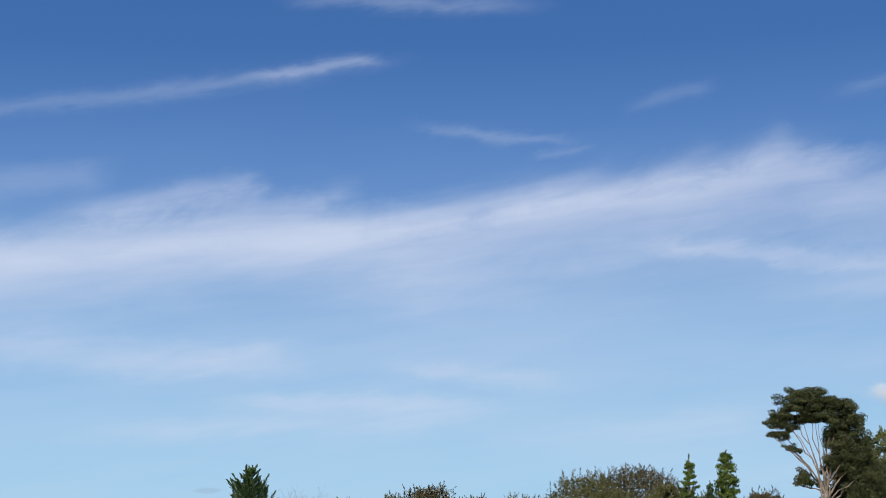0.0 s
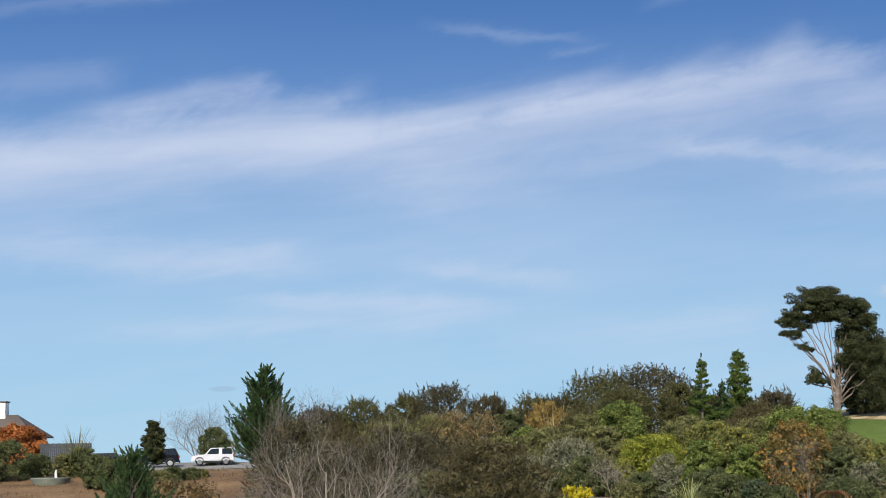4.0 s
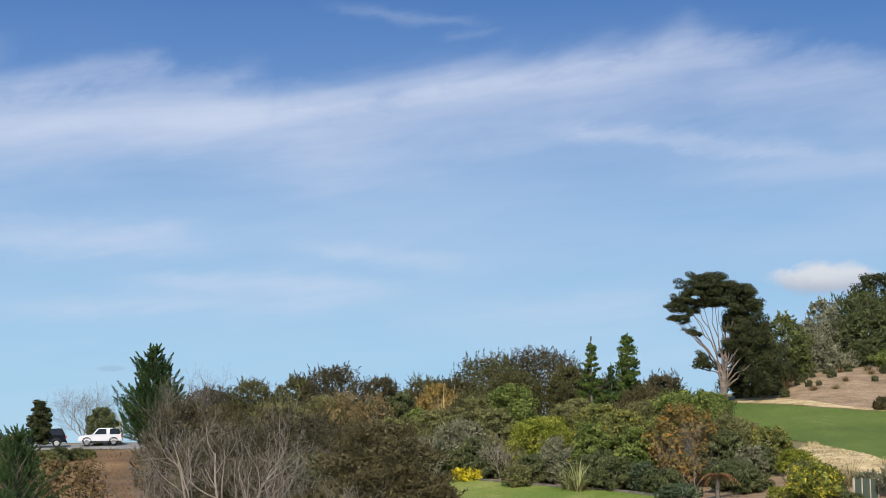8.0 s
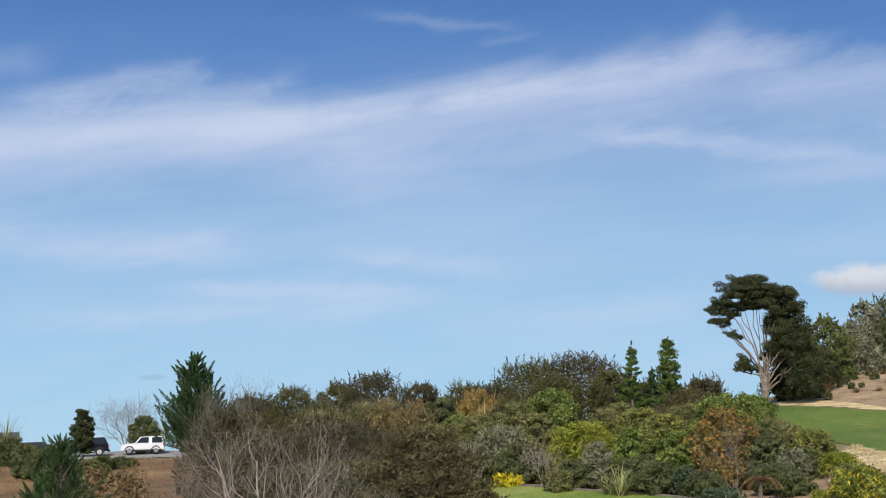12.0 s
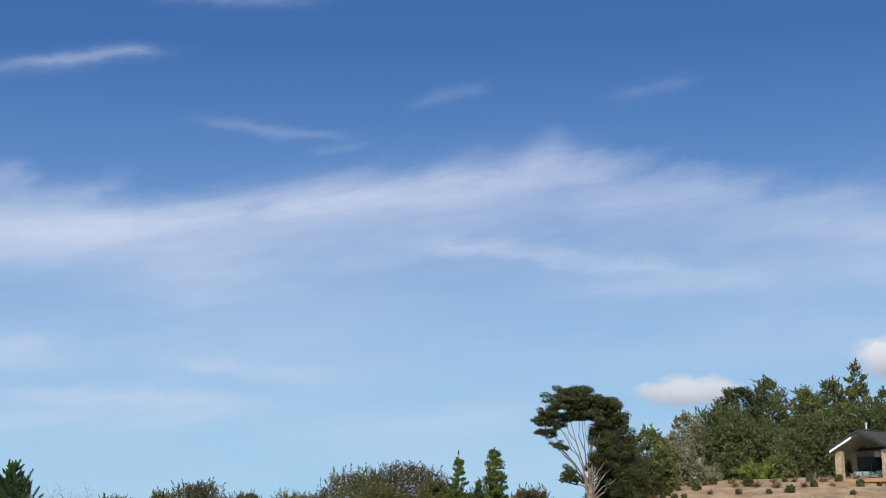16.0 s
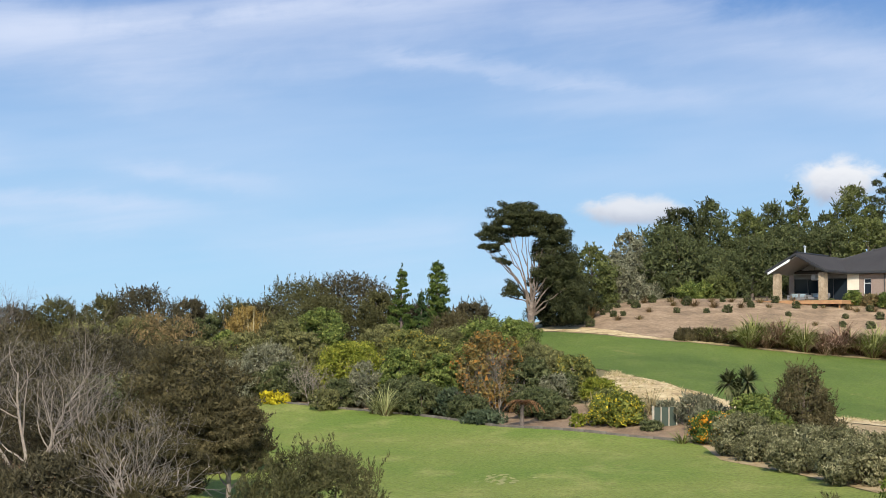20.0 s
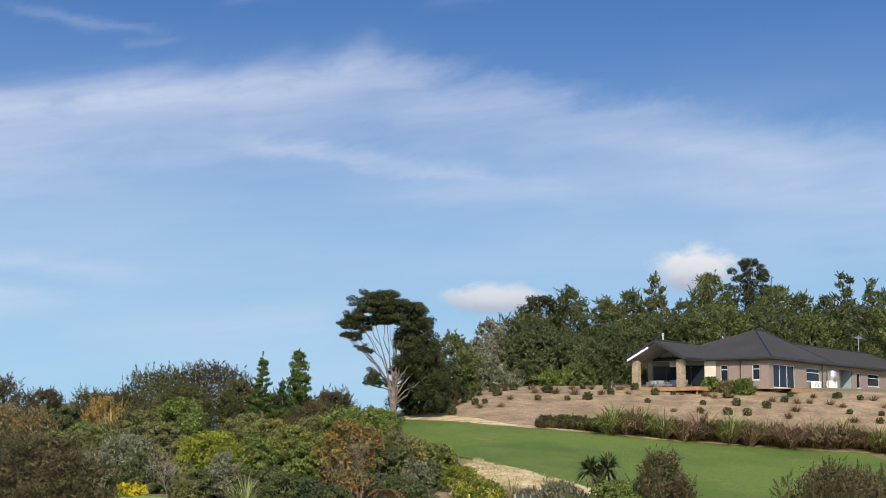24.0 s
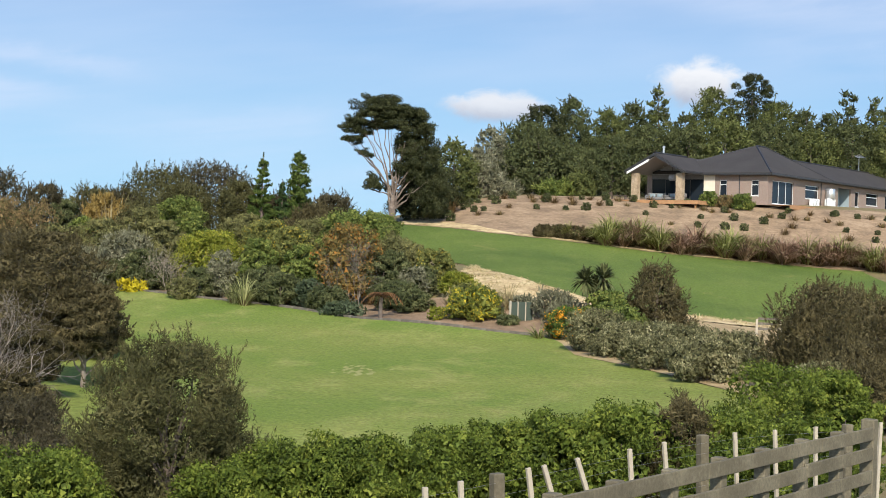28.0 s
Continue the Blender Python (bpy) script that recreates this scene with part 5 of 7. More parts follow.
# ---- planting, largest masses ----
SKYLINE = ((-36.1, 133, 5.8, 7.2), (-39.4, 133.5, 4.2, 6.4), (-32.3, 134, 3.8, 5.8), (-22.4, 130, 6.8, 6.5), (-18.6, 131, 6.8, 6.6), (-15.6, 127, 3.8, 5.1), (-8.5, 126, 3.5, 3.8),
           (-42.5, 131, 4.8, 6.4), (-46.2, 132, 5.6, 5.8), (-28.6, 135.5, 5.0, 5.2), (-25.0, 129, 4.6, 5.0), (-20.4, 127.5, 5.6, 5.3), (-12.4, 128.5, 4.4, 3.5))
for k, (x, y, w, h) in enumerate(SKYLINE):
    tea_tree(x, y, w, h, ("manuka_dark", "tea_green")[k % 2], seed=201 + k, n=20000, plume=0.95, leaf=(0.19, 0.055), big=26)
for k, (x, y, w, h) in enumerate(((-39.2, 127.5, 5.0, 5.3), (-43.5, 126, 5.2, 4.9), (-21.9, 122, 4.6, 4.3), (-33.5, 127, 5.0, 4.6))):
    tea_tree(x, y, w, h, ("tea_green", "manuka")[k % 2], "olive tea tree with soft upswept plumes", seed=231 + k, n=19000, plume=0.75, leaf=(0.18, 0.055), big=24)
shrub("russet", -30.2, 117, 6.5, 6.1)
shrub("dark_green", -27.4, 120, 2.8, 5.4)
shrub("broadleaf", -25.2, 116, 2.6, 4.3)
shrub("olive", -32.9, 119.5, 4.58, 5.79)
shrub("olive", -35.7, 116.7, 5.00, 5.79)
shrub("broadleaf", -18.6, 116.5, 4.36, 5.17)
shrub("olive", -20.7, 114.1, 3.33, 4.73)
shrub("olive", -14.3, 113.1, 2.81, 3.77)
shrub("olive", -18.7, 110.4, 3.22, 4.13)
shrub("olive", -22.7, 109.7, 4.13, 4.45)
shrub("olive", -25.2, 109.1, 4.13, 4.31)
shrub("manuka", -27.0, 104.6, 4.87, 4.51)
shrub("grey_shrub", -20.7, 108.0, 4.06, 3.68)
shrub("grey_shrub", -22.9, 105.6, 3.99, 3.09)
shrub("lime", -14.6, 105.0, 4.61, 3.80)
shrub("olive", -13.6, 115.2, 2.85, 3.92)
shrub("broadleaf_yellow", -11.6, 111.4, 4.13, 3.79)
shrub("broadleaf_yellow", -9.6, 105.6, 3.91, 3.94)
shrub("dark_green", -21.6, 106.4, 3.12, 2.03)
shrub("dark_green", -19.0, 104.3, 2.61, 2.62)
shrub("dark_green", -17.7, 104.1, 2.17, 1.89)
shrub("olive", -23.9, 105.3, 3.54, 1.92)
shrub("rounded", -15.5, 98.8, 1.91, 1.42)
shrub("dark_green", -10.7, 100.0, 3.30, 2.03)
shrub("grey_shrub", -13.3, 100.1, 2.07, 2.99)
shrub("broadleaf", -8.4, 98.6, 2.44, 3.58)
shrub("broadleaf", -11.5, 103.4, 2.56, 3.42)
shrub("dark_green", -9.4, 97.1, 2.80, 2.01)
shrub("bluegreen", -7.7, 96.3, 1.98, 1.81)
shrub("broadleaf", -6.2, 111.8, 5.05, 4.44)
shrub("autumn", -5.5, 97.8, 4.50, 4.88)
shrub("olive", -2.9, 101.0, 3.98, 3.41)
shrub("dark_green", -3.1, 96.9, 2.78, 3.20)
shrub("dark_green", -2.5, 93.6, 2.69, 1.68)
shrub("bluegreen", -5.4, 92.4, 2.28, 0.93)
shrub("broadleaf_yellow", -0.5, 98.0, 2.81, 2.65)
shrub("lime", 0.9, 95.0, 2.18, 1.43)
shrub("low_gold", -0.3, 88.0, 0.90, 0.82)
shrub("yellow_flower", 1.7, 88.0, 3.03, 1.80)
shrub("dark_green", 3.5, 86.5, 1.21, 0.59)
shrub("grey_shrub", 5.9, 87.8, 2.53, 1.78)
shrub("grey_shrub", 4.6, 89.9, 1.85, 0.97)
shrub("orange_flower", 6.3, 81.8, 2.09, 1.74)
shrub("broadleaf", 8.4, 83.6, 2.27, 2.37)
tea_tree(11.0, 84.5, 4.0, 3.9, "manuka", "pointed olive-brown tea tree behind clipped bushes", seed=243, n=24000, plume=0.6, leaf=(0.14, 0.035), shape="cone")
shrub("silver", 7.2, 75.7, 3.12, 2.00)
shrub("silver", 8.7, 72.5, 3.29, 1.67)
shrub("silver", 10.0, 68.3, 3.40, 1.77)
shrub("silver", 11.0, 63.0, 3.15, 1.89)
shrub("silver", 10.0, 62.2, 3.36, 1.58)
shrub("yellow_mound", -19.3, 103.2, 1.94, 0.91)
tea_tree(13.9, 58.4, 4.68, 3.87, "manuka", seed=214, n=28000, plume=0.5, leaf=(0.12, 0.032))
tea_tree(14.4, 52.1, 4.87, 3.54, "manuka", seed=215, n=28000, plume=0.5, leaf=(0.12, 0.032))
tea_tree(12.6, 48.4, 3.28, 2.32, "manuka", seed=216, n=28000, plume=0.5, leaf=(0.12, 0.032))
shrub("silver", 10.4, 44.8, 2.26, 2.14)
shrub("hedge", 7.8, 37.2, 3.45, 2.98)
shrub("hedge", 8.5, 35.0, 1.89, 2.99)
shrub("hedge", -3.1, 26.8, 2.33, 1.32)
shrub("hedge", -2.2, 27.1, 2.34, 1.65)
shrub("hedge", -1.2, 27.4, 2.36, 1.81)
shrub("hedge", -0.1, 27.6, 2.38, 1.95)
shrub("hedge", 0.9, 27.8, 2.39, 2.08)
shrub("hedge", 2.0, 27.9, 2.41, 2.27)
shrub("hedge", 3.1, 28.0, 2.56, 2.45)
tea_tree(4.1, 27.7, 1.38, 2.57, "manuka", seed=217, n=30000, plume=0.42, leaf=(0.075, 0.019))
shrub("hedge", 5.0, 28.1, 2.05, 2.42)
shrub("hedge", 4.4, 24.6, 1.91, 1.64)
shrub("hedge", 5.5, 24.4, 2.03, 1.93)
shrub("hedge", -6.4, 26.2, 2.45, 1.34)
tea_tree(-4.6, 28.1, 2.92, 3.42, "tea_green", label="dense dark olive tea tree with upswept plumes", seed=218, n=80000, plume=0.42, leaf=(0.075, 0.019))
tea_tree(-13.7, 56.4, 4.76, 5.39, "manuka", label="dark layered tea tree with open branches", seed=219, n=28000, plume=0.5, leaf=(0.12, 0.032), shape="layered", base=0.3)
tea_tree(-12.0, 55.7, 2.92, 3.59, "manuka", label="dark layered tea tree with open branches", seed=220, n=28000, plume=0.5, leaf=(0.12, 0.032), shape="layered", base=0.35)
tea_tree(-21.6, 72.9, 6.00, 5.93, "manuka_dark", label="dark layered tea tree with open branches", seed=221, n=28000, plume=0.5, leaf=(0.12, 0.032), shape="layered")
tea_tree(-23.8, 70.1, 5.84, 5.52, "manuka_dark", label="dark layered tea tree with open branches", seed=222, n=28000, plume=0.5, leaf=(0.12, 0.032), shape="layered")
tea_tree(-14.1, 50.1, 3.55, 3.22, "manuka", label="dark layered tea tree with open branches", seed=223, n=28000, plume=0.5, leaf=(0.12, 0.032), shape="layered")
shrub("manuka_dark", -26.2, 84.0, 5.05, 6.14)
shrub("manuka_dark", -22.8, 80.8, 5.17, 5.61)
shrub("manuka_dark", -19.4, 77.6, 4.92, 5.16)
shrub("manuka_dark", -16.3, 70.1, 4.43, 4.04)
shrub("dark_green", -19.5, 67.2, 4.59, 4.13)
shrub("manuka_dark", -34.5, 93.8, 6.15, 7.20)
shrub("tan_bush", -31.9, 71.2, 4.6, 3.9, dens=2.2)
shrub("tan_bush", -26.0, 58.0, 3.2, 2.2, "brown-leaved scrub on the near slope", dens=1.6)
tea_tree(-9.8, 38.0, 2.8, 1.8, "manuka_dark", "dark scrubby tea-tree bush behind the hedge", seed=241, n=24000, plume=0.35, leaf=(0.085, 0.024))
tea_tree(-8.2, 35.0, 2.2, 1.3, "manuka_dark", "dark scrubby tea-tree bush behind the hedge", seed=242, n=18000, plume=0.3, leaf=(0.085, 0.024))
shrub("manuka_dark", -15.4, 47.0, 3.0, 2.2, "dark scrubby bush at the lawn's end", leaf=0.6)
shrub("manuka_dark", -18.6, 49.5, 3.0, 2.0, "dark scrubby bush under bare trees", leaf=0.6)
shrub("dark_green", -69.1, 133.1, 2.46, 2.64)
shrub("dark_green", -63.3, 124.9, 2.87, 2.87)
shrub("dark_green", -61.2, 123.7, 2.83, 2.69)
shrub("dark_green", -61.8, 145.4, 2.92, 3.66)
shrub("olive", -58.7, 121.6, 2.21, 3.40)
shrub("olive", -8.9, 115.7, 4.28, 3.35)
shrub("manuka", -9.4, 121.6, 5.00, 3.56)
shrub("olive", -5.0, 117.9, 3.87, 2.27)
shrub("dark_green", -7.0, 105.8, 3.48, 2.46)
shrub("dark_green", -13.3, 107.2, 3.10, 2.29)
shrub("manuka", -24.1, 109.4, 5.74, 3.46)
shrub("manuka", -24.8, 103.1, 4.78, 2.68)
shrub("manuka", -29.8, 105.9, 7.33, 4.26)
shrub("manuka", -30.4, 99.5, 5.54, 3.95)
shrub("manuka", -35.4, 106.3, 7.46, 5.72)
shrub("dark_green", -23.1, 107.1, 2.70, 0.80)
shrub("dark_green", -14.5, 100.6, 2.50, 1.89)
shrub("dark_green", -11.5, 97.9, 2.02, 1.38)
shrub("grey_shrub", -1.6, 96.0, 2.36, 2.03)
shrub("dark_green", -6.5, 94.4, 2.33, 1.54)
shrub("dark_green", -1.6, 91.6, 2.25, 1.33)
shrub("dark_green", -1.1, 96.6, 2.38, 1.85)
shrub("dark_green", 2.4, 88.6, 2.18, 0.61)
shrub("broadleaf_yellow", 1.5, 92.0, 2.26, 1.19)
shrub("grey_shrub", 6.7, 85.7, 2.82, 1.56)
shrub("broadleaf", 8.7, 79.5, 2.30, 1.90)
shrub("silver", 9.0, 67.4, 3.35, 1.42)
shrub("silver", 7.9, 72.6, 2.69, 1.29)
tea_tree(12.9, 56.5, 3.33, 3.06, "manuka", seed=224, n=28000, plume=0.5, leaf=(0.12, 0.032))
tea_tree(11.3, 44.6, 3.21, 1.91, "manuka", seed=225, n=28000, plume=0.5, leaf=(0.12, 0.032))
tea_tree(-12.7, 50.4, 2.31, 2.36, "manuka", label="dark layered tea tree with open branches", seed=226, n=28000, plume=0.5, leaf=(0.12, 0.032), shape="layered", base=0.3)
tea_tree(-20.5, 64.8, 5.86, 4.13, "manuka_dark", label="dark layered tea tree with open branches", seed=227, n=28000, plume=0.5, leaf=(0.12, 0.032), shape="layered")
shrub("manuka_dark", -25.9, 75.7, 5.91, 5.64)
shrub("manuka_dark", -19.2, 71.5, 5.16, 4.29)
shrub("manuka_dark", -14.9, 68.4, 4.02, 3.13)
tea_tree(-11.6, 44.5, 2.36, 1.62, "manuka", label="dark layered tea tree with open branches", seed=228, n=28000, plume=0.5, leaf=(0.12, 0.032), shape="layered")
shrub("broadleaf", -4.9, 121.9, 3.50, 2.80)
shrub("dark_green", -58.2, 128.4, 1.73, 1.39)
shrub("dark_green", -57.3, 129.9, 1.51, 1.10)
shrub("olive", -57.3, 123.3, 2.45, 1.78)
shrub("dark_green", -55.6, 119.7, 1.62, 1.65)
shrub("dark_green", -55.2, 122.1, 1.32, 1.36)
shrub("olive", -56.8, 131.2, 1.17, 0.86)
shrub("red_tree", -78.7, 139.3, 4.99, 4.44)
shrub("dark_green", -74.7, 130.0, 4.31, 3.68)
shrub("olive", -70.5, 132.4, 1.85, 2.19)
shrub("dark_green", -73.4, 133.1, 2.49, 2.16)

GROVE = [
    ("grey", 4.5, 165, 3.6, 6.8, "ovoid"),
    ("grey", 3.1, 160, 2.7, 4.8, "ovoid"),
    ("grove", 8.1, 170, 4.9, 7.6, "dome"),
    ("kanuka", 10.3, 177, 4.5, 9.6, "dome"),
    ("grove", 13.5, 178, 4.7, 10.3, "ovoid"),
    ("grove_light", 17.9, 184, 4.5, 9.3, "ovoid"),
    ("grove", 21.1, 188, 4.1, 10.2, "ovoid"),
    ("grove_light", 24.6, 192, 4.1, 12.2, "cone"),
    ("grove", 27.2, 188, 3.9, 9.2, "ovoid"),
    ("grove_light", 30.2, 188, 5.1, 12.3, "ovoid"),
    ("kanuka", 37.9, 206, 4.9, 14.3, "dome"),
    ("grove_light", 39.4, 196, 6.0, 11.2, "ovoid"),
    ("grove", 42.0, 194, 4.0, 10.2, "ovoid"),
    ("grove", 45.1, 196, 4.0, 10.2, "ovoid"),
    ("grove", 48.0, 198, 3.8, 12.9, "cone"),
    ("grove_light", 51.2, 198, 4.2, 12.5, "cone"),
    ("grove", 54.7, 198, 5.4, 12.4, "ovoid"),
    ("grove", 5.7, 166, 5.1, 4.7, "dome"),
    ("grove", 9.6, 168, 6.0, 5.7, "dome"),
    ("grove", 14.1, 172, 4.7, 4.9, "dome"),
    ("grove", 17.7, 176, 4.8, 6.5, "dome"),
    ("grove", 22.2, 182, 5.3, 7.7, "dome"),
    ("grove", 26.7, 182, 5.0, 7.8, "dome"),
    ("grove_light", 30.9, 183, 5.6, 8.8, "dome"),
    ("grove", 36.6, 188, 5.8, 8.8, "dome"),
    ("grove_light", 41.9, 190, 5.8, 8.1, "dome"),
    ("grove", 47.2, 192, 5.9, 9.1, "dome"),
    ("grove_light", 52.5, 192, 6.6, 9.2, "dome"),
    ("broad", 10.8, 161, 2.5, 1.6, "dome"),
    ("grove_light", 13.0, 162, 2.5, 2.3, "dome"),
    ("grey", 5.5, 160, 3.0, 1.5, "dome"),
    ("kanuka", 57.1, 195, 7.2, 11.8, "ovoid"),
    ("kanuka", 60.5, 193, 7.2, 10.6, "ovoid"),
    ("grove", 64.0, 190, 7.4, 10.6, "ovoid"),
    ("kanuka", -2.5, 144, 3.6, 5.4, "dome"),
    ("kanuka", -1.4, 146, 3.8, 4.4, "dome"),
    ("grove_light", 0.8, 152, 3.6, 6.0, "ovoid"),
    ("grey", 3.3, 156, 3.4, 3.7, "dome"),
]
GROVE_WORDS = {"grove": "dense olive-green tree of the grove with layered branches", "grove_light": "lighter yellow-green tree of the grove", "kanuka": "dark-crowned tree with a broken outline", "grey": "thin grey-green tree at the grove's edge",
               "olive": "light green tree behind the bank", "broad": "bright green low tree at the foot of the grove"}
for k, (mat, x, y, w, h, shape) in enumerate(GROVE):
    tree(x, y, w * 1.42, h * 1.03, mat, GROVE_WORDS[mat], clear=0.02, n=(int(3000 + w * h * 290) if mat != "grey" else int(2500 + w * h * 210)), seed=100 + k, nl=int(30 + w * h * 0.4), size=0.30, flat=0.75, shape=shape, leaf=(0.25, 0.095), plume=0.9 if mat != "kanuka" else 0.0)

# ---- bare and young trees on the near slope ----


M["twig"] = mottled("twig", ((0.3, (0.075, 0.062, 0.050)), (0.7, (0.15, 0.126, 0.104))), 3.0)


def bare_tree(x, y, w, h, seed, label, level=3, stems=3, kids=6, bark="twig", lean=(0, 0), thick=0.085, pale=2, wide=0.32):
    """A leafless tree: a few long stems that fan out from the foot, with side limbs and fine twigs, w across and h high."""
    rng = np.random.default_rng(seed)
    t = thing("bare_tree", at(x, y, -0.1), label, "tree")
    grown = []
    for k in range(stems):
        a = k * 2 * math.pi / stems + rng.uniform(0, 1)
        way = (math.cos(a) * wide * w / h + lean[0], math.sin(a) * wide * w / h + lean[1], 1.0)
        grown.append(branching(rng, (math.cos(a) * 0.1, math.sin(a) * 0.1, 0), way, h * rng.uniform(0.8, 1.0), thick * rng.uniform(0.75, 1.1), level, kids))
    top = np.concatenate([v for g in grown for _, (v, _) in g])
    sx, sz = w / np.ptp(np.percentile(top[:, :2], (2, 98), axis=0), axis=0).mean(), h / np.percentile(top[:, 2], 99)
    for g in grown:
        for _, (v, _) in g:
            v *= (sx, sx, sz)
        part("trunk", g[0][1], "bark_pale_grey", t)
        if pale > 1:
            part("branch", joined(*[m for d, m in g[1:] if d > level - pale]), "bark_pale_grey", t)
        tagged(part("twig_mass", joined(*[m for d, m in g[1:] if d <= level - pale]), bark, t), kind="stuff")
    return t


bare_tree(-20.0, 58.5, 6.0, 6.3, 51, "leafless small tree with pale angular limbs and fine grey twigs", stems=4, kids=6, thick=0.11, wide=0.5)
bare_tree(-17.2, 54.0, 3.6, 4.9, 52, "leafless pale-barked small tree beside dark bushes", thick=0.07, kids=5)
bare_tree(-13.7, 48.0, 3.6, 3.5, 53, "leafless pale-barked tree reaching out of dark bushes", stems=3, lean=(0.3, 0), thick=0.055)
bare_tree(-23.6, 59.5, 3.4, 4.2, 54, "leafless grey-barked small tree with fine spreading twigs", stems=4, kids=5, thick=0.055)
bare_tree(-28.0, 60.0, 4.0, 2.6, 63, "low leafless twiggy scrub on the bare bank", stems=6, kids=5, thick=0.03, wide=0.7)
bare_tree(-23.5, 54.0, 3.6, 2.2, 65, "low leafless twiggy scrub under bare trees", stems=6, kids=5, thick=0.03, wide=0.7)
bare_tree(-12.3, 44.8, 3.0, 2.6, 57, "broken pale dead branches at the lawn's edge", level=2, stems=4, thick=0.06, lean=(0.2, -0.1), kids=6)
bare_tree(-68.6, 157.3, 6.4, 5.6, 55, "leafless roadside tree behind the parked cars", stems=6, kids=6, thick=0.09, pale=1)
bare_tree(-47.0, 128.5, 6.5, 7.4, 59, "leafless grey twiggy tree beside a pine", stems=6, kids=6, thick=0.07, pale=1)
bare_tree(-16.8, 101.6, 2.4, 3.0, 56, "leafless pale twiggy garden shrub", thick=0.035, stems=4, kids=5, bark="bark_pale_grey")
bare_tree(-4.9, 95.9, 3.2, 4.2, 58, "pale twiggy stems of an autumn shrub", thick=0.03, stems=5, kids=5, bark="bark_grey")
spire(-25.2, 52.2, 3.6, 5.2, "pine", "young dark green pine on the near slope", 61, 17, 1.1, 22000, (0.12, 0.03), 0.9, 0.75, 80)
spire(-22.4, 44.7, 2.4, 4.0, "pine", "small young pine on the near slope", 62, 14, 1.1, 14000, (0.12, 0.03), 0.9, 0.75, 80)
tree(-61.8, 132.3, 1.9, 5.0, "kanuka", "upright dark-leaved small tree on a thin trunk by the drive", clear=0.24, n=7000, leaf=(0.20, 0.09), nl=22, size=0.5, seed=64, trunk=0.05)

# ---- strap-leaved plants ----


def flax(x, y, h, mat, label, n=44, seed=1, width=0.07, spread=0.75, droop=0.5, name="flax", cat="flax"):
    rng = np.random.default_rng(seed)
    t = thing(name, at(x, y, -0.03), label, cat)
    part("leaf_fan", blades(rng, n, h * 1.1, width, spread, 0.25, droop, 4), "leaf_" + mat, t)
    part("dead_leaf_skirt", blades(rng, max(8, n // 4), h * 0.6, width, 1.1, 0.3, 1.1, 3), "leaf_tan", t, "dry brown drooping leaves")
    return t


protos = {}
for k, (mat, label, h) in enumerate((("flax", "green flax clump at the foot of the bank", 1.75), ("flax_bronze", "bronze-leaved flax clump at the foot of the bank", 1.65), ("flax", "broad green flax clump with drooping leaves", 1.5), ("flax_bronze", "dull purple-brown flax clump", 1.5))):
    protos[k] = flax(8 + k, 132.5, h * 1.05, mat, label, 300, 70 + k, 0.06, 0.70, 1.1)
    tagged(protos[k], group="flax along the bank")
rng = np.random.default_rng(9)
line = curve_through([(10.0, 132.6), (14.1, 131.9), (23, 131.6), (33, 131.3), (43, 131.3)], 46)
order = (1, 1, 0, 0, 2, 0, 1, 3, 0, 2, 0, 3, 1, 3, 1, 0, 3, 0, 0, 1, 3, 0, 1, 3, 3, 1, 0, 1, 3, 1, 0, 1, 3, 0)
for k, (x, y) in enumerate(line):
    p = protos[order[k % 34]]
    m = at(float(x), float(y + rng.uniform(-1.0, 1.6)), -0.03, rng.uniform(0, 360)) @ Matrix.Scale(rng.uniform(1.25, 1.8), 4)
    if k < 4:
        continue
    c = copy_thing(p, m)
    c.matrix_basis = m
for k, q in enumerate(protos.values()):
    q.matrix_world = at(float(line[k, 0]), float(line[k, 1]), -0.03, 40 * k)
for k in range(12):
    shrub("manuka", (8.0, 9.3, 10.6, 12.0)[k] if k < 4 else 14.5 + (k - 4) * 3.9 + rng.uniform(-0.6, 0.6), 132.6 + rng.uniform(-0.4, 0.4), rng.uniform(1.5, 2.1), rng.uniform(1.0, 1.4), "low dark brown mounded shrub among the flax", dens=2.4)

flax(-11.5, 96.3, 2.25, "flax_pale", "tall pale variegated flax by the lawn edge", 110, 81, 0.06, 0.8, 0.7)
flax(-12.2, 97.2, 1.8, "flax_pale", "pale variegated flax beside a taller one", 60, 82, 0.055, 0.8, 0.7)
flax(3.6, 90.2, 1.7, "straw", "straw-coloured tussock grass in the garden", 90, 83, 0.04, 0.6, 0.3, "tussock", "grass clump")
flax(0.6, 90.2, 1.5, "straw", "straw-coloured tussock grass in the garden", 70, 84, 0.04, 0.6, 0.3, "tussock", "grass clump")
flax(2.4, 91.0, 1.6, "straw", "straw-coloured tussock grass in the garden", 70, 85, 0.04, 0.6, 0.3, "tussock", "grass clump")
flax(4.9, 82.3, 0.95, "flax", "fresh green strap-leaved lily clump", 60, 86, 0.05, 0.9, 0.7, "lily", "lily")
flax(5.6, 82.6, 0.8, "flax", "fresh green strap-leaved lily clump", 50, 87, 0.05, 0.9, 0.7, "lily", "lily")
flax(-7.6, 95.4, 1.0, "blue", "blue-green strap-leaved clump under shrubs", 60, 88, 0.06, 0.9, 0.6)
flax(-61.0, 143.8 + 4.0, 2.6, "straw", "pale plumed grass behind the parked car", 40, 89, 0.10, 0.3, 0.1, "pampas", "grass clump")
flax(-69.5, 133.0, 4.6, "olive", "tall feathery bamboo by the drive", 60, 90, 0.10, 0.45, 0.3, "bamboo", "bamboo")


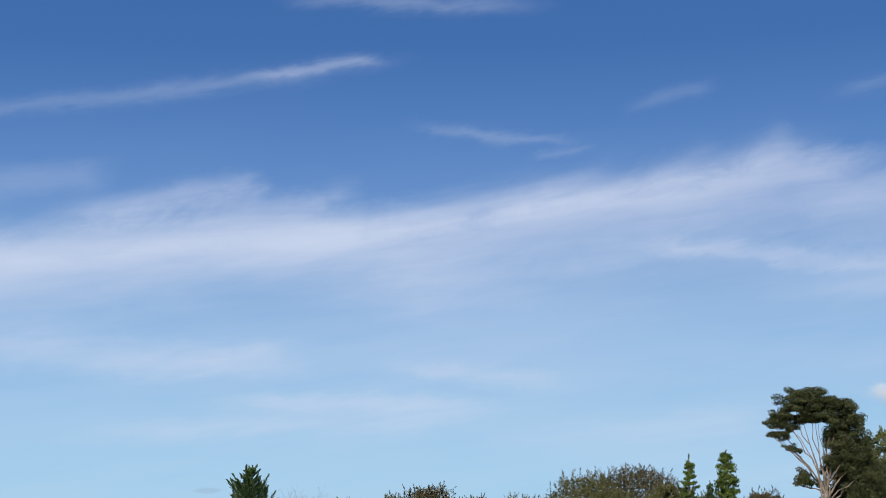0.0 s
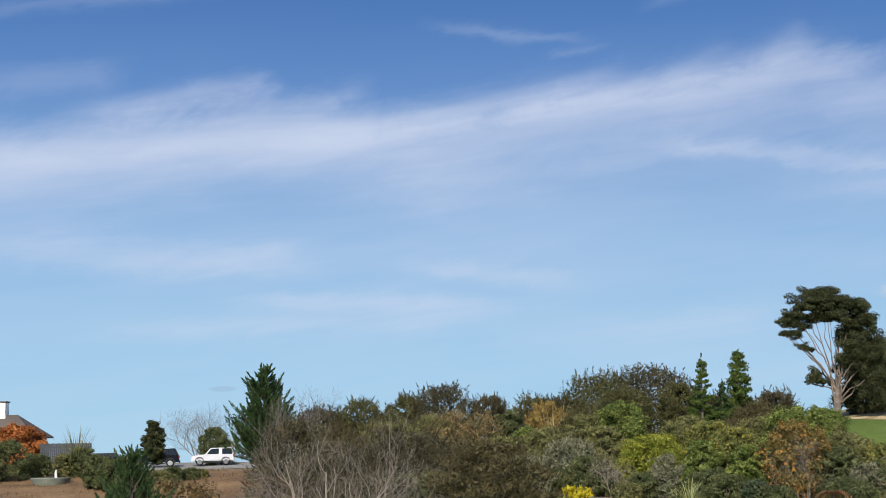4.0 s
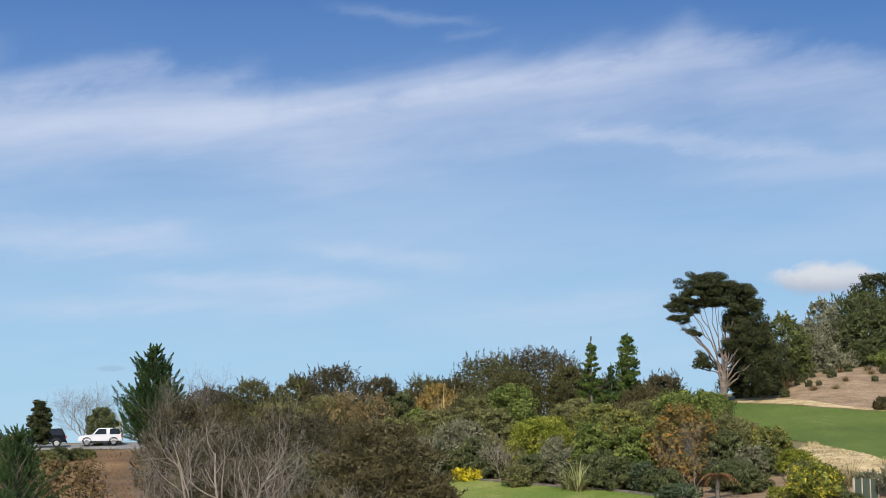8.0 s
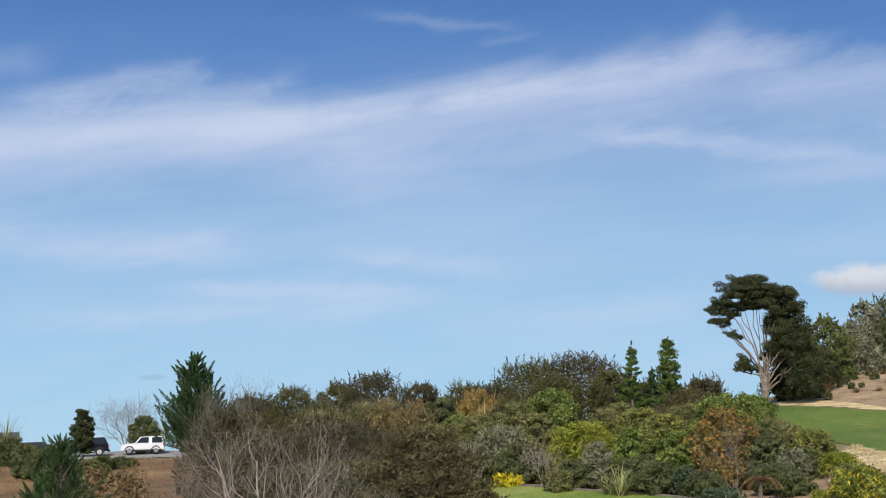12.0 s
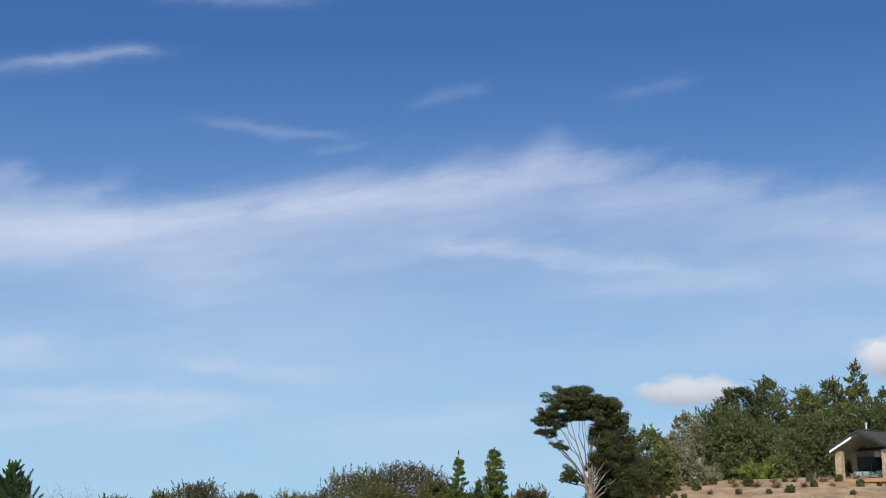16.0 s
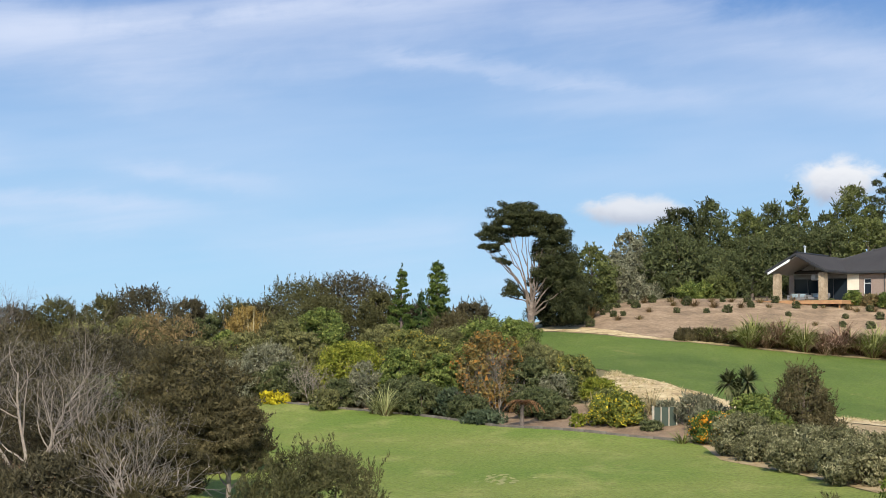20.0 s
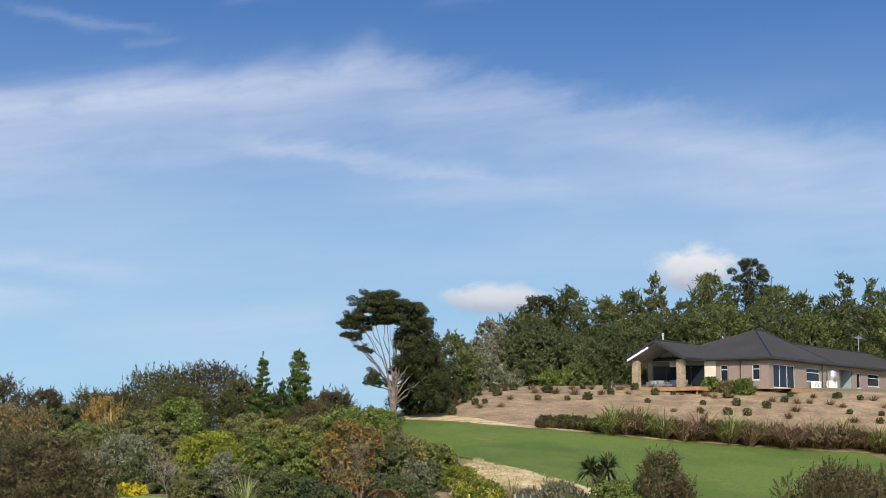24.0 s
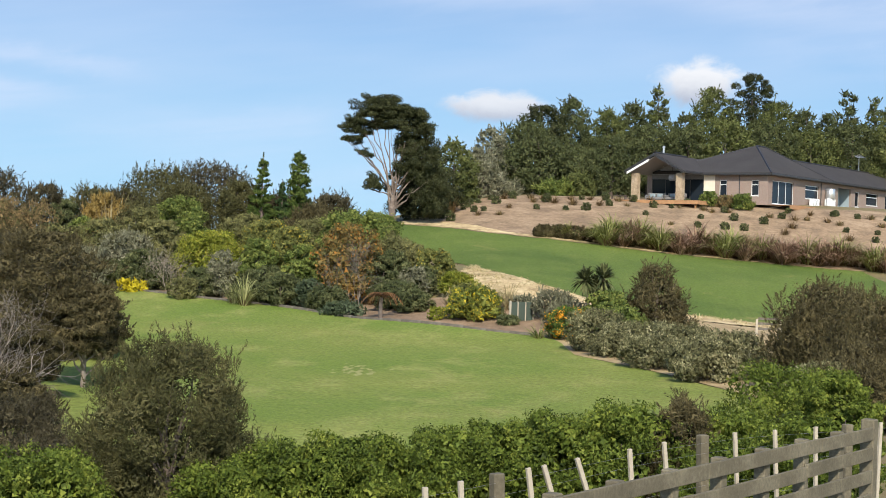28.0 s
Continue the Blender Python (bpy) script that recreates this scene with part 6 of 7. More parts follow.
def cabbage_tree(x, y, h, seed):
    rng = np.random.default_rng(seed)
    t = thing("cabbage_tree", at(x, y, -0.05), "cabbage tree with dark spiky leaf heads and a hanging dead skirt", "tree")
    for dx, dz, ln in ((-0.5, h - 0.85, 1.05), (0.45, h - 0.75, 1.1), (0.0, h - 1.2, 0.95)):
        top = np.array((dx, rng.uniform(-0.2, 0.2), dz))
        part("stem", limb((0.1 * dx, 0, 0), top, 0.10, 0.07, rng, 0.06, 6, 7), "bark_dark", t)
        vs, fs = [], []
        for k in range(170):
            d = unit(rng.normal(0, 1, 3) + (0, 0, 0.55))
            s = unit(np.cross(d, (0, 0, 1.0))) * 0.055
            l = ln * rng.uniform(0.75, 1.05)
            p0, p1, p2 = top, top + d * l * 0.6, top + d * l + (0, 0, -0.18 * l)
            b = len(vs)
            vs += [p0 - s * 0.5, p0 + s * 0.5, p1 + s, p1 - s, p2]
            fs += [[b, b + 1, b + 2, b + 3], [b + 3, b + 2, b + 4]]
        part("leaf_head", (np.array(vs), fs), "leaf_dark", t)
    part("dead_leaf_skirt", blades(rng, 30, 1.2, 0.05, 0.4, 0.2, 0.3, 3), "leaf_tan", t, "dry straw-coloured hanging leaves")


cabbage_tree(7.8, 84.6, 3.6, 91)


def tree_fern(x, y):
    rng = np.random.default_rng(92)
    t = thing("tree_fern", at(x, y, -0.05), "small tree fern with rusty brown dying fronds", "fern")
    part("trunk", tube([(0, 0, 0), (0, 0, 0.8), (0.05, 0, 1.35)], (0.13, 0.11, 0.09), 8), "bark_dark", t)
    for k in range(14):
        a = k * 0.45 + rng.uniform(-0.1, 0.1)
        o = np.array((math.cos(a), math.sin(a), 0))
        s = np.array((-o[1], o[0], 0))
        tt = np.linspace(0, 1, 12)
        ln = rng.uniform(0.7, 1.2)
        spine = o * (tt * ln)[:, None] + np.array((0.05, 0, 1.35)) + np.array((0, 0, 1.0)) * (0.95 * tt - 1.3 * tt ** 2)[:, None]
        vs, fs = [], []
        for q in range(1, 12):
            for sg in (-1, 1):
                b = len(vs)
                wd = 0.32 * math.sin(math.pi * (0.12 + 0.85 * tt[q]))
                vs += [spine[q] - o * 0.04, spine[q] + o * 0.05, spine[q] + s * sg * wd + o * 0.08 - np.array((0, 0, 0.2))]
                fs.append([b, b + 1, b + 2])
        part("frond", (np.array(vs), fs), "leaf_fern", t)


tree_fern(-3.3, 89.9)

# ---- small planting on the bank ----
bank = {
    0: shrub("bank_ball", 6.0, 140.0, 0.9, 0.75, "small clipped dark green bush on the mulched bank", "bank_bush"),
    1: shrub("bank_ball", 6.5, 140.0, 0.8, 0.7, "small dark green bush on the mulched bank", "bank_bush"),
    2: flax(7.0, 140.0, 0.75, "tan", "rust-brown tussock on the mulched bank", 70, 95, 0.04, 0.9, 0.5, "tussock", "grass clump"),
    3: flax(7.5, 140.0, 0.6, "russet", "small reddish tussock on the mulched bank", 60, 96, 0.04, 0.9, 0.5, "tussock", "grass clump"),
}
for q in bank.values():
    tagged(q, group="plants on the bank")
first = dict.fromkeys(bank, True)
rng = np.random.default_rng(12)
top_edge = curve_through([(-1.0, 145.0), (4.0, 152.0), (10, 154.5), (20, 154), (32, 151.5), (44, 150)], 40)
low_edge = curve_through([(-2.0, 139.5), (1.5, 137.0), (8.0, 134.0), (16, 134), (26, 134), (44, 134)], 40)
for row, f in enumerate((0.99, 0.82, 0.64, 0.46, 0.25)):
    for k in range(row % 2, 40, 2 if row > 1 else 1):
        if rng.random() < (0.12, 0.22, 0.25, 0.4, 0.6)[row]:
            continue
        p = low_edge[k] * (1 - f) + top_edge[k] * f + rng.normal(0, 0.35, 2)
        kind = int(rng.choice(4, p=(0.38, 0.22, 0.22, 0.18)))
        m = at(float(p[0]), float(p[1]), 0.0, rng.uniform(0, 360)) @ Matrix.Scale(rng.uniform(0.75, 1.25) * (0.85 if kind < 2 else 1.05), 4)
        if first[kind]:
            bank[kind].matrix_basis, first[kind] = m, False
        else:
            c = copy_thing(bank[kind], m)
            c.matrix_basis = m
shrub("broadleaf", 24.4, 152.7, 1.7, 1.5, "rounded yellow-green bush against the house wall")
shrub("broadleaf", 27.3, 151.6, 2.0, 1.6, "rounded green bush against the house wall")
shrub("russet", 25.9, 152.4, 1.9, 1.3, "reddish-brown bush between two green ones")
flax(-0.5, 144.5, 1.5, "straw", "pale dry grass tuft at the end of the bank", 70, 97, 0.05, 0.8, 0.4, "tussock", "grass clump")
flax(0.6, 145.5, 1.7, "tan", "rusty dry grass tuft at the end of the bank", 70, 98, 0.05, 0.8, 0.4, "tussock", "grass clump")

# ---- timber edging ----
M.update({
    "old_timber": mottled("old_timber", ((0.3, (0.05, 0.042, 0.032)), (0.5, (0.105, 0.09, 0.07)), (0.72, (0.18, 0.155, 0.125))), 2.5, fine=25.0, bump=0.5),
    "fence_board": mottled("fence_board", ((0.25, (0.042, 0.035, 0.020)), (0.5, (0.10, 0.084, 0.052)), (0.72, (0.185, 0.160, 0.105))), 1.6, fine=22.0, bump=0.5, dist=0.01),
    "batten": mottled("batten", ((0.3, (0.24, 0.205, 0.15)), (0.7, (0.38, 0.33, 0.25))), 3.0, fine=25.0, bump=0.3),
    "scuffed_turf": mottled("scuffed_turf", ((0.3, (0.21, 0.21, 0.06)), (0.7, (0.30, 0.28, 0.10))), 4.0),
    "wire": mottled("wire", ((0.3, (0.16, 0.16, 0.16)), (0.7, (0.26, 0.26, 0.26))), 3.0, rough=0.5, metal=0.5),
    "green_glass": glass_material("green_glass", (0.055, 0.07, 0.055)),
    "rubber": mottled("rubber", ((0.3, (0.012, 0.012, 0.012)), (0.7, (0.03, 0.03, 0.03))), 3.0, rough=0.8),
    "car_white": mottled("car_white", ((0.3, (0.42, 0.41, 0.43)), (0.7, (0.50, 0.49, 0.50))), 0.6, rough=0.25, bump=0.0),
    "car_black": mottled("car_black", ((0.3, (0.004, 0.005, 0.008)), (0.7, (0.008, 0.009, 0.013))), 0.6, rough=0.4, bump=0.0, spec=0.05),
    "car_green": mottled("car_green", ((0.3, (0.006, 0.009, 0.009)), (0.7, (0.010, 0.014, 0.014))), 0.6, rough=0.4, bump=0.0, spec=0.05),
    "lamp_glass": mottled("lamp_glass", ((0.3, (0.6, 0.6, 0.58)), (0.7, (0.75, 0.75, 0.72))), 2.0, rough=0.1, bump=0.0),
    "tail_glass": mottled("tail_glass", ((0.3, (0.35, 0.02, 0.02)), (0.7, (0.45, 0.04, 0.03))), 2.0, rough=0.15, bump=0.0),
    "roof_brown": mottled("roof_brown", ((0.3, (0.06, 0.045, 0.035)), (0.7, (0.10, 0.08, 0.065))), 1.0, rough=0.7),
    "wall_brown": mottled("wall_brown", ((0.3, (0.16, 0.09, 0.06)), (0.7, (0.24, 0.15, 0.10))), 1.0, rough=0.8),
    "dark_boards": mottled("dark_boards", ((0.3, (0.02, 0.021, 0.024)), (0.7, (0.04, 0.042, 0.048))), 2.0, rough=0.7),
    "trough_stone": mottled("trough_stone", ((0.3, (0.10, 0.115, 0.09)), (0.7, (0.19, 0.20, 0.16))), 2.0, rough=0.8),
})
edging = thing("timber_edging", at(-2.4, 88.3), "weathered grey timber sleeper edging between lawn and garden", "edging")
edge_inv = edging.matrix_world.inverted()
line = curve_through(KERB, 30)
rng = np.random.default_rng(14)
for k in range(29):
    a, b = line[k], line[k + 1]
    ln = float(np.linalg.norm(b - a))
    c = (a + b) / 2
    m = pose(float(c[0]), float(c[1]), float(ground(*c)[0]) + 0.03 + rng.uniform(-0.02, 0.02), 0, math.degrees(math.atan2(ground(*a)[0] - ground(*b)[0], ln)), math.degrees(math.atan2(b[1] - a[1], b[0] - a[0])) + rng.uniform(-0.6, 0.6))
    s = part("sleeper", bevelled(-ln / 2 + 0.01, ln / 2 - 0.01, -0.08, 0.10, -0.1, 0.12, 0.015), "old_timber", edging)
    s.matrix_local = edge_inv @ m

# glazed screen with pale posts in the garden
screen = thing("garden_screen", at(4.25, 87.3, 0, 36), "low glazed screen with pale posts in the garden", "screen")
for k, x in enumerate((-0.78, -0.26, 0.26, 0.78)):
    part("post", bevelled(x - (0.06 if k == 0 else 0.025), x + (0.06 if k == 0 else 0.025), -0.04, 0.04, -0.2, 1.1 - 0.03 * k, 0.01), "batten", screen)
for x in (-0.52, 0.0, 0.52):
    part("pane", box(x - 0.21, x + 0.21, -0.012, 0.0, 0.08, 1.05), "green_glass", screen, "dark green glass panel")

gate = thing("garden_gate", at(17.2, 86.8, 0, -12), "small weathered white-painted timber gate", "gate")
for x in (-0.6, 0.6):
    part("post", bevelled(x - 0.06, x + 0.06, -0.06, 0.06, -0.2, 0.85, 0.01), "batten", gate)
for z in (0.35, 0.62, 0.88):
    part("rail", bevelled(-0.54, 0.54, -0.03, 0.0, z - 0.06, z + 0.06, 0.008), "old_timber", gate)

# ---- board fence and wire fence in front ----
fence = thing("board_fence", pose(1.14, 13.9, 2.85), "weathered grey rail fence of wide boards on square posts", "fence")
fa, fb, run = np.array((1.14, 13.9)), np.array((5.29, 20.22)), 0.0
fdir = unit(fb - fa)
turn = math.degrees(math.atan2(fdir[1], fdir[0]))
length = float(np.linalg.norm(fb - fa))
rng = np.random.default_rng(17)
TOP = 1.13
fence.matrix_world = pose(1.14, 13.9, 2.85, 0, 0, turn)
for r, z in enumerate((TOP, TOP - 0.265, TOP - 0.53, TOP - 0.795)):
    x = -4.2
    while x < length:
        ln = min(rng.uniform(2.9, 3.7), length + 0.02 - x)
        b = part("rail_board", bevelled(x + 0.004, x + ln - 0.004, -0.045, -0.005, z - 0.155, z, 0.006), "fence_board", fence)
        b.rotation_euler[1] = radians(rng.uniform(-0.15, 0.15))
        x += ln
x = -3.6
while x < length + 0.1:
    part("post", bevelled(x - 0.075, x + 0.075, 0.0, 0.13, -0.5, TOP + rng.uniform(-0.01, 0.03), 0.012), "fence_board", fence)
    x += 1.13
part("end_post", bevelled(length - 0.02, length + 0.15, -0.05, 0.12, -0.5, TOP + 0.09, 0.015), "fence_board", fence)

wires = thing("wire_fence", pose(2.15, 18.47, 2.8), "post and wire fence with thin pale battens, some leaning", "fence")
wire_inv = wires.matrix_world.inverted()
wl = curve_through([(-1.4, 13.2), (-0.1, 15.04), (1.09, 16.83), (2.64, 19.25), (3.7, 20.6), (5.3, 21.9), (7.6, 23.6)], 200)
for x, y, kind, lean in ((-0.1, 15.04, 0, -4), (0.23, 15.51, 0, -4), (0.59, 16.12, 1, -3), (0.92, 16.59, 0, -9), (1.09, 16.83, 0, -20), (1.48, 17.48, 0, -22), (2.15, 18.47, 0, -6), (2.64, 19.25, 0, -7), (3.23, 20.15, 1, -2),
                         (3.69, 20.53, 0, -5), (4.28, 20.99, 0, -4), (4.92, 21.53, 0, -2), (5.45, 22.0, 1, 0), (6.0, 22.4, 0, 2), (6.6, 22.85, 0, -3)):
    z = float(ground(x, y)[0])
    top = 3.83 - z
    ob = part("post" if kind else "batten", bevelled(-0.062 if kind else -0.025, 0.062 if kind else 0.025, -0.055 if kind else -0.02, 0.055 if kind else 0.02, -0.3 if kind else 0.05, top, 0.01 if kind else 0.004), "batten" if not kind else "fence_board", wires)
    ob.matrix_local = wire_inv @ pose(x, y, z, 0, 0, 0) @ pose(0, 0, top, 0, lean, 30) @ pose(0, 0, -top)
for h in (0.25, 0.45, 0.65, 0.85, 0.98):
    zs = ground(wl[:, 0], wl[:, 1]) * 0.0 + 2.78 + h * 0.98
    w = part("wire", tube(np.column_stack([wl, zs])[::8], np.full(25, 0.0014), 4), "wire", wires)
    w.matrix_local = wire_inv

# ---- parked cars ----


def car(m, length, height, body_mat, profile, glass, wheel_r, label, hub="aluminium"):
    """A car from its side outline, facing +x: body shell with narrower cabin, glazing, wheels, lamps and bumpers."""
    c = thing("car", m, label, "car")
    half = 0.86

    def shell(outline, w0, w1, z0, z1):
        n = len(outline)
        vs = []
        for sgn in (-1, 1):
            for x, z in outline:
                w = w0 + (w1 - w0) * np.clip((z - z0) / max(z1 - z0, 1e-3), 0, 1)
                vs.append((x, sgn * w, z))
        bm = bmesh.new()
        v = [bm.verts.new(p) for p in vs]
        bm.faces.new(v[:n]), bm.faces.new(v[n:][::-1])
        for k in range(n):
            bm.faces.new((v[k], v[n + k], v[n + (k + 1) % n], v[(k + 1) % n]))
        bmesh.ops.recalc_face_normals(bm, faces=bm.faces[:])
        bmesh.ops.bevel(bm, geom=bm.edges[:], offset=0.045, segments=2, affect='EDGES')
        return bm

    body = part("body", shell(profile[0], half, half - 0.02, 0.3, 1.0), body_mat, c)
    part("cabin", shell(profile[1], half - 0.03, half - 0.2, 1.0, height), body_mat, c)
    for g in glass:
        for sgn in (-1, 1):
            vs = []
            for x, z in g:
                w = half - 0.03 + (-0.17) * np.clip((z - 1.0) / (height - 1.0), 0, 1)
                vs += [(x, sgn * (w + 0.012), z)]
            n = len(g)
            vs += [(x, y - sgn * 0.02, z) for x, y, z in vs]
            part("side_window", (np.array(vs), [list(range(n)), list(range(2 * n - 1, n - 1, -1))] + [[k, n + k, n + (k + 1) % n, (k + 1) % n] for k in range(n)]), "glass", c, "dark side window")
    for x in (length * 0.31, -length * 0.31):
        for sgn in (-1, 1):
            w = part("wheel", tube([(x, sgn * (half - 0.2), wheel_r), (x, sgn * (half - 0.19), wheel_r), (x, sgn * (half + 0.0), wheel_r), (x, sgn * (half + 0.02), wheel_r)], (wheel_r * 0.7, wheel_r, wheel_r, wheel_r * 0.9), 20), "rubber", c)
            part("rim", tube([(x, sgn * (half + 0.005), wheel_r), (x, sgn * (half + 0.03), wheel_r), (x, sgn * (half + 0.035), wheel_r)], (wheel_r * 0.60, wheel_r * 0.52, 0.02), 14), hub, w)
            part("wheel_arch", tube([(x + math.cos(a) * (wheel_r + 0.06), sgn * (half + 0.002), wheel_r + math.sin(a) * (wheel_r + 0.06)) for a in np.linspace(0.0, math.pi, 9)], np.full(9, 0.035), 5), "rubber", c)
    for sgn in (-1, 1):
        part("headlight", bevelled(length / 2 - 0.2, length / 2 - 0.02, sgn * 0.62 - 0.16, sgn * 0.62 + 0.16, 0.68, 0.82, 0.02), "lamp_glass", c)
        part("tail_light", bevelled(-length / 2 + 0.0, -length / 2 + 0.1, sgn * 0.74 - 0.09, sgn * 0.74 + 0.09, 0.8, 1.05, 0.02), "tail_glass", c)
        part("wing_mirror", bevelled(length * 0.14, length * 0.14 + 0.12, sgn * (half + 0.08) - 0.09, sgn * (half + 0.08) + 0.09, 1.0, 1.14, 0.02), body_mat, c)
        part("sill", bevelled(-length * 0.2, length * 0.2, sgn * (half - 0.02) - 0.03, sgn * (half - 0.02) + 0.03, 0.28, 0.38, 0.01), "rubber", c)
    for x in (length / 2 - 0.06, -length / 2 - 0.04):
        part("bumper", bevelled(x, x + 0.12, -half + 0.05, half - 0.05, 0.36, 0.6, 0.03), body_mat, c)
    return c


WB = [(1.95, 0.42), (1.98, 0.72), (1.88, 0.92), (0.72, 1.04), (-1.9, 1.06), (-1.95, 0.45)]
WC = [(0.75, 1.0), (0.18, 1.62), (-1.82, 1.66), (-1.90, 1.0)]
car(pose(-61.5, 144.45, 4.78, 0, 0, 203.5), 3.9, 1.66, "car_white", (WB, WC),
    [[(0.56, 1.06), (0.14, 1.55), (-0.55, 1.57), (-0.55, 1.06)], [(-0.85, 1.06), (-0.85, 1.57), (-1.72, 1.58), (-1.78, 1.06)]], 0.36, "white two-door off-road car parked by the bank", "tank")
BB = [(2.55, 0.42), (2.6, 0.75), (2.45, 0.95), (1.1, 1.08), (-2.2, 1.12), (-2.3, 0.45)]
BC = [(1.15, 1.05), (0.35, 1.64), (-1.9, 1.72), (-2.25, 1.05)]
black = car(pose(-66.4, 142.3, 4.70, 0, 0, 203.5), 4.65, 1.75, "car_black", (BB, BC),
            [[(0.92, 1.12), (0.30, 1.56), (-0.35, 1.6), (-0.35, 1.12)], [(-0.45, 1.12), (-0.45, 1.6), (-1.25, 1.63), (-1.25, 1.12)], [(-1.35, 1.12), (-1.35, 1.63), (-1.85, 1.62), (-2.0, 1.12)]], 0.38, "black off-road wagon parked behind a white car", "soffit")
for s in (-0.6, 0.6):
    part("roof_rail", tube([(0.2, s, 1.76), (0.1, s, 1.84), (-1.6, s, 1.86), (-1.8, s, 1.78)], (0.025,) * 4, 6), "aluminium", black)
car(pose(-71.2, 140.6, 4.55, 0, 0, 200), 4.6, 1.55, "car_green", (BB, [(1.0, 1.05), (0.3, 1.5), (-1.5, 1.54), (-2.1, 1.05)]),
    [[(0.85, 1.1), (0.25, 1.44), (-0.35, 1.46), (-0.35, 1.1)], [(-0.45, 1.1), (-0.45, 1.46), (-1.3, 1.47), (-1.7, 1.1)]], 0.33, "dark green car half hidden behind shrubs")

# ---- far cottage, screen fence and trough beside the drive ----
cot = thing("cottage", pose(-88.5, 148.5, 4.9, 0, 0, 12), "brown cottage with a dark roof and a cream chimney", "house")
part("wall", box(-6, 5.6, -3, 3, -0.3, 2.9), "wall_brown", cot)
part("roof", roof_solid(hip(-7, 6.6, -3.6, 3.6, 2.9, 2.2, -4, 4.0, 0), 0.15), "roof_brown", cot)
chim = part("chimney", bevelled(1.3, 2.9, -0.6, 0.6, 3.5, 6.3, 0.03), "white_paint", cot, "cream rendered chimney")
part("chimney_cap", bevelled(1.2, 3.0, -0.7, 0.7, 6.3, 6.45, 0.02), "roof_brown", chim)
w = part("window", box(2.0, 3.6, -3.06, -3.0, 0.9, 2.1), "white_paint", cot)
part("pane", box(2.1, 3.5, -3.08, -3.06, 1.0, 2.0), "glass", w)
dark = thing("board_screen", pose(-74.0, 139.6, 4.4, 0, 0, 27), "tall dark close-boarded screen fence", "fence")
for k in range(26):
    part("board", box(-2.4 + 0.18 * k, -2.4 + 0.18 * k + 0.165, -0.02, 0.02, -0.2, 2.62 - 0.01 * (k % 3)), "dark_boards", dark)
part("rail", box(-2.4, 2.28, 0.02, 0.07, 2.2, 2.3), "dark_boards", dark)
trough = thing("garden_trough", at(-69.4, 128.2, 0.0, 10), "low grey-green stone trough on the bare ground", "trough")
part("basin", tube([(0, 0, -0.1), (0, 0, 0.45), (0, 0, 0.55), (0, 0, 0.5), (0, 0, 0.3)], (1.4, 1.7, 1.75, 1.55, 1.3), 24), "trough_stone", trough, smooth=True)
part("spout", tube([(0.7, -0.8, 0.4), (0.7, -0.8, 1.0), (0.75, -0.9, 1.15)], (0.12, 0.1, 0.08), 8), "white_paint", trough, "small white spout")


# ---- dry grass on the cut bank, one mass ----
rng = np.random.default_rng(77)
near, far_line = curve_through([(0.5, 104), (3.9, 93.5), (7.7, 92), (10.4, 92.5), (14.2, 94.3), (24, 88), (34, 86)], 200), curve_through(UP_LOW[1:], 200)
vs, fs = [], []
for k in range(5200):
    q = rng.integers(0, 200)
    f = rng.random() ** 0.7 * 1.05
    p = near[q] * (1 - f) + far_line[q] * f + rng.normal(0, 0.15, 2)
    g = float(noise.noise((p[0] * 0.8, p[1] * 0.8, 5.0)))
    if g < -0.12:
        continue
    z = float(ground(*p)[0]) + 0.03
    hgt, d, s = rng.uniform(0.05, 0.17) * (1 + g), rng.normal(0, 0.14, 2), rng.normal(0, 0.03, 2)
    b = len(vs)
    vs += [(p[0] - s[0], p[1] - s[1], z), (p[0] + s[0] + 0.02, p[1] + s[1], z), (p[0] + d[0], p[1] + d[1], z + hgt)]
    fs.append([b, b + 1, b + 2])
tagged(part("dry_grass", (np.array(vs), fs), "leaf_straw"), "straw-coloured dry grass on the cut bank", "grass", kind="stuff")

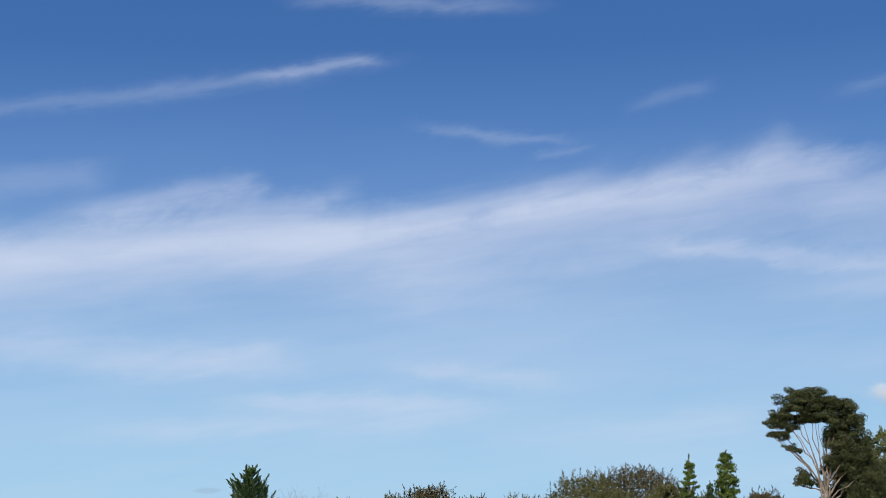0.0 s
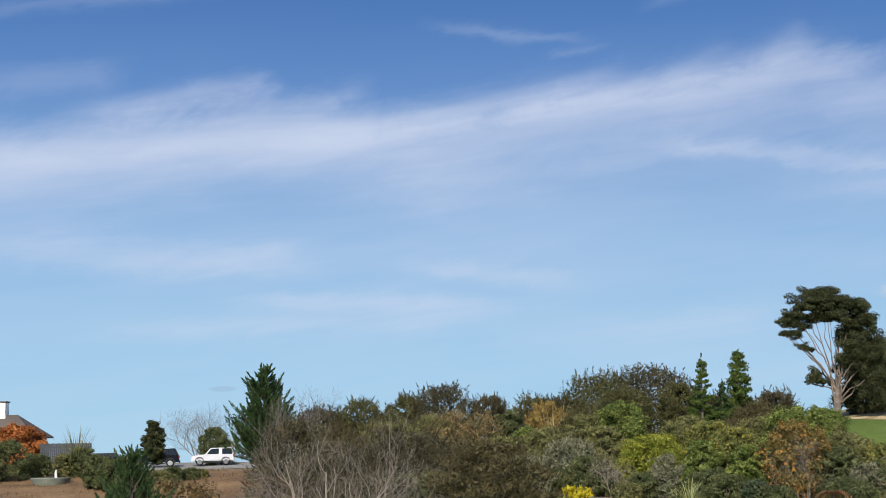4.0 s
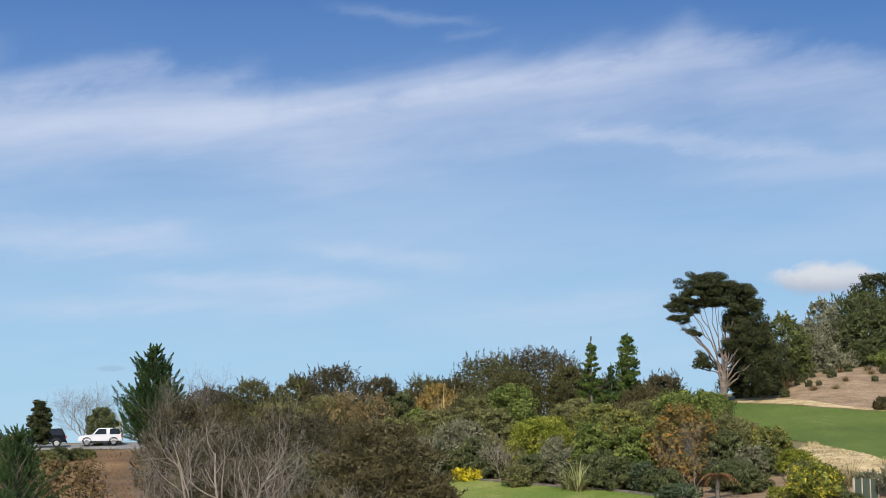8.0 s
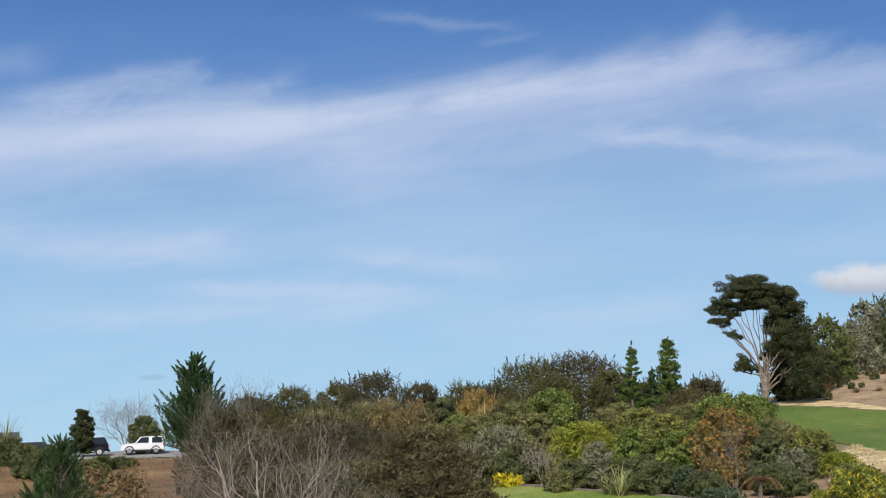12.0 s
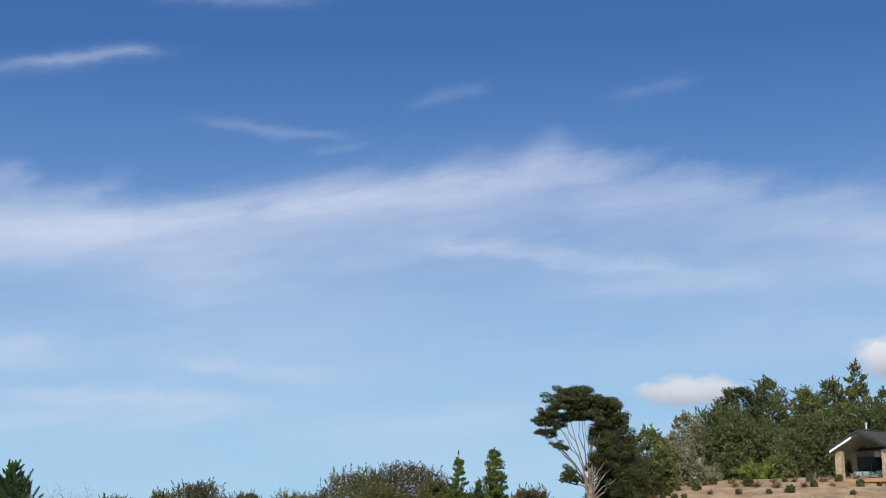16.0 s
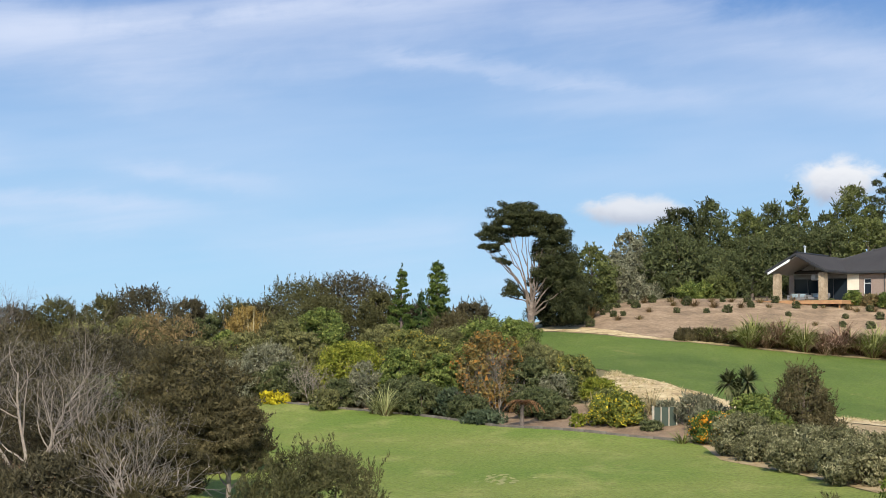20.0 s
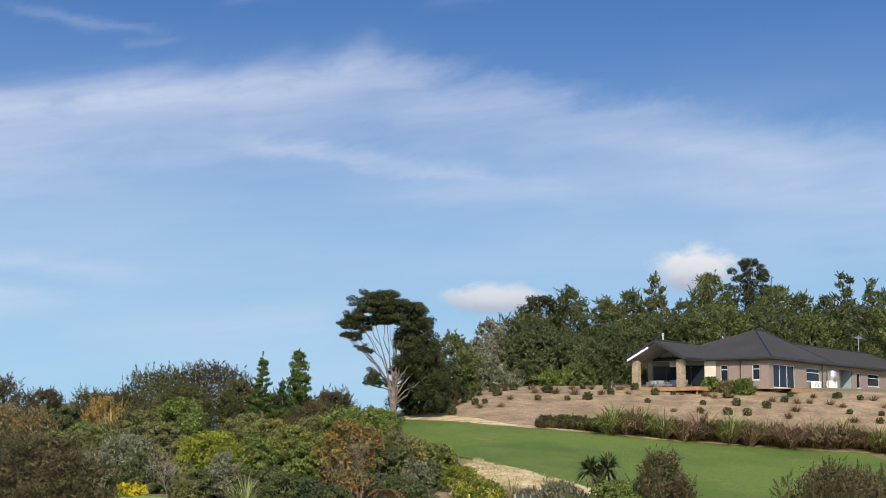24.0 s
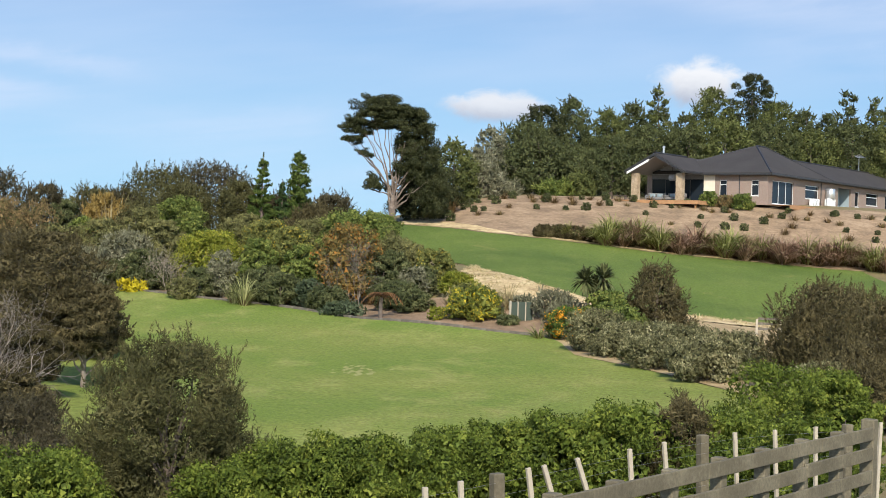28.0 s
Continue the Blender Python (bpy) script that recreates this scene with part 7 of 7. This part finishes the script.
rng = np.random.default_rng(78)
vs, fs = [], []
low_line, high_line = curve_through([(-40, 46), (-30, 46), (-21, 48), (-15, 54)], 200), curve_through([(-82, 136), (-66, 137.5), (-55, 139), (-44, 140)], 200)
for k in range(9000):
    q, f = rng.integers(0, 200), rng.random()
    p = low_line[q] * (1 - f) + high_line[q] * f + rng.normal(0, 0.3, 2)
    g = float(noise.noise((p[0] * 0.35, p[1] * 0.35, 9.0)))
    if g < -0.1:
        continue
    z = float(ground(*p)[0]) + 0.03
    hgt, d, wd = rng.uniform(0.10, 0.30) * (1 + g), rng.normal(0, 0.12, 2), 0.035
    b = len(vs)
    vs += [(p[0] - wd, p[1], z), (p[0] + wd, p[1], z), (p[0] + d[0], p[1] + d[1], z + hgt)]
    fs.append([b, b + 1, b + 2])
tagged(part("bank_grass", (np.array(vs), fs), "leaf_tan"), "brown dry grass on the bare earth bank", "grass", kind="stuff")

shrub("golden", -25.5, 124, 3.3, 5.3, "tall golden-brown plumed grass among dark bushes", "plume_grass")
flax(-24.8, 123.2, 5.2, "straw", "tall straw-coloured plumed grass among dark bushes", 46, 102, 0.09, 0.3, 0.15, "plume_grass", "grass clump")
flax(-26.9, 125.8, 5.2, "tan", "tall brown reedy grass among dark bushes", 120, 103, 0.06, 0.4, 0.15, "plume_grass", "grass clump")

# scuffed place on the lawn
vs, fs = [], []
rng = np.random.default_rng(5)
for k in range(34):
    p = np.array((-3.3, 65.2)) + (rng.normal(0, 0.45), rng.normal(0, 1.0)) + np.array((0.3, 0.9)) * rng.uniform(-1, 1)
    r, z = rng.uniform(0.06, 0.16), float(ground(*p)[0]) + 0.05
    b, a0 = len(vs), rng.uniform(0, 6.28)
    for j in range(6):
        q = p + np.array((math.cos(a0 + j * 1.047) * r * rng.uniform(0.6, 1.3), math.sin(a0 + j * 1.047) * r * 2.2 * rng.uniform(0.6, 1.3)))
        vs.append((q[0], q[1], float(ground(*q)[0]) + 0.052))
    fs.append(list(range(b, b + 6)))
tagged(part("worn_patch", (np.array(vs), fs), "scuffed_turf"), "scuffed pale dry patch in the lawn", "lawn patch", kind="stuff")
